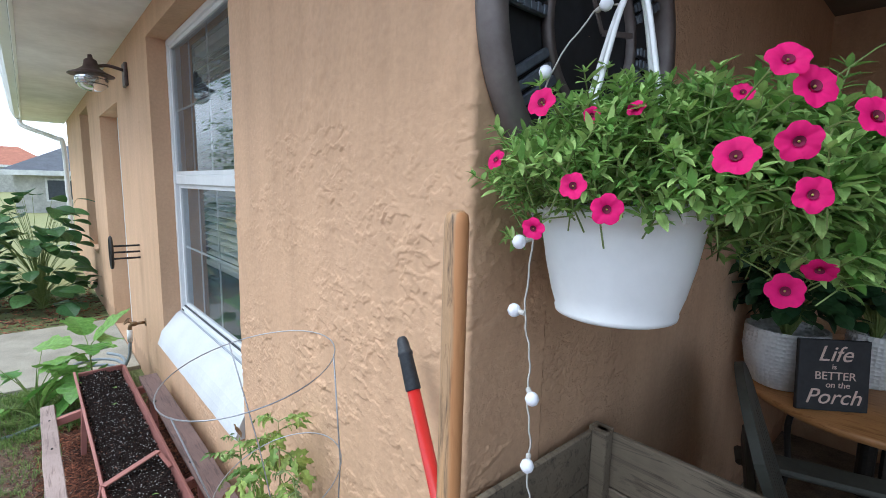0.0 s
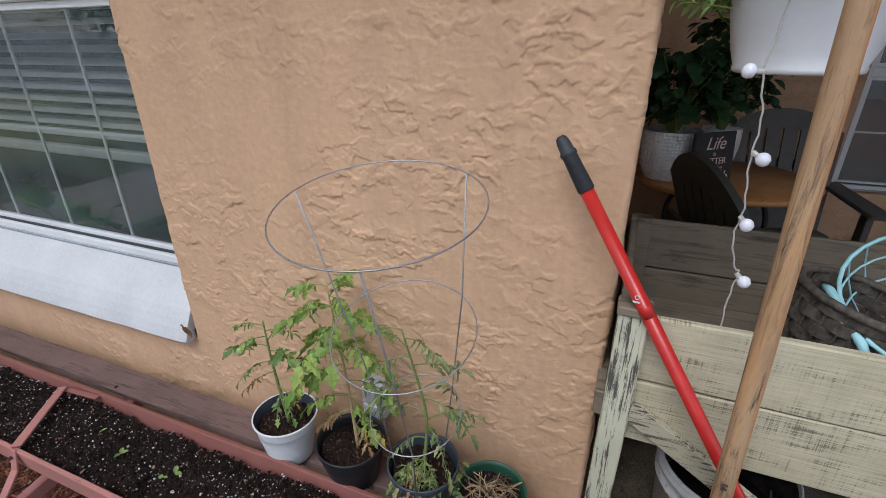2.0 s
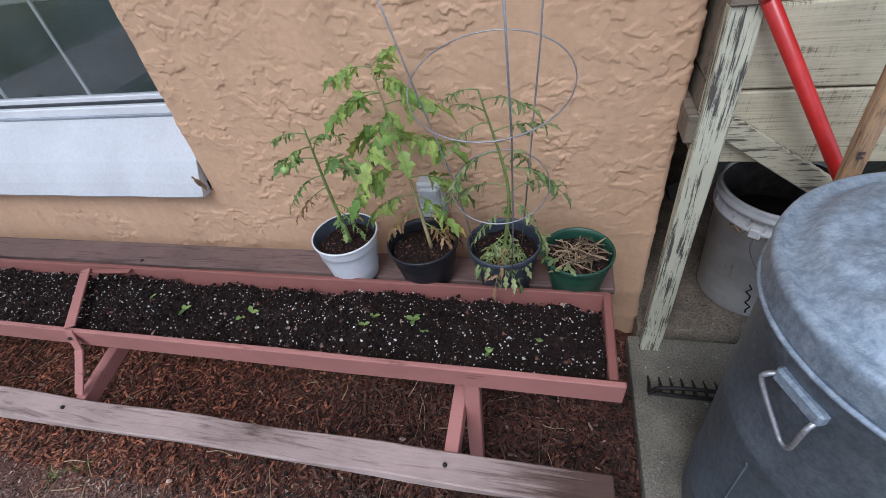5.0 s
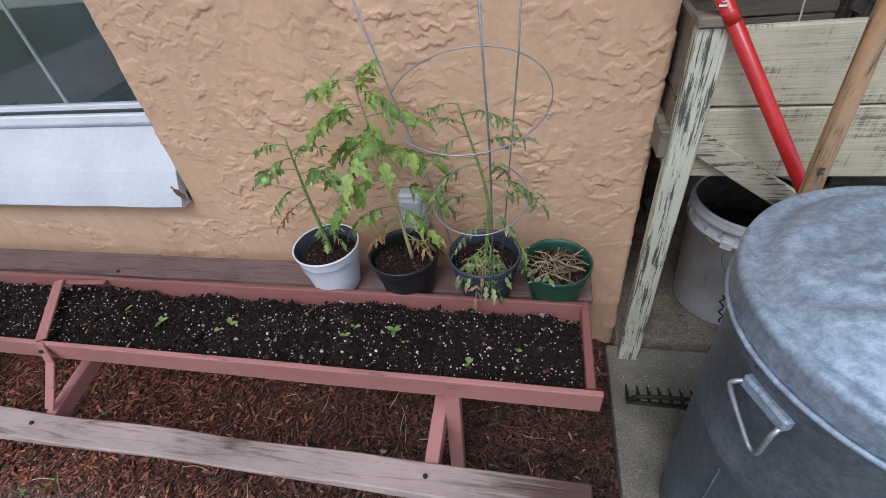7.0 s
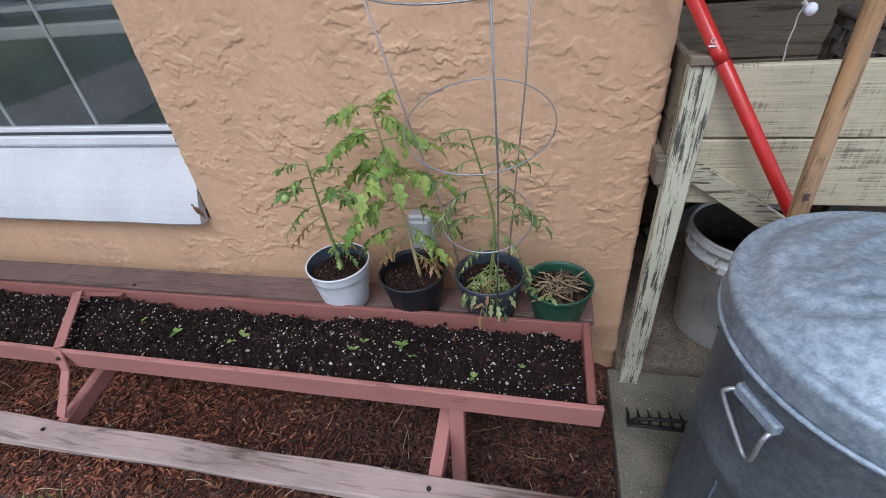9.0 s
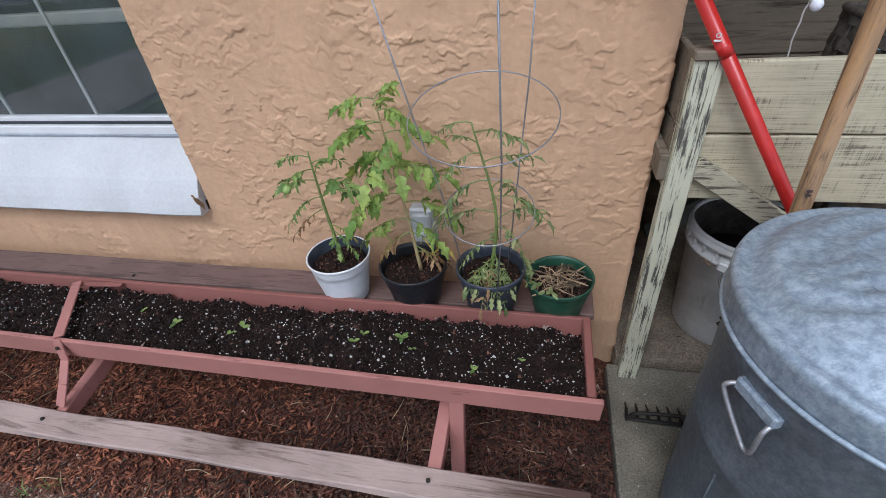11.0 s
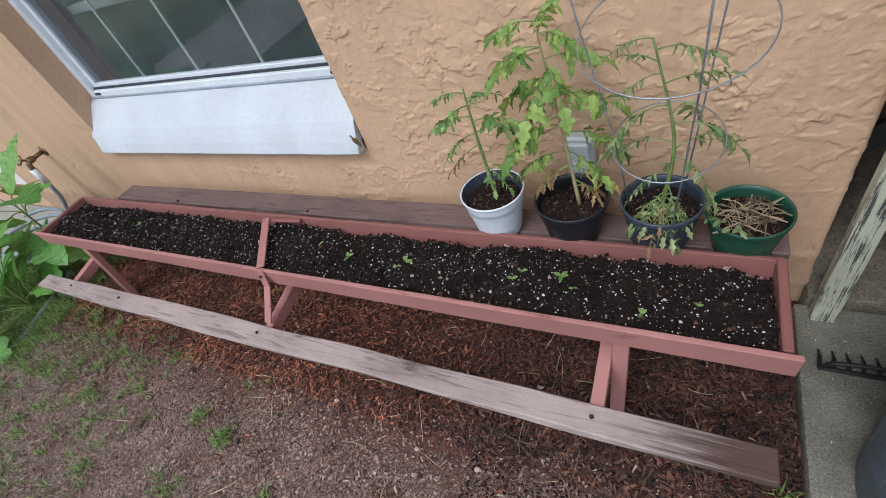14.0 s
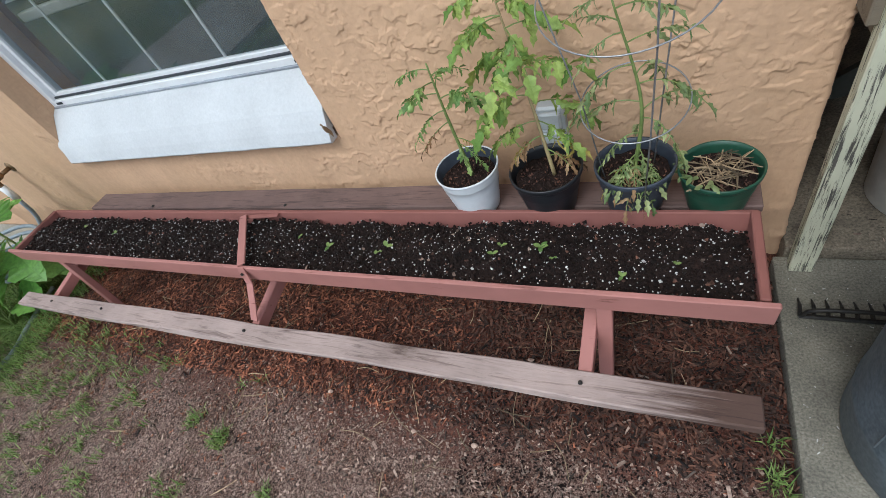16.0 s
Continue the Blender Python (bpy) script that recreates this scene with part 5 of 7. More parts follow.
# ---- potting bench ----
def potting_bench():
    b = thing("potting_bench", (0.6, 0.18, 0.0), "rustic potting bench with cream distressed paint and open box top", "potting bench")
    x0, x1, y0, y1 = 0.012, 1.15, -0.085, 0.455
    part("leg", board_bm((0.038, y0 + 0.012, 0.9), (0.030, y0 - 0.0, 0.0), 0.052, 0.036, up=(0, -1, 0), bevel=0.003, cuts=12, warp=0.003, seed=1), CREAM_UP, b, "cream leg with flaking paint")
    for lx, ly in ((x1 - 0.03, y0 + 0.012), (0.045, y1 - 0.02), (x1 - 0.03, y1 - 0.02)):
        part("leg", board_bm((lx, ly, 0.915), (lx, ly, 0.0), 0.05, 0.036, up=(0, -1, 0), bevel=0.003), GREYWOOD, b)
    part("leg_cap", box_bm((0.008, y0 - 0.014, 0.90), (0.068, y0 + 0.034, 0.918), 0.003), GREYWOOD, b)
    for k, (za, zb) in enumerate(((0.752, 0.892), (0.60, 0.748))):
        part("front_board", board_bm((x0 + 0.045, y0 + 0.022, (za + zb) / 2), (x1, y0 + 0.022, (za + zb) / 2), 0.018, zb - za, bevel=0.003, cuts=20, warp=0.003, seed=k), CREAM, b)
    part("brace", board_bm((0.058, y0 + 0.004, 0.688), (0.36, y0 + 0.004, 0.488), 0.016, 0.046, up=(0.5, 0, 0.8), bevel=0.002, cuts=10, warp=0.003, seed=4), BRACE, b, "weathered brace")
    for za, zb in ((0.765, 0.905), (0.62, 0.76)):
        part("side_board", board_bm((0.020, y0 + 0.03, (za + zb) / 2), (0.028, y1, (za + zb) / 2), 0.016, zb - za, bevel=0.003, cuts=10, warp=0.002, seed=7), GREYWOOD, b)
        part("side_board", board_bm((x1 - 0.01, y0 + 0.03, (za + zb) / 2), (x1 - 0.01, y1, (za + zb) / 2), 0.016, zb - za, bevel=0.003), GREYWOOD, b)
        part("back_board", board_bm((0.02, y1 - 0.008, (za + zb) / 2), (x1, y1 - 0.008, (za + zb) / 2), 0.016, zb - za, bevel=0.003, cuts=12, warp=0.002, seed=9), GREYWOOD, b)
    part("corner_post", box_bm((0.036, y1 - 0.052, 0.62), (0.075, y1 - 0.018, 0.915), 0.003), GREYWOOD, b)
    n = 4
    w = (y1 - y0 - 0.06) / n
    for k in range(n):
        yy = y0 + 0.04 + w * (k + 0.5)
        part("floor_board", board_bm((x0 + 0.03, yy, 0.668), (x1 - 0.02, yy, 0.668), w - 0.004, 0.016, bevel=0.002), GREYWOOD, b)
    part("side_rail", board_bm((0.004, y0 + 0.01, 0.676), (0.004, y1, 0.676), 0.02, 0.06, bevel=0.003), GREYWOOD, b)


potting_bench()


def egg_basket():
    c = Vector((0.585, 0.16, 0.755))
    b = thing("wire_basket", tuple(c), "pale teal wire basket lying in the potting bench box", "basket")
    tilt = Matrix.Rotation(radians(26), 3, "X") @ Matrix.Rotation(radians(-8), 3, "Y")
    ax = tilt @ Vector((0, 0, 1))
    rad = [0.066, 0.115, 0.148, 0.166, 0.176]
    for k, r in enumerate(rad):
        raw("hoop", tube_vf(ring_pts(c + ax * (0.012 + 0.050 * k), r, 32, tilt), 0.0022 if k < 4 else 0.004, 6, False), TEAL, b, smooth=True)
    for k in range(22):
        a = 2 * math.pi * k / 22
        u = tilt @ Vector((math.cos(a), math.sin(a), 0))
        raw("wire", tube_vf([c + ax * 0.010] + [c + ax * (0.012 + 0.050 * j) + u * rad[j] for j in range(5)], 0.0016, 5), TEAL, b)
    u = tilt @ Vector((-1, -0.25, 0)).normalized()
    w = tilt @ Vector((0.25, -1, 0)).normalized()
    h = c + ax * 0.20 + u * 0.180
    raw("handle", tube_vf([h - w * 0.075 - ax * 0.0, h - w * 0.06 + ax * 0.012, h + w * 0.06 + ax * 0.012, h + w * 0.075], 0.008, 8), TEAL, b, smooth=True)


egg_basket()


def wicker_hat():
    """Dark woven basket leaning on the wire basket."""
    c = Vector((0.385, 0.10, 0.677))
    b = thing("woven_basket", tuple(c), "dark woven basket with a bound rim in the potting bench", "basket")
    tilt = Matrix.Rotation(radians(12), 3, "Y")
    stakes, rows = 22, 10
    for k in range(rows):
        r = 0.070 + 0.038 * math.sin(k / rows * 1.5)
        z = 0.006 + 0.0235 * k
        vs, fs = [], []
        n = stakes * 4
        for i in range(n):
            a = 2 * math.pi * i / n
            w = 0.0042 * math.sin(a * stakes / 2 + k * math.pi)
            for dr, dz in ((0.0012, 0.0), (0.0018, 0.0220), (-0.0012, 0.0220), (-0.0012, 0.0)):
                vs.append(tuple(c + tilt @ Vector(((r + w + dr) * math.cos(a), (r + w + dr) * math.sin(a), z + dz))))
        for i in range(n):
            i2 = (i + 1) % n
            for q in range(4):
                fs.append((i * 4 + q, i2 * 4 + q, i2 * 4 + (q + 1) % 4, i * 4 + (q + 1) % 4))
        raw("weaver", (vs, fs), WICKER, b)
    for i in range(stakes):
        a = 2 * math.pi * (i + 0.5) / stakes
        raw("stake", tube_vf([c + tilt @ Vector(((0.070 + 0.038 * math.sin(s * 1.5)) * math.cos(a), (0.070 + 0.038 * math.sin(s * 1.5)) * math.sin(a), 0.006 + 0.235 * s)) for s in (0, 0.35, 0.7, 1.0)], 0.003, 5), WICKER, b)
    raw("rim", tube_vf(ring_pts(c + tilt @ Vector((0, 0, 0.240)), 0.110, 30, tilt), 0.008, 7, False), WICKER, b, "bound dark rim", smooth=True)


wicker_hat()

# ---- bucket, rubbish can and tools ----
def bucket():
    c = (0.325, 0.150, 0.032)
    b = thing("bucket", c, "dirty white plastic bucket under the potting bench", "bucket")
    raw("body", lathe_vf([(0.001, 0.0), (0.128, 0.0), (0.131, 0.004), (0.1475, 0.30), (0.155, 0.302), (0.156, 0.312), (0.149, 0.315), (0.150, 0.34), (0.157, 0.342), (0.157, 0.352), (0.150, 0.356), (0.154, 0.362), (0.152, 0.37), (0.146, 0.37), (0.144, 0.34), (0.132, 0.10), (0.128, 0.02)], 48, c), BUCKET, b, smooth=True)
    for k in range(48):
        if k % 2 == 0:
            a = 2 * math.pi * k / 48
            part("rim_rib", box_bm((-0.0025, -0.004, 0.316), (0.0025, 0.004, 0.341), 0.001, Matrix.Translation(c) @ Matrix.Rotation(a, 4, "Z") @ Matrix.Translation((0, 0.152, 0))), BUCKET, b) if k < 24 or k > 30 else None
    raw("inner_wall", lathe_vf([(0.1465, 0.3705), (0.1432, 0.34), (0.1372, 0.20)], 48, c), BUCKET_INSIDE, b, "near-black inside wall", smooth=True)
    vs, fs = lathe_vf([(0.0001, 0.235), (0.06, 0.24), (0.11, 0.232), (0.139, 0.236)], 24, c)
    raw("sludge", (vs, fs), SOIL, b, "dark murky contents")
    e = Vector(c) + Vector((-0.090, -0.122, 0.305))
    raw("handle", tube_vf(smooth_line([e, e + Vector((-0.0, -0.012, -0.05)), e + Vector((0.05, -0.015, -0.13)), e + Vector((0.13, -0.015, -0.17)), e + Vector((0.19, 0.06, -0.08)), e + Vector((0.20, 0.14, 0.0))], 6), 0.0022, 6), STEEL, b, "wire bail handle", smooth=True)
    part("handle_boss", box_bm((-0.014, -0.008, -0.014), (0.014, 0.006, 0.014), 0.004, Matrix.Translation(e) @ Matrix.Rotation(radians(-36), 4, "Z")), BUCKET, b)
    crack = []
    for k in range(9):
        a = radians(247 + 1.1 * k + 3 * math.sin(k * 2.3))
        z = 0.130 - 0.014 * k
        r = 0.1315 + (0.1475 - 0.131) * z / 0.30 + 0.001
        crack.append((c[0] + r * math.cos(a), c[1] + r * math.sin(a), c[2] + z))
    raw("crack", tube_vf(crack, 0.0022, 5), IRON, b, "dark jagged crack")
    mud = []
    for k in range(26):
        a = radians(210 + k * 4)
        r = 0.1515
        mud.append((c[0] + r * math.cos(a), c[1] + r * math.sin(a), c[2] + 0.296 + 0.008 * math.sin(k * 1.7)))
    raw("mud_streak", tube_vf(mud, [0.003 + 0.002 * math.sin(k * 1.3) for k in range(26)], 6), BUCKET_DIRT, b, "brown dried mud streak")


bucket()
CAN = (0.258, -0.512, 0.008)


def rubbish_can():
    b = thing("rubbish_can", CAN, "galvanised steel rubbish can with a dented dull lid", "rubbish can")
    prof = [(0.001, 0.012), (0.200, 0.012), (0.202, 0.0), (0.208, 0.004), (0.2115, 0.10), (0.214, 0.105), (0.214, 0.118), (0.2125, 0.122), (0.2195, 0.40), (0.222, 0.405), (0.222, 0.42), (0.2205, 0.425), (0.2240, 0.60), (0.2262, 0.605), (0.2262, 0.62), (0.2245, 0.625), (0.2268, 0.682), (0.220, 0.686)]
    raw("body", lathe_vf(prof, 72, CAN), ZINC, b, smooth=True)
    lid = [(0.2285, 0.655), (0.2375, 0.652), (0.2395, 0.660), (0.2390, 0.690), (0.2405, 0.696), (0.2385, 0.704), (0.232, 0.708), (0.219, 0.702), (0.212, 0.704), (0.196, 0.720), (0.175, 0.729), (0.166, 0.732), (0.158, 0.731), (0.120, 0.740), (0.112, 0.743), (0.104, 0.742), (0.06, 0.750), (0.0001, 0.752)]
    crown = lid[8:]
    fine = lid[:8]
    for k in range(34):
        q = 0.214 * (1 - k / 33) + 0.0001
        z = float(np.interp(q, [p[0] for p in crown][::-1], [p[1] for p in crown][::-1]))
        fine.append((q, z))
    vs, fs = lathe_vf(fine, 96, CAN)
    dents = []
    for x, y, z in vs:
        q = math.hypot(x - CAN[0], y - CAN[1])
        if q < 0.212:
            w = min(1.0, (0.212 - q) / 0.03)
            z += w * (0.007 * noise.noise(Vector((x * 8, y * 8, 0))) + 0.0065 * (1 - 2 * abs(noise.noise(Vector((x * 11 + y * 6, y * 26, 3))))) + 0.003 * noise.noise(Vector((x * 24, y * 50 + x * 20, 3))) + 0.002 * noise.noise(Vector((x * 60, y * 60, 1))))
            for ridge in (0.192, 0.158, 0.112):
                z += 0.0035 * math.exp(-((q - ridge) / 0.0055) ** 2)
            for off in (0.085, 0.112):
                z += 0.0055 * w * max(0.0, 1 - abs((y - CAN[1]) + off + 0.10 * (x - CAN[0])) / 0.010)
        dents.append((x, y, z))
    vs = dents
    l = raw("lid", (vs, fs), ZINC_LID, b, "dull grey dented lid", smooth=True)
    part("lid_handle_plate", box_bm((-0.018, -0.045, 0.746), (0.018, 0.045, 0.754), 0.003, Matrix.Translation(CAN)), ZINC, l)
    raw("lid_handle", tube_vf(smooth_line([(CAN[0], CAN[1] - 0.04, 0.752), (CAN[0], CAN[1] - 0.036, 0.782), (CAN[0], CAN[1] + 0.036, 0.782), (CAN[0], CAN[1] + 0.04, 0.752)], 5), 0.004, 8), STEEL, l, smooth=True)
    raw("lid_rim", tube_vf(ring_pts((CAN[0], CAN[1], 0.657), 0.2385, 72), 0.0042, 8, False), ZINC_LID, l, smooth=True)
    for deg in (202, 22):
        a = radians(deg)
        m = Matrix.Translation(CAN) @ Matrix.Rotation(a, 4, "Z")
        br = part("handle_bracket", box_bm((0.216, -0.036, 0.582), (0.234, 0.036, 0.606), 0.004, m), ZINC_LID, b)
        hp = [(0.224, -0.031, 0.594), (0.240, -0.038, 0.588), (0.242, -0.036, 0.574), (0.236, 0.006, 0.524), (0.235, 0.020, 0.514), (0.236, 0.030, 0.524), (0.240, 0.033, 0.574), (0.224, 0.030, 0.588)]
        raw("handle", tube_vf([m @ Vector(p) for p in smooth_line(hp, 4)], 0.0036, 8), STEEL, br, "bent steel wire handle", smooth=True)
    for k in range(10):
        a = radians(200 + 17 * k)
        raw("rib", tube_vf([(CAN[0] + r * math.cos(a), CAN[1] + r * math.sin(a), z) for r, z in ((0.2130, 0.13), (0.2195, 0.39))], 0.0024, 5), ZINC, b)


rubbish_can()


def rake():
    b = thing("garden_rake", (0.19, -0.25, 0.0), "bow rake with a black iron head and worn wooden handle", "rake")
    line = [Vector((0.222, -0.256, 0.045)), Vector((0.208, -0.243, 0.50)), Vector((0.201, -0.232, 0.72)), Vector((0.1865, -0.213, 1.30)), Vector((0.1835, -0.209, 1.452)), Vector((0.1835, -0.2085, 1.462)), Vector((0.1835, -0.2085, 1.467))]
    raw("shaft", tube_vf(line, [0.0148, 0.0148, 0.0148, 0.0148, 0.0148, 0.013, 0.007], 16), HANDLE, b, "weathered ash handle with orange wear", smooth=True)
    mark = part("print", boxes_bm([((0.193, -0.2482, 0.715 + 0.008 * k), (0.201, -0.2462, 0.719 + 0.008 * k)) for k in range(2)]), BRONZE, b, "short dark printed mark")
    y = -0.245
    raw("head_bar", tube_vf([(0.010, y, 0.012), (0.37, y, 0.012)], 0.006, 6), IRON, b)
    for k in range(14):
        x = 0.012 + 0.0273 * k
        raw("tine", tube_vf([(x, y, 0.012), (x + 0.002, y + 0.030, 0.016), (x + 0.003, y + 0.055, 0.006)], [0.005, 0.004, 0.002], 5), IRON, b)
    raw("bow", tube_vf(smooth_line([(0.014, y + 0.0, 0.012), (0.03, y - 0.004, 0.045), (0.10, y - 0.008, 0.060), (0.19, y - 0.010, 0.062), (0.28, y - 0.008, 0.060), (0.35, y - 0.004, 0.045), (0.366, y, 0.012)], 5), 0.005, 6), IRON, b, smooth=True)


rake()


def red_tool():
    a, d = Vector((-0.1275, -0.054, 1.200)), Vector((0.168, -0.038, -0.261)).normalized()
    b = thing("red_handled_tool", (0.62, -0.2, 0.0), "long red metal tool handle with a dark rubber grip", "garden tool")
    e = a + d * 1.475
    raw("shaft", tube_vf([a + d * 0.095, e], 0.0125, 16), RED, b, smooth=True)
    raw("grip", tube_vf([a + d * s for s in (0.0, 0.004, 0.012, 0.028, 0.030, 0.036, 0.038, 0.102, 0.104)], [0.006, 0.0095, 0.0115, 0.0125, 0.0148, 0.0148, 0.0132, 0.0148, 0.013], 18), GRIP, b, "dark grey rubber grip", smooth=True)
    raw("collar", tube_vf([a + d * 0.325, a + d * 0.335, a + d * 0.350], [0.0126, 0.0130, 0.0130], 16), RED, b, smooth=True)
    p = a + d * 0.308
    nrm = Vector((-0.15, -1, 0.12)).normalized()
    q = nrm.to_track_quat("Z", "Y").to_matrix().to_4x4()
    q.translation = p + nrm * 0.0124
    raw("mark", move_vf(tube_vf(ring_pts((0, 0, 0), 0.0035, 14), 0.0009, 5, False), q), PERLITE, b, "small white round mark")
    part("mark_bar", box_bm((-0.006, -0.010, -0.0005), (0.006, -0.007, 0.0008), 0, q), PERLITE, b)
    part("blade", box_bm((-0.10, -0.012, -0.02), (0.10, 0.012, 0.03), 0.006, Matrix.Translation(e)), IRON, b)


red_tool()

# ---- porch: hanging basket, lights, table, chairs ----
BK = Vector((0.221, 0.108, 1.298))


def petunia(p, d, size, parent, r):
    """A five-lobed funnel flower facing d."""
    vs, fs = [], []
    n = 40
    rows = ((0.10, -0.42), (0.16, -0.22), (0.34, -0.04), (0.72, 0.03), (1.0, 0.0))
    for q, z in rows:
        for k in range(n):
            a = 2 * math.pi * k / n
            lobe = 1.0 if q < 0.5 else 1.0 - (0.16 if q > 0.9 else 0.04) * abs(math.cos(2.5 * a)) ** 6
            rip = 0.05 * math.sin(5 * a + 1) * q + 0.03 * math.sin(11 * a + r.random() * 0.3) * q
            vs.append((q * lobe * math.cos(a) * 0.5, q * lobe * math.sin(a) * 0.5, (z + (rip if q > 0.5 else 0)) * 0.5))
    for i in range(len(rows) - 1):
        for k in range(n):
            k2 = (k + 1) % n
            fs.append((i * n + k, i * n + k2, (i + 1) * n + k2, (i + 1) * n + k))
    m = Vector(d).normalized().to_track_quat("Z", "Y").to_matrix().to_4x4()
    m.translation = Vector(p)
    m = m @ Matrix.Rotation(r.random() * 6, 4, "Z") @ Matrix.Diagonal((size, size * r.uniform(0.88, 1.0), size, 1))
    f = raw("flower", move_vf((vs, fs), m), PETAL, parent, smooth=True)
    raw("throat", move_vf(lathe_vf([(0.0001, -0.09), (0.05, -0.07), (0.10, -0.012), (0.135, 0.012)], 16), m), THROAT, f, "dark flower throat", smooth=True)
    raw("stamen", move_vf(lathe_vf([(0.0001, 0.0), (0.03, -0.02), (0.025, -0.07)], 8), m), LEAF_YELLOW, f, "yellow flower centre")
    return f


def sprigs(leaf, stems, starts, r, leaf_len, spacing, droop, width=0.36):
    for p, d, length in starts:
        p, d = Vector(p), Vector(d).normalized()
        n = max(4, int(length / spacing))
        pts = [p + d * length * k / n + Vector((0, 0, -droop * (length * k / n) ** 2)) for k in range(n + 1)]
        stems.append(tube_vf(pts, 0.0014, 5))
        for k in range(1, n + 1):
            run = (pts[k] - pts[k - 1]).normalized()
            for j in range(3 if k < n else 5):
                a = k * 2.4 + j * 2.1
                u = Vector((math.cos(a), math.sin(a), 0.3 * math.sin(a * 1.7)))
                l = leaf_len * r.uniform(0.65, 1.15)
                leaf.append(move_vf(leaf_vf(l, l * width, 0, r.uniform(0.0, 0.35), 0.25, 4), aim(pts[k], u + run * r.uniform(0.3, 0.9), r.uniform(-0.5, 0.5))))


def hanging_basket():
    b = thing("hanging_basket", tuple(BK), "white plastic hanging basket overflowing with bright pink petunias", "hanging basket")
    h = 0.176
    prof = [(q * 0.765, z * 0.936) for q, z in [(0.001, 0.004), (0.108, 0.004), (0.112, 0.0), (0.120, 0.003), (0.122, 0.010), (0.120, 0.013), (0.131, 0.04), (0.145, 0.09), (0.155, 0.14), (0.1575, 0.165), (0.166, 0.166), (0.168, 0.172), (0.167, 0.188), (0.162, 0.188), (0.158, 0.17), (0.150, 0.14)]]
    raw("pot", lathe_vf(prof, 64, BK), POT_WHITE, b, smooth=True)
    raw("soil", lathe_vf([(0.0001, 0.148), (0.117, 0.142)], 24, BK), SOIL, b)
    apex = BK + Vector((-0.006, 0.01, 0.50))
    for deg in (195, 250, 335, 80):
        a = radians(deg)
        e = BK + Vector((0.123 * math.cos(a), 0.123 * math.sin(a), h - 0.012))
        raw("hanger_strap", tube_vf(smooth_line([apex, apex.lerp(e, 0.12) + Vector((0.012 * math.cos(a), 0.012 * math.sin(a), 0)), apex.lerp(e, 0.55), e], 5), 0.0042, 6), POT_WHITE, b, smooth=True)
        part("strap_clip", box_bm((-0.008, -0.006, -0.012), (0.008, 0.006, 0.014), 0.003, Matrix.Translation(e) @ Matrix.Rotation(a, 4, "Z")), POT_WHITE, b)
    raw("hook", tube_vf(smooth_line([apex + Vector((0, 0, -0.01)), apex + Vector((0.006, 0, 0.06)), apex + Vector((-0.002, 0, 0.30)), apex + Vector((0.0, 0, 0.66))], 5), 0.004, 6), POT_WHITE, b, smooth=True)
    r = random.Random(21)
    leaves, stems = [], []
    core = BK + Vector((0.035, 0.02, 0.195))
    for k in range(900):
        a = r.random() * 6.283
        e = r.uniform(-0.5 if math.sin(a) > -0.35 else -0.08, 1.0)
        u = Vector((math.cos(a) * math.sqrt(1 - e * e), math.sin(a) * math.sqrt(1 - e * e), e))
        rx = 0.30 if u.x > 0 else 0.225
        s = r.uniform(0.45, 1.0) ** 0.6
        if r.random() < 0.12:
            s *= 1.15
        back = max(0.0, u.x)
        ry = 0.23 if u.y > 0 else 0.265 - 0.12 * back
        p = core + Vector((u.x * rx, u.y * ry + 0.05 * back, u.z * (0.165 if u.z > 0 else 0.20))) * s
        if (p.xy - BK.xy).length < 0.128 and p.z < BK.z + 0.165:
            continue
        d = (u * 0.7 + Vector((r.uniform(-0.5, 0.5), r.uniform(-0.5, 0.5), r.uniform(0.1, 0.9)))).normalized()
        n = r.choice((2, 3, 4))
        step = r.uniform(0.011, 0.016)
        root = p - d * step * n
        stems.append(tube_vf([root - d * 0.03, root, p], 0.0012, 4))
        for j in range(n + 1):
            q = root + d * step * j
            m0 = 3 if j < n else 6
            for i in range(m0):
                b0 = j * 1.3 + i * 6.283 / m0 + r.uniform(-0.3, 0.3)
                side = d.orthogonal().normalized()
                w = Matrix.Rotation(b0, 3, d) @ side
                l = r.uniform(0.017, 0.031) * (0.75 if j == n else 1.0) * (1.0 + 0.35 * back)
                leaves.append(move_vf(leaf_vf(l, l * (0.34 + 0.12 * back), 0, r.uniform(0.0, 0.4), 0.25, 4), aim(q, w * (0.9 if j < n else 0.6) + d * r.uniform(0.3, 0.8), r.uniform(-0.4, 0.4))))
    raw("stalk", join_vf(stems), STEM, b, kind="stuff")
    raw("leaves", join_vf(leaves), LEAF_PET, b, "small bright green leaves", kind="stuff")
    spots = [(0.225, -0.115, 1.596, 0.046), (0.165, -0.125, 1.530, 0.036), (0.289, -0.138, 1.498, 0.040), (0.326, -0.130, 1.474, 0.040), (0.258, -0.163, 1.450, 0.036), (0.432, -0.105, 1.527, 0.056),
             (0.470, -0.070, 1.540, 0.050), (0.455, -0.070, 1.612, 0.048), (0.475, -0.060, 1.588, 0.052), (0.482, -0.055, 1.494, 0.044), (0.404, -0.006, 1.600, 0.030), (0.266, -0.070, 1.582, 0.028),
             (0.310, -0.050, 1.588, 0.026), (0.515, -0.030, 1.562, 0.050), (0.443, 0.090, 1.378, 0.052), (0.471, 0.100, 1.406, 0.046), (0.52, 0.10, 1.66, 0.050), (0.50, 0.22, 1.60, 0.050), (0.10, 0.26, 1.60, 0.046)]
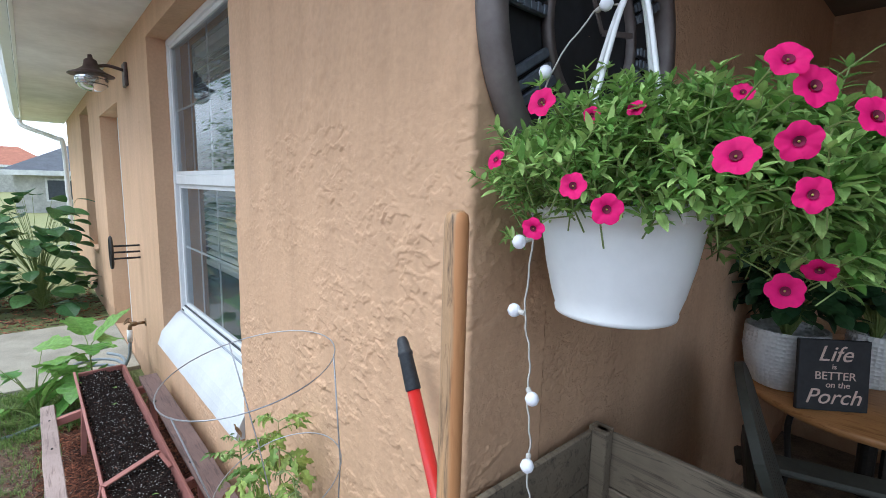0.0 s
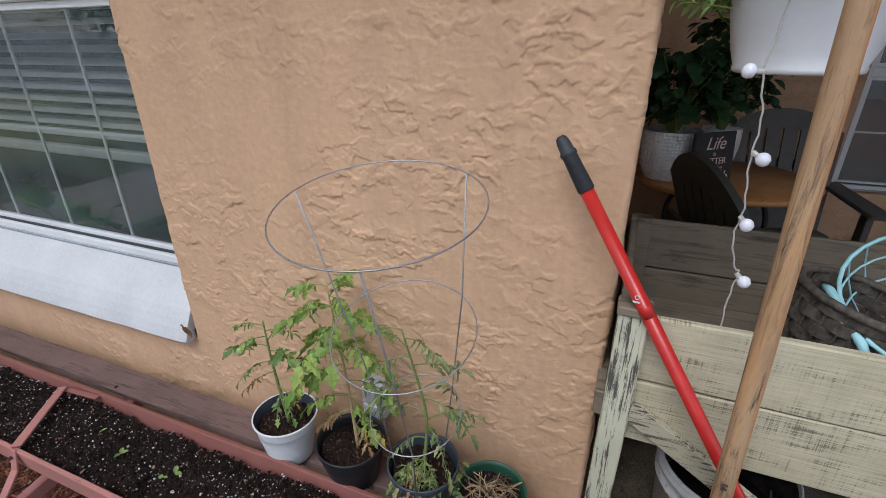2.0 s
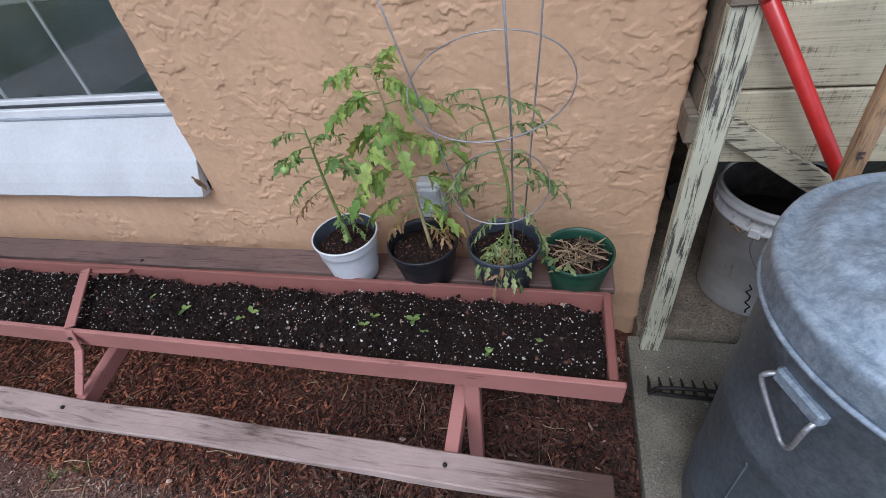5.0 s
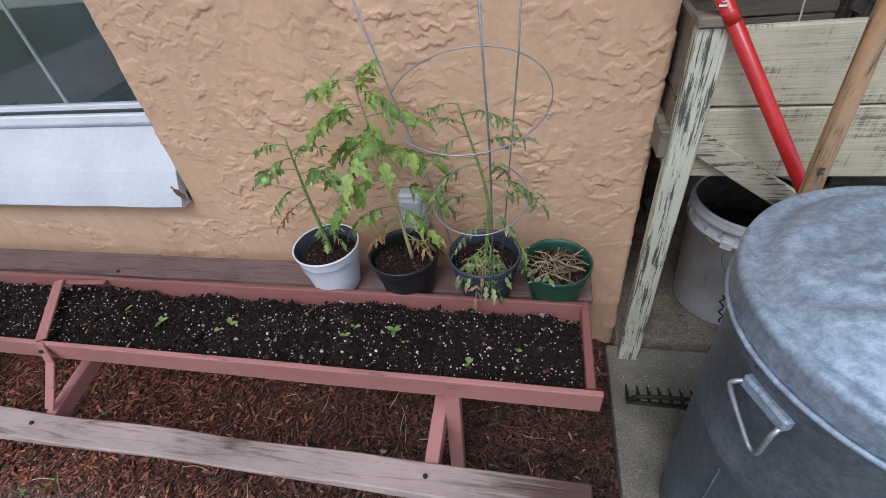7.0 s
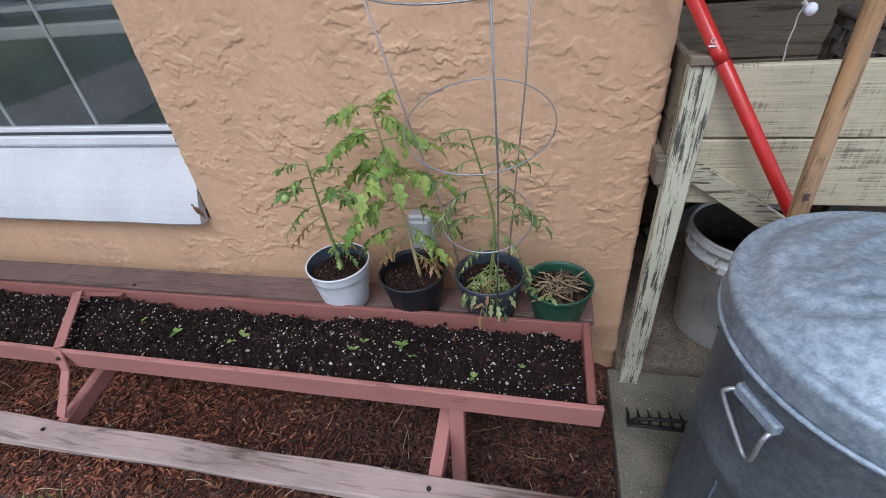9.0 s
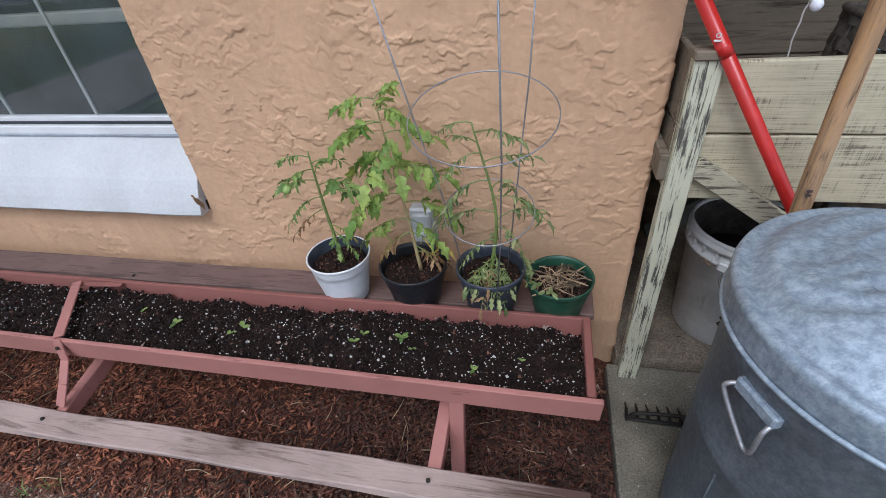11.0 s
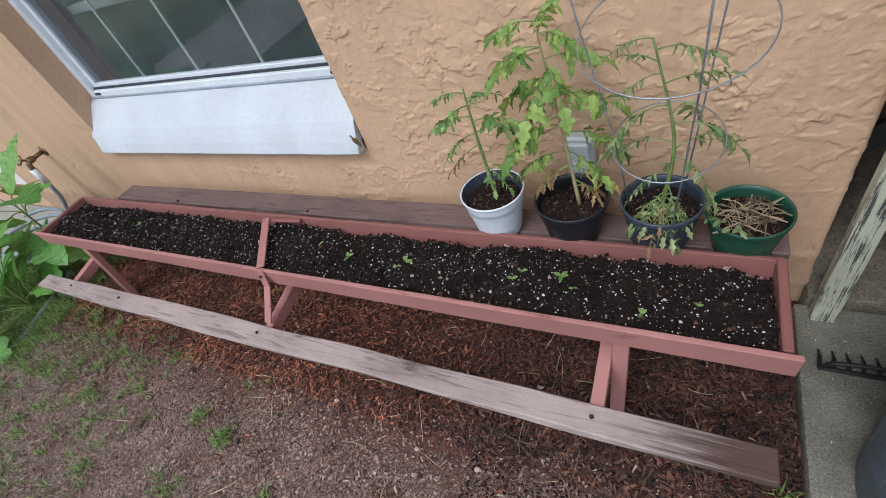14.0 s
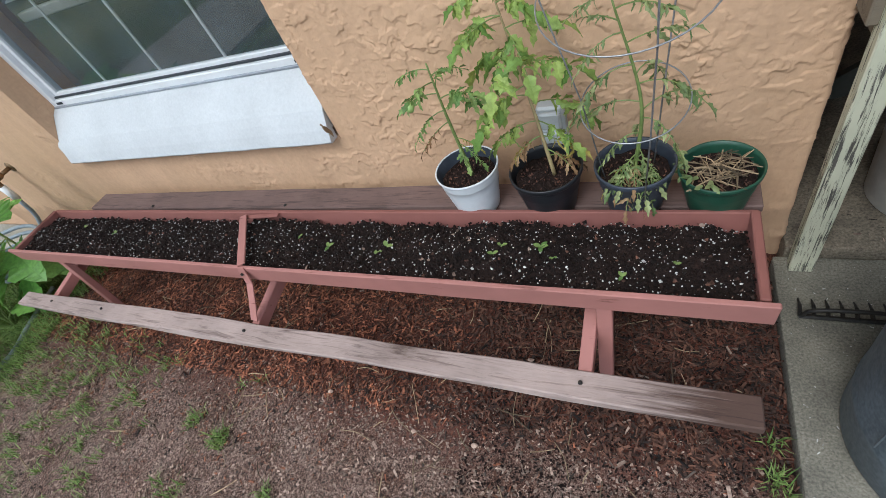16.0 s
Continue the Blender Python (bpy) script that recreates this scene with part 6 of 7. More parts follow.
    for x, y, z, size in spots:
        s = Vector((x, y, z))
        d = Vector((0.35, -0.9, 0.1)) + (s - (BK + Vector((0.05, 0, 0.2)))).normalized() * 0.6 + Vector((r.uniform(-0.8, 0.6), r.uniform(-0.2, 0.3), r.uniform(-0.5, 0.6)))
        petunia(s, d, size * r.uniform(0.72, 0.88), b, r)
        stems2 = tube_vf([core.lerp(s, 0.72), core.lerp(s, 0.9) + Vector((0, 0, 0.006)), s - d.normalized() * size * 0.2], 0.0011, 4)
        raw("flower_stalk", stems2, STEM, b)


hanging_basket()


def string_lights():
    b = thing("string_lights", (0.17, 0.0, 1.2), "string of small frosted globe lights hanging on a thin clear cord", "string lights")
    line = smooth_line([(0.235, 0.135, 2.44), (0.223, 0.12, 1.84), (0.158, 0.10, 1.768), (0.108, 0.06, 1.67), (0.130, 0.0, 1.52), (0.158, -0.03, 1.42), (0.150, -0.03, 1.31), (0.163, -0.03, 1.24), (0.163, -0.03, 1.17), (0.172, -0.03, 1.10), (0.168, -0.03, 1.05), (0.182, -0.03, 0.995), (0.190, -0.028, 0.985), (0.186, -0.026, 0.93), (0.188, -0.02, 0.80), (0.19, 0.02, 0.69)], 6)
    raw("cord", tube_vf([p + Vector((0.0012 * math.sin(k * 1.9), 0.0012 * math.cos(k * 1.9), 0)) for k, p in enumerate(line)], 0.0016, 5), CORD, b, smooth=True)
    for k, (q, d) in enumerate([((0.162, 0.10, 1.768), (0.8, -0.2, 0.2)), ((0.104, 0.06, 1.67), (0.3, -0.6, 0.2)), ((0.155, -0.03, 1.42), (-0.4, -0.8, -0.2)), ((0.150, -0.03, 1.306), (-0.95, -0.1, 0.05)), ((0.163, -0.03, 1.19), (0.5, -0.3, -0.3)), ((0.170, -0.03, 1.085), (0.3, -0.5, -0.3)), ((0.186, -0.03, 0.985), (0.5, -0.2, -0.45))]):
        q, d = Vector(q), Vector(d).normalized()
        sock = raw("socket", tube_vf([q, q + d * 0.010], 0.0042, 8), CORD, b)
        c = q + d * 0.019
        prof = [(0.0001, -0.0108), (0.0043, -0.0099), (0.0082, -0.0069), (0.0108, 0.0), (0.0082, 0.0069), (0.0043, 0.0099), (0.0001, 0.0108)]
        raw("globe", lathe_vf(prof, 16, c), BULB, sock, "frosted white globe", smooth=True)


string_lights()

TC = Vector((0.445, 1.765, 0.032))


def round_table():
    t = thing("round_table", tuple(TC), "round live-edge wooden side table on black metal legs", "table")
    n = 60
    rr = [0.42 + 0.012 * noise.noise(Vector((math.cos(6.283 * k / n) * 2, math.sin(6.283 * k / n) * 2, 1))) for k in range(n)]
    vs, fs = [], []
    for s, z in ((0.0, 0.700), (0.93, 0.666), (0.985, 0.672), (1.0, 0.690), (0.985, 0.700), (0.0, 0.703)):
        for k in range(n):
            a = 6.283185 * k / n
            vs.append((TC.x + rr[k] * s * math.cos(a), TC.y + rr[k] * s * math.sin(a), TC.z + (0.668 if s == 0 and z < 0.702 else z)))
    for i in range(5):
        for k in range(n):
            k2 = (k + 1) % n
            fs.append((i * n + k, i * n + k2, (i + 1) * n + k2, (i + 1) * n + k))
    raw("tabletop", (vs, fs), TABLEWOOD, t, "honey-coloured wood slice top", smooth=True)
    raw("column", lathe_vf([(0.03, 0.30), (0.03, 0.668)], 14, TC), IRON, t)
    for deg in (200, 320, 80):
        a = radians(deg)
        u = Vector((math.cos(a), math.sin(a), 0))
        raw("leg", tube_vf(smooth_line([TC + u * 0.02 + Vector((0, 0, 0.60)), TC + u * 0.16 + Vector((0, 0, 0.655)), TC + u * 0.25 + Vector((0, 0, 0.55)), TC + u * 0.24 + Vector((0, 0, 0.30)), TC + u * 0.30 + Vector((0, 0, 0.0))], 6), 0.012, 8), IRON, t, smooth=True)
    return TC.z + 0.703


TZ = round_table()


def ceramic_pot(c, r, h, label):
    p = thing("ceramic_pot", c, label, "plant pot", "pots on the round table")
    prof = [(0.001, 0.0), (r * 0.62, 0.0), (r * 0.70, 0.006), (r * 0.90, h * 0.3), (r, h * 0.62), (r * 0.985, h * 0.95), (r * 0.97, h), (r * 0.92, h), (r * 0.90, h * 0.8)]
    n, seg = 34, 72
    fine = []
    for i in range(n):
        t = i / (n - 1) * 5 + 1
        k = min(int(t), 5)
        f = t - k
        fine.append((prof[k][0] * (1 - f) + prof[k + 1][0] * f, prof[k][1] * (1 - f) + prof[k + 1][1] * f))
    vs, fs = lathe_vf(fine, seg, c)
    out = []
    for i, (x, y, z) in enumerate(vs):
        row, col = divmod(i, seg)
        d = Vector((x - c[0], y - c[1], 0)).normalized()
        dim = 0.0022 * math.cos(col * 2 * math.pi / 6 + (row // 3 % 2) * math.pi) * math.cos(row * 2 * math.pi / 6) if row > 3 else 0
        out.append((x + d.x * dim, y + d.y * dim, z))
    raw("body", (out, fs), CERAMIC, p, "white ceramic with hammered dimples", smooth=True)
    raw("inner_wall", lathe_vf([(r * 0.985, h * 0.95), (r * 0.96, h), (r * 0.91, h), (r * 0.88, h * 0.7), (0.001, h * 0.68)], 40, c), CERAMIC, p, smooth=True)
    return p


ceramic_pot((0.172, 1.625, TZ), 0.142, 0.235, "white hammered ceramic pot on the round table")
ceramic_pot((0.415, 1.90, TZ), 0.095, 0.215, "white ceramic pot beside the porch sign")


def dark_plant(c, spread, height, n, label, seed, flowers=0):
    p = thing("potted_plant", c, label, "plant")
    r = random.Random(seed)
    leaves, stems = [], []
    for k in range(n):
        a = r.random() * 6.283
        e = r.uniform(0.30, 1.0)
        q = spread * r.uniform(0.35, 1.0)
        tip = Vector(c) + Vector((q * math.cos(a), q * math.sin(a), height * e))
        if k % 6 == 0:
            stems.append(tube_vf(smooth_line([c, Vector(c).lerp(tip, 0.5) + Vector((0, 0, 0.06)), tip], 4), 0.003, 5))
        l = r.uniform(0.05, 0.085)
        leaves.append(move_vf(leaf_vf(l, l * 0.8, 0, 0.3, 0.15, 5), aim(tip, (math.cos(a) + r.uniform(-0.6, 0.6), math.sin(a) + r.uniform(-0.6, 0.6), r.uniform(-0.7, 0.3)), r.uniform(-0.6, 0.6))))
    raw("stalk", join_vf(stems), STEM, p, kind="stuff")
    raw("leaves", join_vf(leaves), LEAF_DARK, p, "dark rounded leaves", kind="stuff")
    for k in range(flowers):
        s = Vector(c) + Vector((r.uniform(-0.12, 0.2), -0.2 - r.random() * 0.08, r.uniform(0.05, 0.35)))
        petunia(s, (0.3, -1, 0.3), 0.065, p, r)


dark_plant((0.172, 1.64, TZ + 0.17), 0.20, 0.42, 330, "dark leafy plant growing in a ceramic pot", 31)
dark_plant((0.415, 1.90, TZ + 0.17), 0.21, 0.55, 330, "tall dark leafy plant in the smaller ceramic pot", 32)


def porch_sign():
    a, e = Vector((0.268, 1.400, TZ)), Vector((0.443, 1.553, TZ))
    x = (e - a).normalized()
    z = (Vector((0, 0, 1)) + Vector((-x.y, x.x, 0)) * 0.10).normalized()
    y = z.cross(x)
    m = Matrix((x, y, z)).transposed().to_4x4()
    m.translation = a
    w, h = (e - a).length, 0.252
    s = thing("porch_sign", tuple(a), "small black wooden sign with pale copper lettering", "sign")
    part("board", box_bm((0, 0, 0), (w, 0.018, h), 0.002, m), SIGNBLACK, s)
    for text, size, zz, shear, xx in (("Life", 0.078, 0.178, 0.3, 0.5), ("is", 0.026, 0.150, 0, 0.5), ("BETTER", 0.040, 0.112, 0, 0.52), ("on the", 0.030, 0.084, 0.1, 0.56), ("Porch", 0.076, 0.026, 0.3, 0.5)):
        cu = bpy.data.curves.new("lettering", "FONT")
        cu.body, cu.size, cu.shear, cu.align_x, cu.extrude = text, size, shear, "CENTER", 0.0008
        tmp = bpy.data.objects.new("lettering", cu)
        scene.collection.objects.link(tmp)
        bpy.context.view_layer.update()
        me = bpy.data.meshes.new_from_object(tmp.evaluated_get(bpy.context.evaluated_depsgraph_get()))
        bpy.data.objects.remove(tmp)
        me.transform(m @ Matrix.Translation((w * xx, -0.0012, zz)) @ Matrix.Rotation(radians(90), 4, "X"))
        me.materials.clear()
        me.materials.append(LETTER)
        attach(new("lettering", me), s)


porch_sign()


def garden_chair(loc, turn, material, label, slat=0.066, solid=False):
    """Adirondack chair, facing -y before it is turned."""
    c = thing("garden_chair", (0, 0, 0), label, "chair", "porch chairs")
    if solid:
        # one moulded, round-topped back with narrow grooves
        bm = bmesh.new()
        slots = (-0.165, -0.085, 0.0, 0.085, 0.165)
        xs = sorted([-0.29 + 0.58 * k / 24 for k in range(25)] + [s + e for s in slots for e in (-0.0065, 0.0065)])
        rows = []
        for u in (0.0, 0.22, 0.84, 1.0):
            row = []
            for x in xs:
                z = 0.30 + (0.67 - 0.40 * abs(x / 0.5) ** 2.2) * u
                row.append(bm.verts.new((x * (0.86 + 0.14 * u), 0.10 + 0.36 * (z - 0.30), z)))
            rows.append(row)
        faces = []
        for j in range(3):
            for k in range(len(xs) - 1):
                if j == 1 and any(abs((xs[k] + xs[k + 1]) / 2 - s) < 0.0065 for s in slots):
                    continue
                faces.append(bm.faces.new((rows[j][k], rows[j][k + 1], rows[j + 1][k + 1], rows[j + 1][k])))
        geo = bmesh.ops.extrude_face_region(bm, geom=faces)
        for v in geo["geom"]:
            if isinstance(v, bmesh.types.BMVert):
                v.co += Vector((0, 0.022, -0.006))
        bmesh.ops.recalc_face_normals(bm, faces=bm.faces)
        part("backrest", bm, material, c)
    for k in range(0 if solid else 7):
        x = -0.24 + 0.08 * k
        top = 0.97 - 0.9 * (x / 0.5) ** 2 * 0.28
        part("back_slat", board_bm((x * 0.8, 0.12, 0.30), (x, 0.36, top), slat, 0.016, up=(0, -0.9, 0.3), bevel=0.004), material, c)
    for k in range(5):
        y = -0.30 + 0.09 * k
        part("seat_slat", board_bm((-0.26, y, 0.37 - 0.03 * k), (0.26, y, 0.37 - 0.03 * k), 0.08, 0.018, bevel=0.004), material, c)
    part("back_rail", board_bm((-0.27, 0.30, 0.66), (0.27, 0.30, 0.66), 0.02, 0.06, bevel=0.004), material, c)
    for s in (-1, 1):
        part("arm", board_bm((s * 0.32, -0.36, 0.57), (s * 0.30, 0.32, 0.56), 0.11, 0.022, bevel=0.008), material, c)
        part("front_leg", board_bm((s * 0.29, -0.28, 0.0), (s * 0.29, -0.28, 0.56), 0.08, 0.03, up=(1, 0, 0), bevel=0.004), material, c)
        part("back_leg", board_bm((s * 0.27, -0.30, 0.36), (s * 0.27, 0.48, 0.02), 0.028, 0.09, bevel=0.004), material, c)
    c.matrix_basis = pose(*loc, 0, 0, turn)
    return c


garden_chair((0.545, 0.99, 0.032), 107, CHAIR_DARK, "dark olive plastic garden chair by the porch wall", 0.079, True)
garden_chair((0.80, 2.08, 0.032), 0, CHAIR, "taupe plastic garden chair with a slotted back", 0.066, True)


def wall_clock():
    c = Vector((0.004, 0.335, 1.815))
    k0 = thing("wall_clock", tuple(c), "large round metal wall clock with corrugated numerals", "clock")
    m = Matrix.Translation(c) @ Matrix.Rotation(radians(90), 4, "Y")
    raw("outer_ring", move_vf(lathe_vf([(0.305, 0.0), (0.345, 0.0), (0.350, 0.012), (0.346, 0.040), (0.315, 0.046), (0.303, 0.036), (0.305, 0.0)], 72), m), CLOCKRING, k0, smooth=True)
    raw("inner_ring", move_vf(lathe_vf([(0.155, 0.004), (0.172, 0.004), (0.172, 0.022), (0.155, 0.022), (0.155, 0.004)], 48), m), CLOCKRING, k0, smooth=True)
    raw("backing", move_vf(lathe_vf([(0.001, 0.002), (0.31, 0.002), (0.31, 0.0005)], 48), m), SIGNBLACK, k0)
    for h in range(12):
        q = m @ Matrix.Rotation(radians(30 * h), 4, "Z")
        for j in range(2 + h % 3):
            part("numeral_bar", box_bm((0.178, -0.034 + 0.026 * j, 0.010), (0.300, -0.016 + 0.026 * j, 0.024), 0.003, q), CLOCKNUM, k0)
            for s in range(6):
                part("ridge", box_bm((0.184 + 0.019 * s, -0.034 + 0.026 * j, 0.0245), (0.194 + 0.019 * s, -0.016 + 0.026 * j, 0.028), 0.001, q), CLOCKNUM, k0) if h in (3, 4, 5, 8, 9) else None
    for ang, l in ((100, 0.13), (215, 0.09)):
        part("clock_hand", box_bm((0, -0.006, 0.03), (l, 0.006, 0.034), 0.001, m @ Matrix.Rotation(radians(ang), 4, "Z")), CLOCKRING, k0)


wall_clock()

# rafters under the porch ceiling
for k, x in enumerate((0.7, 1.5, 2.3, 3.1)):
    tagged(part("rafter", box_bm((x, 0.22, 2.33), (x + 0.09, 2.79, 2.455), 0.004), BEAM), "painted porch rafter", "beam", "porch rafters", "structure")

# ---- along the house wall ----
def barn_lamp():
    x, z = -3.42, 2.215
    l = thing("wall_lamp", (x, 0, z), "bronze barn-style wall lamp with clear glass bowl", "wall lamp")
    part("wall_plate", box_bm((x - 0.055, -0.022, z - 0.08), (x + 0.055, 0.0, z + 0.08), 0.006), BRONZE, l)
    raw("arm", tube_vf(smooth_line([(x, -0.02, z + 0.03), (x, -0.10, z + 0.045), (x, -0.17, z + 0.03)], 5), 0.011, 8), BRONZE, l, smooth=True)
    c = (x, -0.20, z)
    raw("shade", lathe_vf([(0.012, 0.10), (0.016, 0.075), (0.035, 0.065), (0.045, 0.02), (0.085, -0.010), (0.130, -0.030), (0.132, -0.036), (0.08, -0.02), (0.03, 0.0)], 36, c), BRONZE, l, smooth=True)
    raw("glass_bowl", lathe_vf([(0.088, -0.03), (0.094, -0.07), (0.075, -0.115), (0.04, -0.135), (0.001, -0.14)], 32, c), CLEAR, l, "clear ribbed glass bowl", smooth=True)
    for zz in (-0.06, -0.095):
        raw("glass_rib", tube_vf(ring_pts((x, -0.20, z + zz), 0.094 if zz > -0.08 else 0.088, 28), 0.003, 5, False), CLEAR, l, smooth=True)


barn_lamp()


def hose_holder():
    x, z = -3.375, 0.975
    l = thing("hose_holder", (x, 0, z), "black iron hose holder mounted on the wall", "hose holder")
    raw("wall_plate", move_vf(lathe_vf([(0.001, -0.012), (0.055, -0.012), (0.06, -0.004), (0.06, 0.0)], 20), Matrix.Translation((x, 0, z)) @ Matrix.Rotation(radians(-90), 4, "X") @ Matrix.Diagonal((0.8, 1.7, -1, 1))), IRON, l)
    for dz in (-0.045, 0.0, 0.045):
        raw("arm", tube_vf([(x, 0, z + dz), (x - 0.02, -0.17, z + dz)], 0.007, 7), IRON, l)
    q = (x - 0.025, -0.17, z)
    raw("scroll_plate", tube_vf([Vector(q) + Vector((0.055 * math.cos(a), 0, 0.11 * math.sin(a))) for a in [6.283 * k / 24 for k in range(25)]], 0.010, 7, False), IRON, l, smooth=True)
    for s in (-1, 1):
        raw("scroll", tube_vf([Vector(q) + Vector((0.018 * math.cos(a), 0, s * 0.045 + 0.03 * math.sin(a))) for a in [6.283 * k / 14 for k in range(15)]], 0.006, 6, False), IRON, l)


hose_holder()
GX, GZ = -3.34, 0.45
tap = thing("garden_tap", (GX, 0, GZ), "weathered brass garden tap on the stucco wall", "tap")
raw("flange", move_vf(lathe_vf([(0.001, 0.008), (0.026, 0.006), (0.030, 0.0)], 18), Matrix.Translation((GX, 0.0, GZ)) @ Matrix.Rotation(radians(90), 4, "X")), BRASS, tap, smooth=True)
raw("pipe", tube_vf([(GX, 0.0, GZ), (GX, -0.075, GZ)], 0.011, 10), BRASS, tap, smooth=True)
raw("body", tube_vf([(GX, -0.055, GZ), (GX, -0.066, GZ), (GX, -0.085, GZ), (GX, -0.096, GZ)], [0.012, 0.018, 0.018, 0.010], 12), BRASS, tap, smooth=True)
raw("spout", tube_vf(smooth_line([(GX, -0.075, GZ), (GX, -0.098, GZ - 0.012), (GX, -0.104, GZ - 0.046)], 5), [0.013] * 11, 10), BRASS, tap, smooth=True)
raw("wheel", tube_vf(ring_pts((GX, -0.118, GZ + 0.028), 0.024, 18, Matrix.Rotation(radians(50), 3, "X")), 0.0048, 6, False), BRASS, tap, smooth=True)
raw("spindle", tube_vf([(GX, -0.080, GZ), (GX, -0.118, GZ + 0.028)], 0.006, 8), BRASS, tap)
raw("coupling", tube_vf([(GX, -0.104, GZ - 0.040), (GX, -0.105, GZ - 0.13)], [0.018, 0.017], 14), VINYL, tap, "white plastic hose coupling", smooth=True)
hz = thing("garden_hose", (-3.2, -0.3, 0.0), "grey-blue garden hose coiled on the ground by the tap", "hose")
hl = [(GX, -0.105, GZ - 0.125), (GX - 0.005, -0.12, 0.20), (GX - 0.03, -0.20, 0.06)]
for k in range(40):
    a = k * 0.55
    hl.append((GX - 0.20 + (0.17 + 0.002 * k) * math.cos(a), -0.30 + (0.14 + 0.001 * k) * math.sin(a), 0.0 + 0.0035 * k))
raw("tube", tube_vf(smooth_line(hl, 3), 0.011, 8), HOSE, hz, smooth=True)
raw("free_end", tube_vf(smooth_line([(-3.1, -0.42, 0.0), (-3.05, -0.62, -0.015), (-2.98, -0.80, -0.018), (-3.05, -1.0, -0.018)], 6), 0.011, 8), HOSE, hz, smooth=True)


def broad_plant(c, n, leaf, height, spread, label, seed, material, lobes=2.5, name="garden_plant", rise=(0.0, 1.0)):
    p = thing(name, c, label, "plant")
    r = random.Random(seed)
    leaves, stems = [], []
    for k in range(n):
        a = r.random() * 6.283
        e = r.uniform(*rise)
        q = spread * (0.35 + 0.65 * r.random()) * (1.0 - 0.35 * e)
        tip = Vector(c) + Vector((q * math.cos(a), q * math.sin(a), 0.06 + height * e))
        root = Vector(c) + Vector((q * 0.25 * math.cos(a), q * 0.25 * math.sin(a), 0.02 + height * e * 0.55))
        stems.append(tube_vf(smooth_line([Vector(c) + Vector((0, 0, -0.02)), root, tip], 4), [0.006 * (1 - 0.7 * i / 8) for i in range(9)], 6))
        l = leaf * r.uniform(0.6, 1.15)
        leaves.append(move_vf(leaf_vf(l, l * 0.85, lobes, r.uniform(0.15, 0.5), 0.15, 10, 0.42), aim(tip, (math.cos(a) + r.uniform(-0.5, 0.5), math.sin(a) + r.uniform(-0.5, 0.5), r.uniform(-0.3, 0.35)), r.uniform(-0.4, 0.4))))
    raw("stalk", join_vf(stems), STEM, p, kind="stuff")
    raw("leaves", join_vf(leaves), material, p, kind="stuff")




def okra_plant(node_at, label):
    """One upright stalk with large leaves on long petioles, most of them near its top."""
    n = Vector(node_at)
    p = thing("garden_plant", (n.x - 0.03, n.y + 0.01, -0.03), label, "plant")
    foot = Vector((n.x - 0.03, n.y + 0.01, -0.035))
    line = smooth_line([foot, foot.lerp(n, 0.5) + Vector((0.012, 0, 0)), n], 8)
    raw("stalk", tube_vf(line, [0.008 - 0.004 * k / (len(line) - 1) for k in range(len(line))], 8), STEM, p, smooth=True)
    r = random.Random(41)
    petioles, leaves = [], []
    specs = [(1.0, 80, 1.9, 0.05, 0.20, 0.45), (1.0, 0, 0.55, 0.07, 0.17, 0.85), (1.0, 185, 0.75, 0.09, 0.19, 0.85), (0.97, 230, 0.45, 0.10, 0.17, 0.8), (0.95, 300, 0.1, 0.08, 0.16, 0.8), (0.93, 150, 0.5, 0.10, 0.17, 0.8),
             (0.85, 330, -0.25, 0.10, 0.18, 0.85), (0.82, 280, -0.35, 0.11, 0.17, 0.85), (0.80, 210, 0.1, 0.12, 0.18, 0.85), (0.72, 350, -0.4, 0.09, 0.15, 0.8), (0.70, 250, -0.2, 0.13, 0.19, 0.85), (0.66, 190, -0.1, 0.14, 0.19, 0.85),
             (0.60, 310, -0.5, 0.10, 0.15, 0.8), (0.58, 225, -0.3, 0.14, 0.18, 0.85), (0.5, 170, 0.0, 0.12, 0.16, 0.8), (0.45, 270, -0.4, 0.10, 0.14, 0.8), (0.9, 40, 1.0, 0.06, 0.11, 0.6)]
    for share, deg, up, stalk, size, width in specs:
        q = line[min(len(line) - 1, int(share * (len(line) - 1)))]
        a, size = radians(deg + r.uniform(-8, 8)), size * 1.35
        d = Vector((math.cos(a), math.sin(a), up)).normalized()
        tip = q + d * stalk * 1.2 + Vector((0, 0, 0.15 * stalk))
        petioles.append(tube_vf(smooth_line([q, q.lerp(tip, 0.5) + Vector((0, 0, 0.01)), tip], 4), 0.0028, 6))
        leaves.append(move_vf(leaf_vf(size, size * width, 2.5, r.uniform(0.15, 0.55), 0.2, 12, 0.38), aim(tip, d + Vector((0, 0, r.uniform(-0.3, 0.1))), r.uniform(-0.5, 0.5))))
    raw("petioles", join_vf(petioles), STEM, p)
    raw("leaves", join_vf(leaves), LEAF_BIG, p, kind="stuff")


okra_plant((-3.05, -0.36, 0.40), "bright green okra-like plant with large lobed leaves beside the trough")
broad_plant((-3.18, -0.64, -0.03), 20, 0.17, 0.36, 0.30, "low green plant with lobed leaves beside the trough", 42, LEAF_BIG)
broad_plant((-6.45, -0.55, -0.03), 130, 0.24, 1.30, 0.62, "large dark green leafy shrub beyond the side path", 43, LEAF_BUSH, 0, "shrub")
broad_plant((-6.9, -1.25, -0.03), 90, 0.22, 1.15, 0.55, "dark green leafy shrub in the mulch bed", 44, LEAF_BUSH, 0, "shrub")

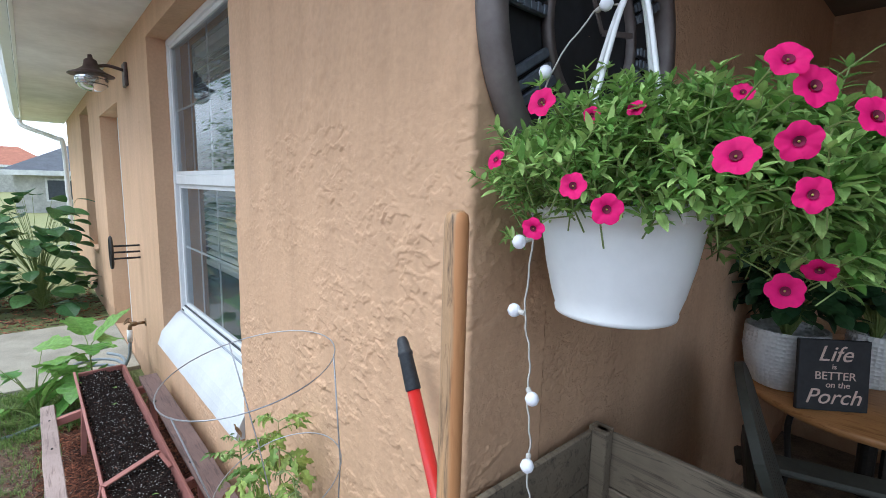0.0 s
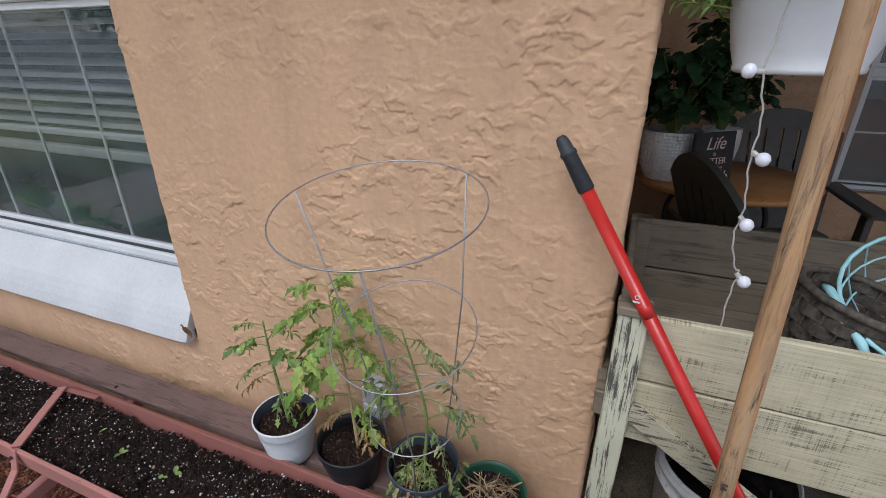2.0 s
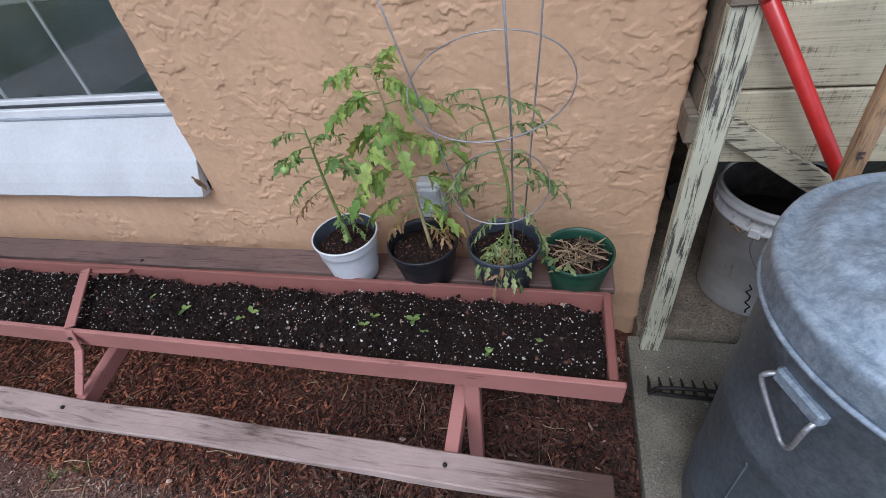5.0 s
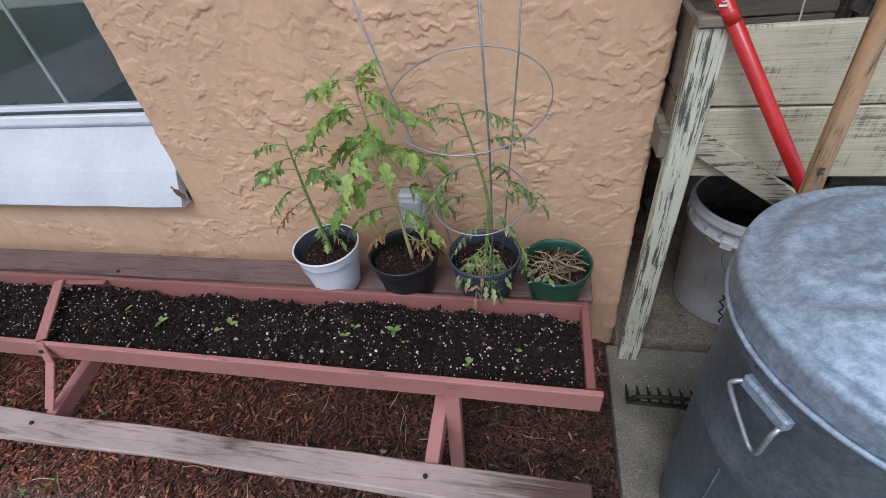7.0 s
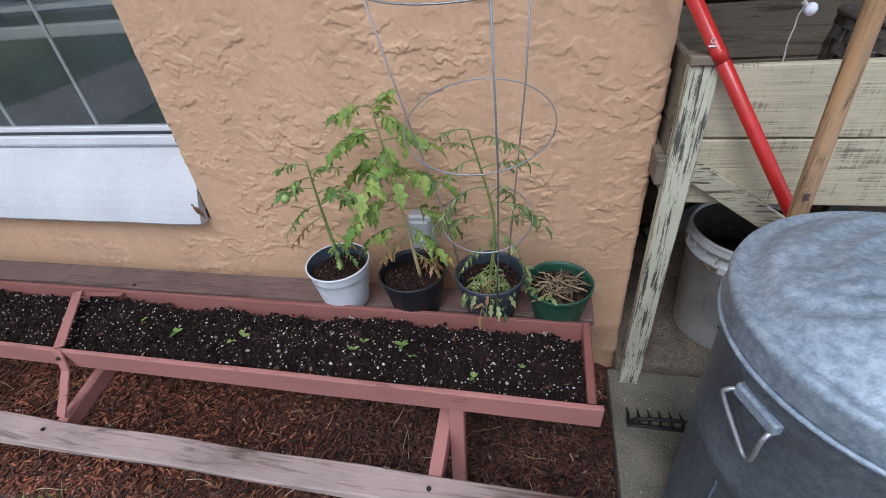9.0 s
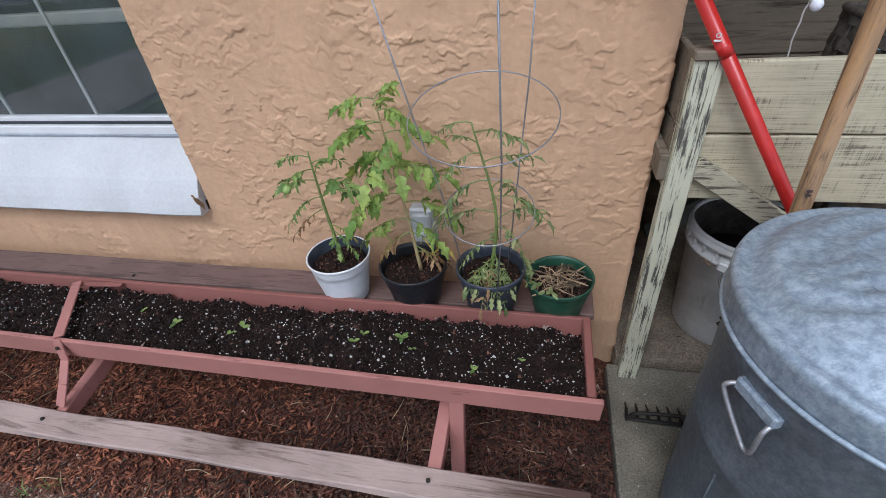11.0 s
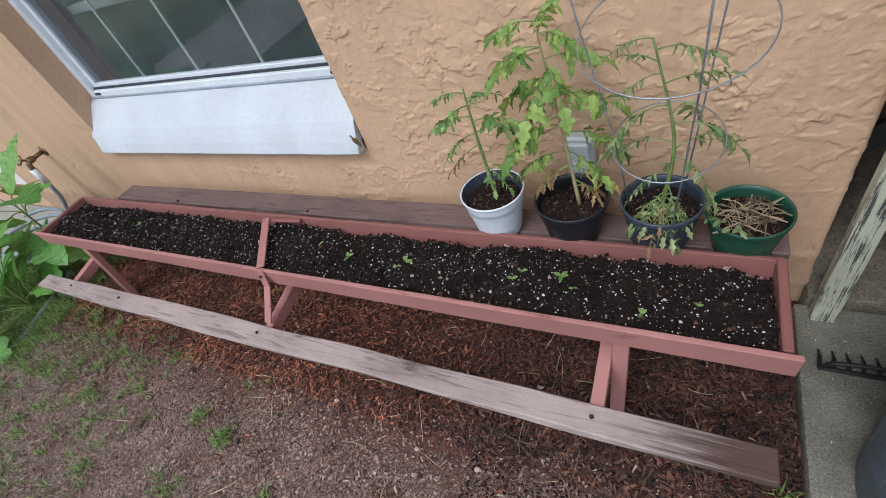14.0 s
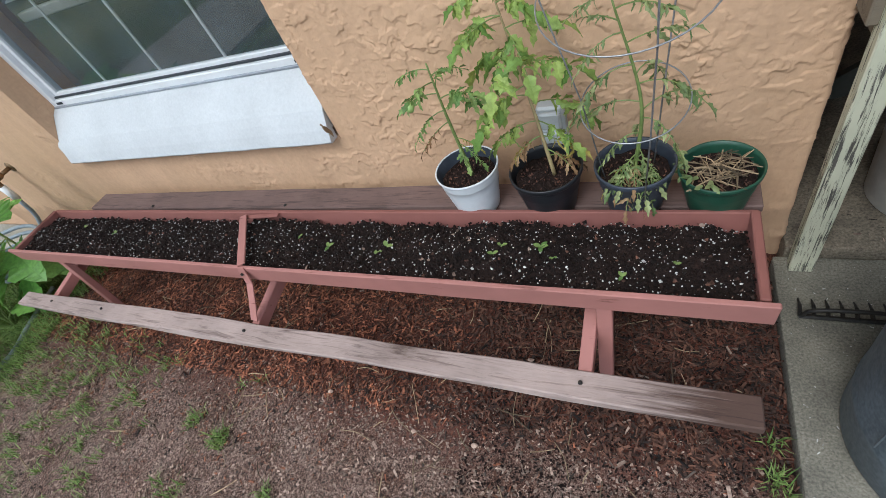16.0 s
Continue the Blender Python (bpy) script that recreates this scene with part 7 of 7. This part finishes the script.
# ---- ground cover ----
def chips(name, n, region, size, material, label, seed, lift=0.0, keep=None, level=None, slim=(0.10, 0.36)):
    r = random.Random(seed)
    vs, fs = [], []
    for k in range(n):
        x, y = r.uniform(region[0], region[1]), r.uniform(region[2], region[3])
        if keep and not keep(x, y, r):
            continue
        l = size[0] + (size[1] - size[0]) * r.random() ** 1.8
        w, h = l * r.uniform(*slim), l * r.uniform(0.05, 0.14)
        z = -0.035 + 0.014 * noise.noise(Vector((x * 3, y * 3, 0))) + 0.008 * noise.noise(Vector((x * 11, y * 11, 2))) + h * 0.6 + lift * r.random()
        if level is not None:
            z = level + h * 0.5
        q = Euler((r.uniform(-0.35, 0.35), r.uniform(-0.35, 0.35), r.random() * 6.283)).to_matrix()
        o = len(vs)
        t = r.uniform(0.4, 1.0)
        for a, b, c in ((-l, -w, -h), (l, -w * t, -h), (l * 0.9, w * t, -h), (-l, w, -h), (-l * 0.95, -w, h), (l, -w * t, h), (l * 0.85, w * t, h), (-l, w * 0.8, h)):
            p = q @ Vector((a / 2, b / 2, c / 2))
            vs.append((x + p.x, y + p.y, z + p.z))
        fs += [(o + 4, o + 5, o + 6, o + 7), (o, o + 1, o + 5, o + 4), (o + 1, o + 2, o + 6, o + 5), (o + 2, o + 3, o + 7, o + 6), (o + 3, o, o + 4, o + 7)]
    return tagged(raw(name, (vs, fs), material), label, "mulch", kind="stuff")


# Dark chips replace the red-brown ones towards the path end.
chips("mulch", 38000, (-3.1, -0.75, -0.66, -0.03), (0.003, 0.026), CHIP, "red-brown wood mulch chips under the trough", 51, 0.012, lambda x, y, r: r.random() < 1.0 - max(0.0, min(1.0, (x + 1.25) / 0.5)))
chips("mulch", 19000, (-1.25, -0.03, -0.66, -0.03), (0.003, 0.026), CHIP_DARK, "dark brown mulch and compost under the trough", 60, 0.012, lambda x, y, r: r.random() < max(0.0, min(1.0, (x + 1.25) / 0.5)))
chips("mulch", 9000, (-3.1, -0.03, -1.3, -0.6), (0.003, 0.020), CHIP, "scattered mulch chips thinning over sandy soil", 52, 0.003, lambda x, y, r: r.random() < (1.0 - (abs(y) - 0.6) * 2.6 + 0.5 * noise.noise(Vector((x * 4, y * 4, 3)))) * (1.0 if x < -1.15 else 0.10) + 0.05)
chips("mulch", 9000, (-3.1, -0.03, -1.3, -0.6), (0.003, 0.020), CHIP_DARK, "scattered dark mulch chips thinning over sandy soil", 68, 0.003, lambda x, y, r: r.random() < (1.0 - (abs(y) - 0.6) * 2.6 + 0.5 * noise.noise(Vector((x * 4, y * 4, 3)))) * (1.0 if x < -1.15 else 0.10) + 0.05)
chips("soil_crumbs", 11000, (-0.75, -0.028, -1.1, -0.10), (0.002, 0.009), SOIL, "dark compost crumbs beside the concrete path", 59, 0.006, slim=(0.4, 0.9))
chips("leaf_litter", 2400, (-3.1, -0.03, -1.6, -0.1), (0.004, 0.028), LITTER, "pale bits of straw and dry leaf litter", 53, 0.006)
chips("leaf_litter", 52000, (-3.2, -0.03, -1.7, -0.58), (0.002, 0.0105), LITTER, "fine sandy crumbs and bark bits", 54, 0.003, slim=(0.3, 0.8))
chips("leaf_litter", 700, (-0.01, 0.7, -1.4, -0.06), (0.0025, 0.008), PERLITE, "pale grit and perlite spilled on the concrete path", 56, 0.0, None, 0.0)
chips("leaf_litter", 160, (0.01, 0.8, -0.03, 0.45), (0.004, 0.022), LITTER, "dry leaf bits on the porch floor", 57, 0.0, None, 0.032)
chips("mulch", 2500, (-7.5, -5.45, -2.2, -0.03), (0.02, 0.07), CHIP, "mulch chips of the shrub bed", 55, 0.01)


def twigs(n, region, label, seed):
    r = random.Random(seed)
    out = []
    for k in range(n):
        x, y, a, l = r.uniform(region[0], region[1]), r.uniform(region[2], region[3]), r.random() * 6.283, r.uniform(0.015, 0.06)
        d = Vector((math.cos(a), math.sin(a), r.uniform(-0.1, 0.15)))
        c = Vector((x, y, -0.024 + 0.014 * noise.noise(Vector((x * 3, y * 3, 0)))))
        out.append(tube_vf(smooth_line([c - d * l, c + Vector((r.uniform(-1, 1), r.uniform(-1, 1), 0.3)) * l * 0.2, c + d * l], 3), r.uniform(0.0006, 0.0016), 5))
    return tagged(raw("leaf_litter", join_vf(out), STRAW), label, "mulch", kind="stuff")


twigs(320, (-2.9, -0.06, -1.3, -0.08), "thin dry twigs strewn over the mulch", 58)


def tufts(name, n, region, label, seed, blades=14, length=(0.02, 0.05), weight=None):
    r = random.Random(seed)
    vs, fs = [], []
    for k in range(n):
        x, y = r.uniform(region[0], region[1]), r.uniform(region[2], region[3])
        if weight and r.random() > weight(x, y):
            continue
        for j in range(blades):
            a = r.random() * 6.283
            l = r.uniform(*length)
            bx, by = x + r.uniform(-0.015, 0.015), y + r.uniform(-0.015, 0.015)
            w = r.uniform(0.0008, 0.0018)
            d = Vector((math.cos(a), math.sin(a), 0))
            s = Vector((-d.y, d.x, 0)) * w
            b0 = Vector((bx, by, -0.036))
            m = b0 + d * l * 0.35 + Vector((0, 0, l * 0.75))
            e = b0 + d * l * 0.95 + Vector((0, 0, l * 0.85))
            o = len(vs)
            vs += [tuple(b0 - s), tuple(b0 + s), tuple(m + s), tuple(m - s), tuple(e)]
            fs += [(o, o + 1, o + 2, o + 3), (o + 3, o + 2, o + 4)]
    return tagged(raw(name, (vs, fs), GRASS), label, "grass", kind="stuff")


tufts("grass", 3000, (-3.7, -1.2, -1.9, -0.56), "thin green grass coming up through sandy soil", 61, 9, (0.015, 0.045),
      lambda x, y: max(0.0, min(1.0, (-1.90 - x) * 1.1)) * 0.85 + (0.4 if noise.noise(Vector((x * 4.7, y * 5.3, 9))) > 0.36 else 0.0))
tufts("grass", 4, (-1.58, -1.53, -0.88, -0.84), "small bright green grass tuft", 62, 26, (0.02, 0.05))
tufts("grass", 5, (-0.09, -0.04, -0.66, -0.55), "green grass tuft at the edge of the concrete path", 63, 18, (0.02, 0.045))
tufts("grass", 5, (-1.72, -1.66, -0.85, -0.80), "small sparse grass tuft", 64, 12, (0.02, 0.04))
tufts("grass", 4, (-1.30, -1.24, -0.98, -0.94), "small sparse grass tuft", 65, 16, (0.02, 0.04))
tufts("grass", 900, (-3.7, -2.85, -0.9, -0.1), "weedy grass round the broad-leaved plants", 66, 8, (0.02, 0.06))
tufts("grass", 6000, (-16, -5.4, -6.5, -1.2), "rough yellow-green lawn", 67, 4, (0.03, 0.07))
for k, (x, y) in enumerate([(-0.90, -0.70), (-0.88, -0.765), (-1.22, -0.64), (-0.62, -0.44), (-0.72, -0.70)]):
    bm = bmesh.new()
    bmesh.ops.create_icosphere(bm, subdivisions=2, radius=0.0075, matrix=Matrix.Translation((x, y, -0.022)) @ Matrix.Diagonal((1.2, 0.8, 0.45, 1)))
    for v in bm.verts:
        v.co += Vector((1, 1, 0.6)) * 0.004 * noise.noise(v.co * 90 + Vector((k, 0, 0)))
    tagged(part("pale_stone", bm, LITTER), "small pale stone lying on the mulch", "stone", "pale stones")

# ---- distance ----
def fence(name, x0, y0, x1, y1, h, label):
    f = thing(name, (x0, y0, 0), label, "fence", "white fences")
    a, b = Vector((x0, y0, -0.05)), Vector((x1, y1, -0.05))
    n = max(1, int((b - a).length / 2.0))
    for k in range(n + 1):
        p = a.lerp(b, k / n)
        part("post", box_bm((p.x - 0.06, p.y - 0.06, -0.05), (p.x + 0.06, p.y + 0.06, h + 0.08), 0.01), FENCE, f)
        if k < n:
            q = a.lerp(b, (k + 1) / n)
            part("panel", board_bm((p.x, p.y, h / 2), (q.x, q.y, h / 2), 0.04, h, bevel=0.005), FENCE, f)


fence("vinyl_fence", -20, -9, -20, -1.35, 1.55, "white vinyl fence at the end of the lawn")
fence("vinyl_fence", -44, -9.2, 12, -9.2, 1.75, "white vinyl fence along the far side of the garden")


def neighbour(name, x, y0, y1, eave, ridge, wall, roofm, label):
    h = thing(name, (x, (y0 + y1) / 2, 0), label, "house", "houses in the distance")
    part("wall", box_bm((x - 8, y0, -0.1), (x, y1, eave)), wall, h)
    o = 0.45
    vs = [(x + o, y0 - o, eave), (x + o, y1 + o, eave), (x - 8 - o, y1 + o, eave), (x - 8 - o, y0 - o, eave), (x - 4, y0 + 2.5, ridge), (x - 4, y1 - 2.5, ridge)]
    raw("roof", (vs, [(0, 1, 5, 4), (1, 2, 5), (2, 3, 4, 5), (3, 0, 4), (3, 2, 1, 0)]), roofm, h)
    part("fascia", box_bm((x + o, y0 - o, eave - 0.18), (x + o + 0.03, y1 + o, eave + 0.03)), FENCE, h)
    for k in range(2):
        w = part("window", box_bm((x, y0 + 1.0 + 3.4 * k, eave - 1.3), (x + 0.03, y0 + 2.0 + 3.4 * k, eave - 0.3), 0.01), FENCE, h)
        part("pane", box_bm((x + 0.031, y0 + 1.08 + 3.4 * k, eave - 1.22), (x + 0.036, y0 + 1.92 + 3.4 * k, eave - 0.38)), POT_DARK, w)


neighbour("neighbour_house", -26, -1.0, 9.0, 1.75, 3.3, GREYWALL, SHINGLE, "pale grey house with a dark shingle roof")
neighbour("neighbour_house", -62, -9.0, 1.5, 2.6, 4.6, GREYWALL, REDROOF, "distant house with a red tile roof")
neighbour("neighbour_house", -70, 2.6, 13, 2.8, 5.0, GREYWALL, REDROOF, "distant house with a red roof behind trees")


def tree(x, y, h, spread, label, seed, n=1500):
    t = thing("tree", (x, y, 0), label, "tree", "garden trees")
    r = random.Random(seed)
    trunk = smooth_line([(x, y, -0.1), (x + 0.1, y, h * 0.25), (x - 0.05, y + 0.1, h * 0.5), (x, y, h * 0.85)], 5)
    parts = [tube_vf(trunk, [0.16 * (1 - 0.85 * i / (len(trunk) - 1)) for i in range(len(trunk))], 9)]
    leaves = []
    for k in range(20):
        i = r.randrange(5, len(trunk) - 1)
        a = r.random() * 6.283
        d = Vector((math.cos(a), math.sin(a), r.uniform(0.1, 0.9))).normalized() * spread * r.uniform(0.5, 1.0)
        p = trunk[i]
        line = smooth_line([p, p + d * 0.5 + Vector((0, 0, 0.1)), p + d], 3)
        parts.append(tube_vf(line, [0.05 * (1 - 0.8 * j / (len(line) - 1)) for j in range(len(line))], 5))
        for j in range(n // 20):
            q = p + d * r.uniform(0.35, 1.1) + Vector((r.gauss(0, 0.3), r.gauss(0, 0.3), r.gauss(0, 0.25))) * spread * 0.45
            b = r.random() * 6.283
            leaves.append(move_vf(leaf_vf(r.uniform(0.12, 0.24), 0.09, 0, 0.3, 0.2, 3), aim(q, (math.cos(b), math.sin(b), r.uniform(-0.6, 0.4)), r.random() * 3)))
    raw("trunk", join_vf(parts), BARK, t, smooth=True)
    raw("crown", join_vf(leaves), LEAF_TREE, t, kind="stuff")


tree(-22, -8.0, 6.5, 2.6, "leafy garden tree by the white fence", 71, 2400)
tree(-13, -8.4, 6.0, 2.4, "leafy garden tree by the white fence", 72, 2200)
tree(-6.5, -8.6, 5.0, 2.2, "leafy garden tree by the white fence", 73, 2000)
tree(-58, 4.5, 5.2, 2.4, "distant tree behind the houses", 74, 900)
tree(-56, -4.5, 4.4, 2.2, "distant tree behind the houses", 75, 900)
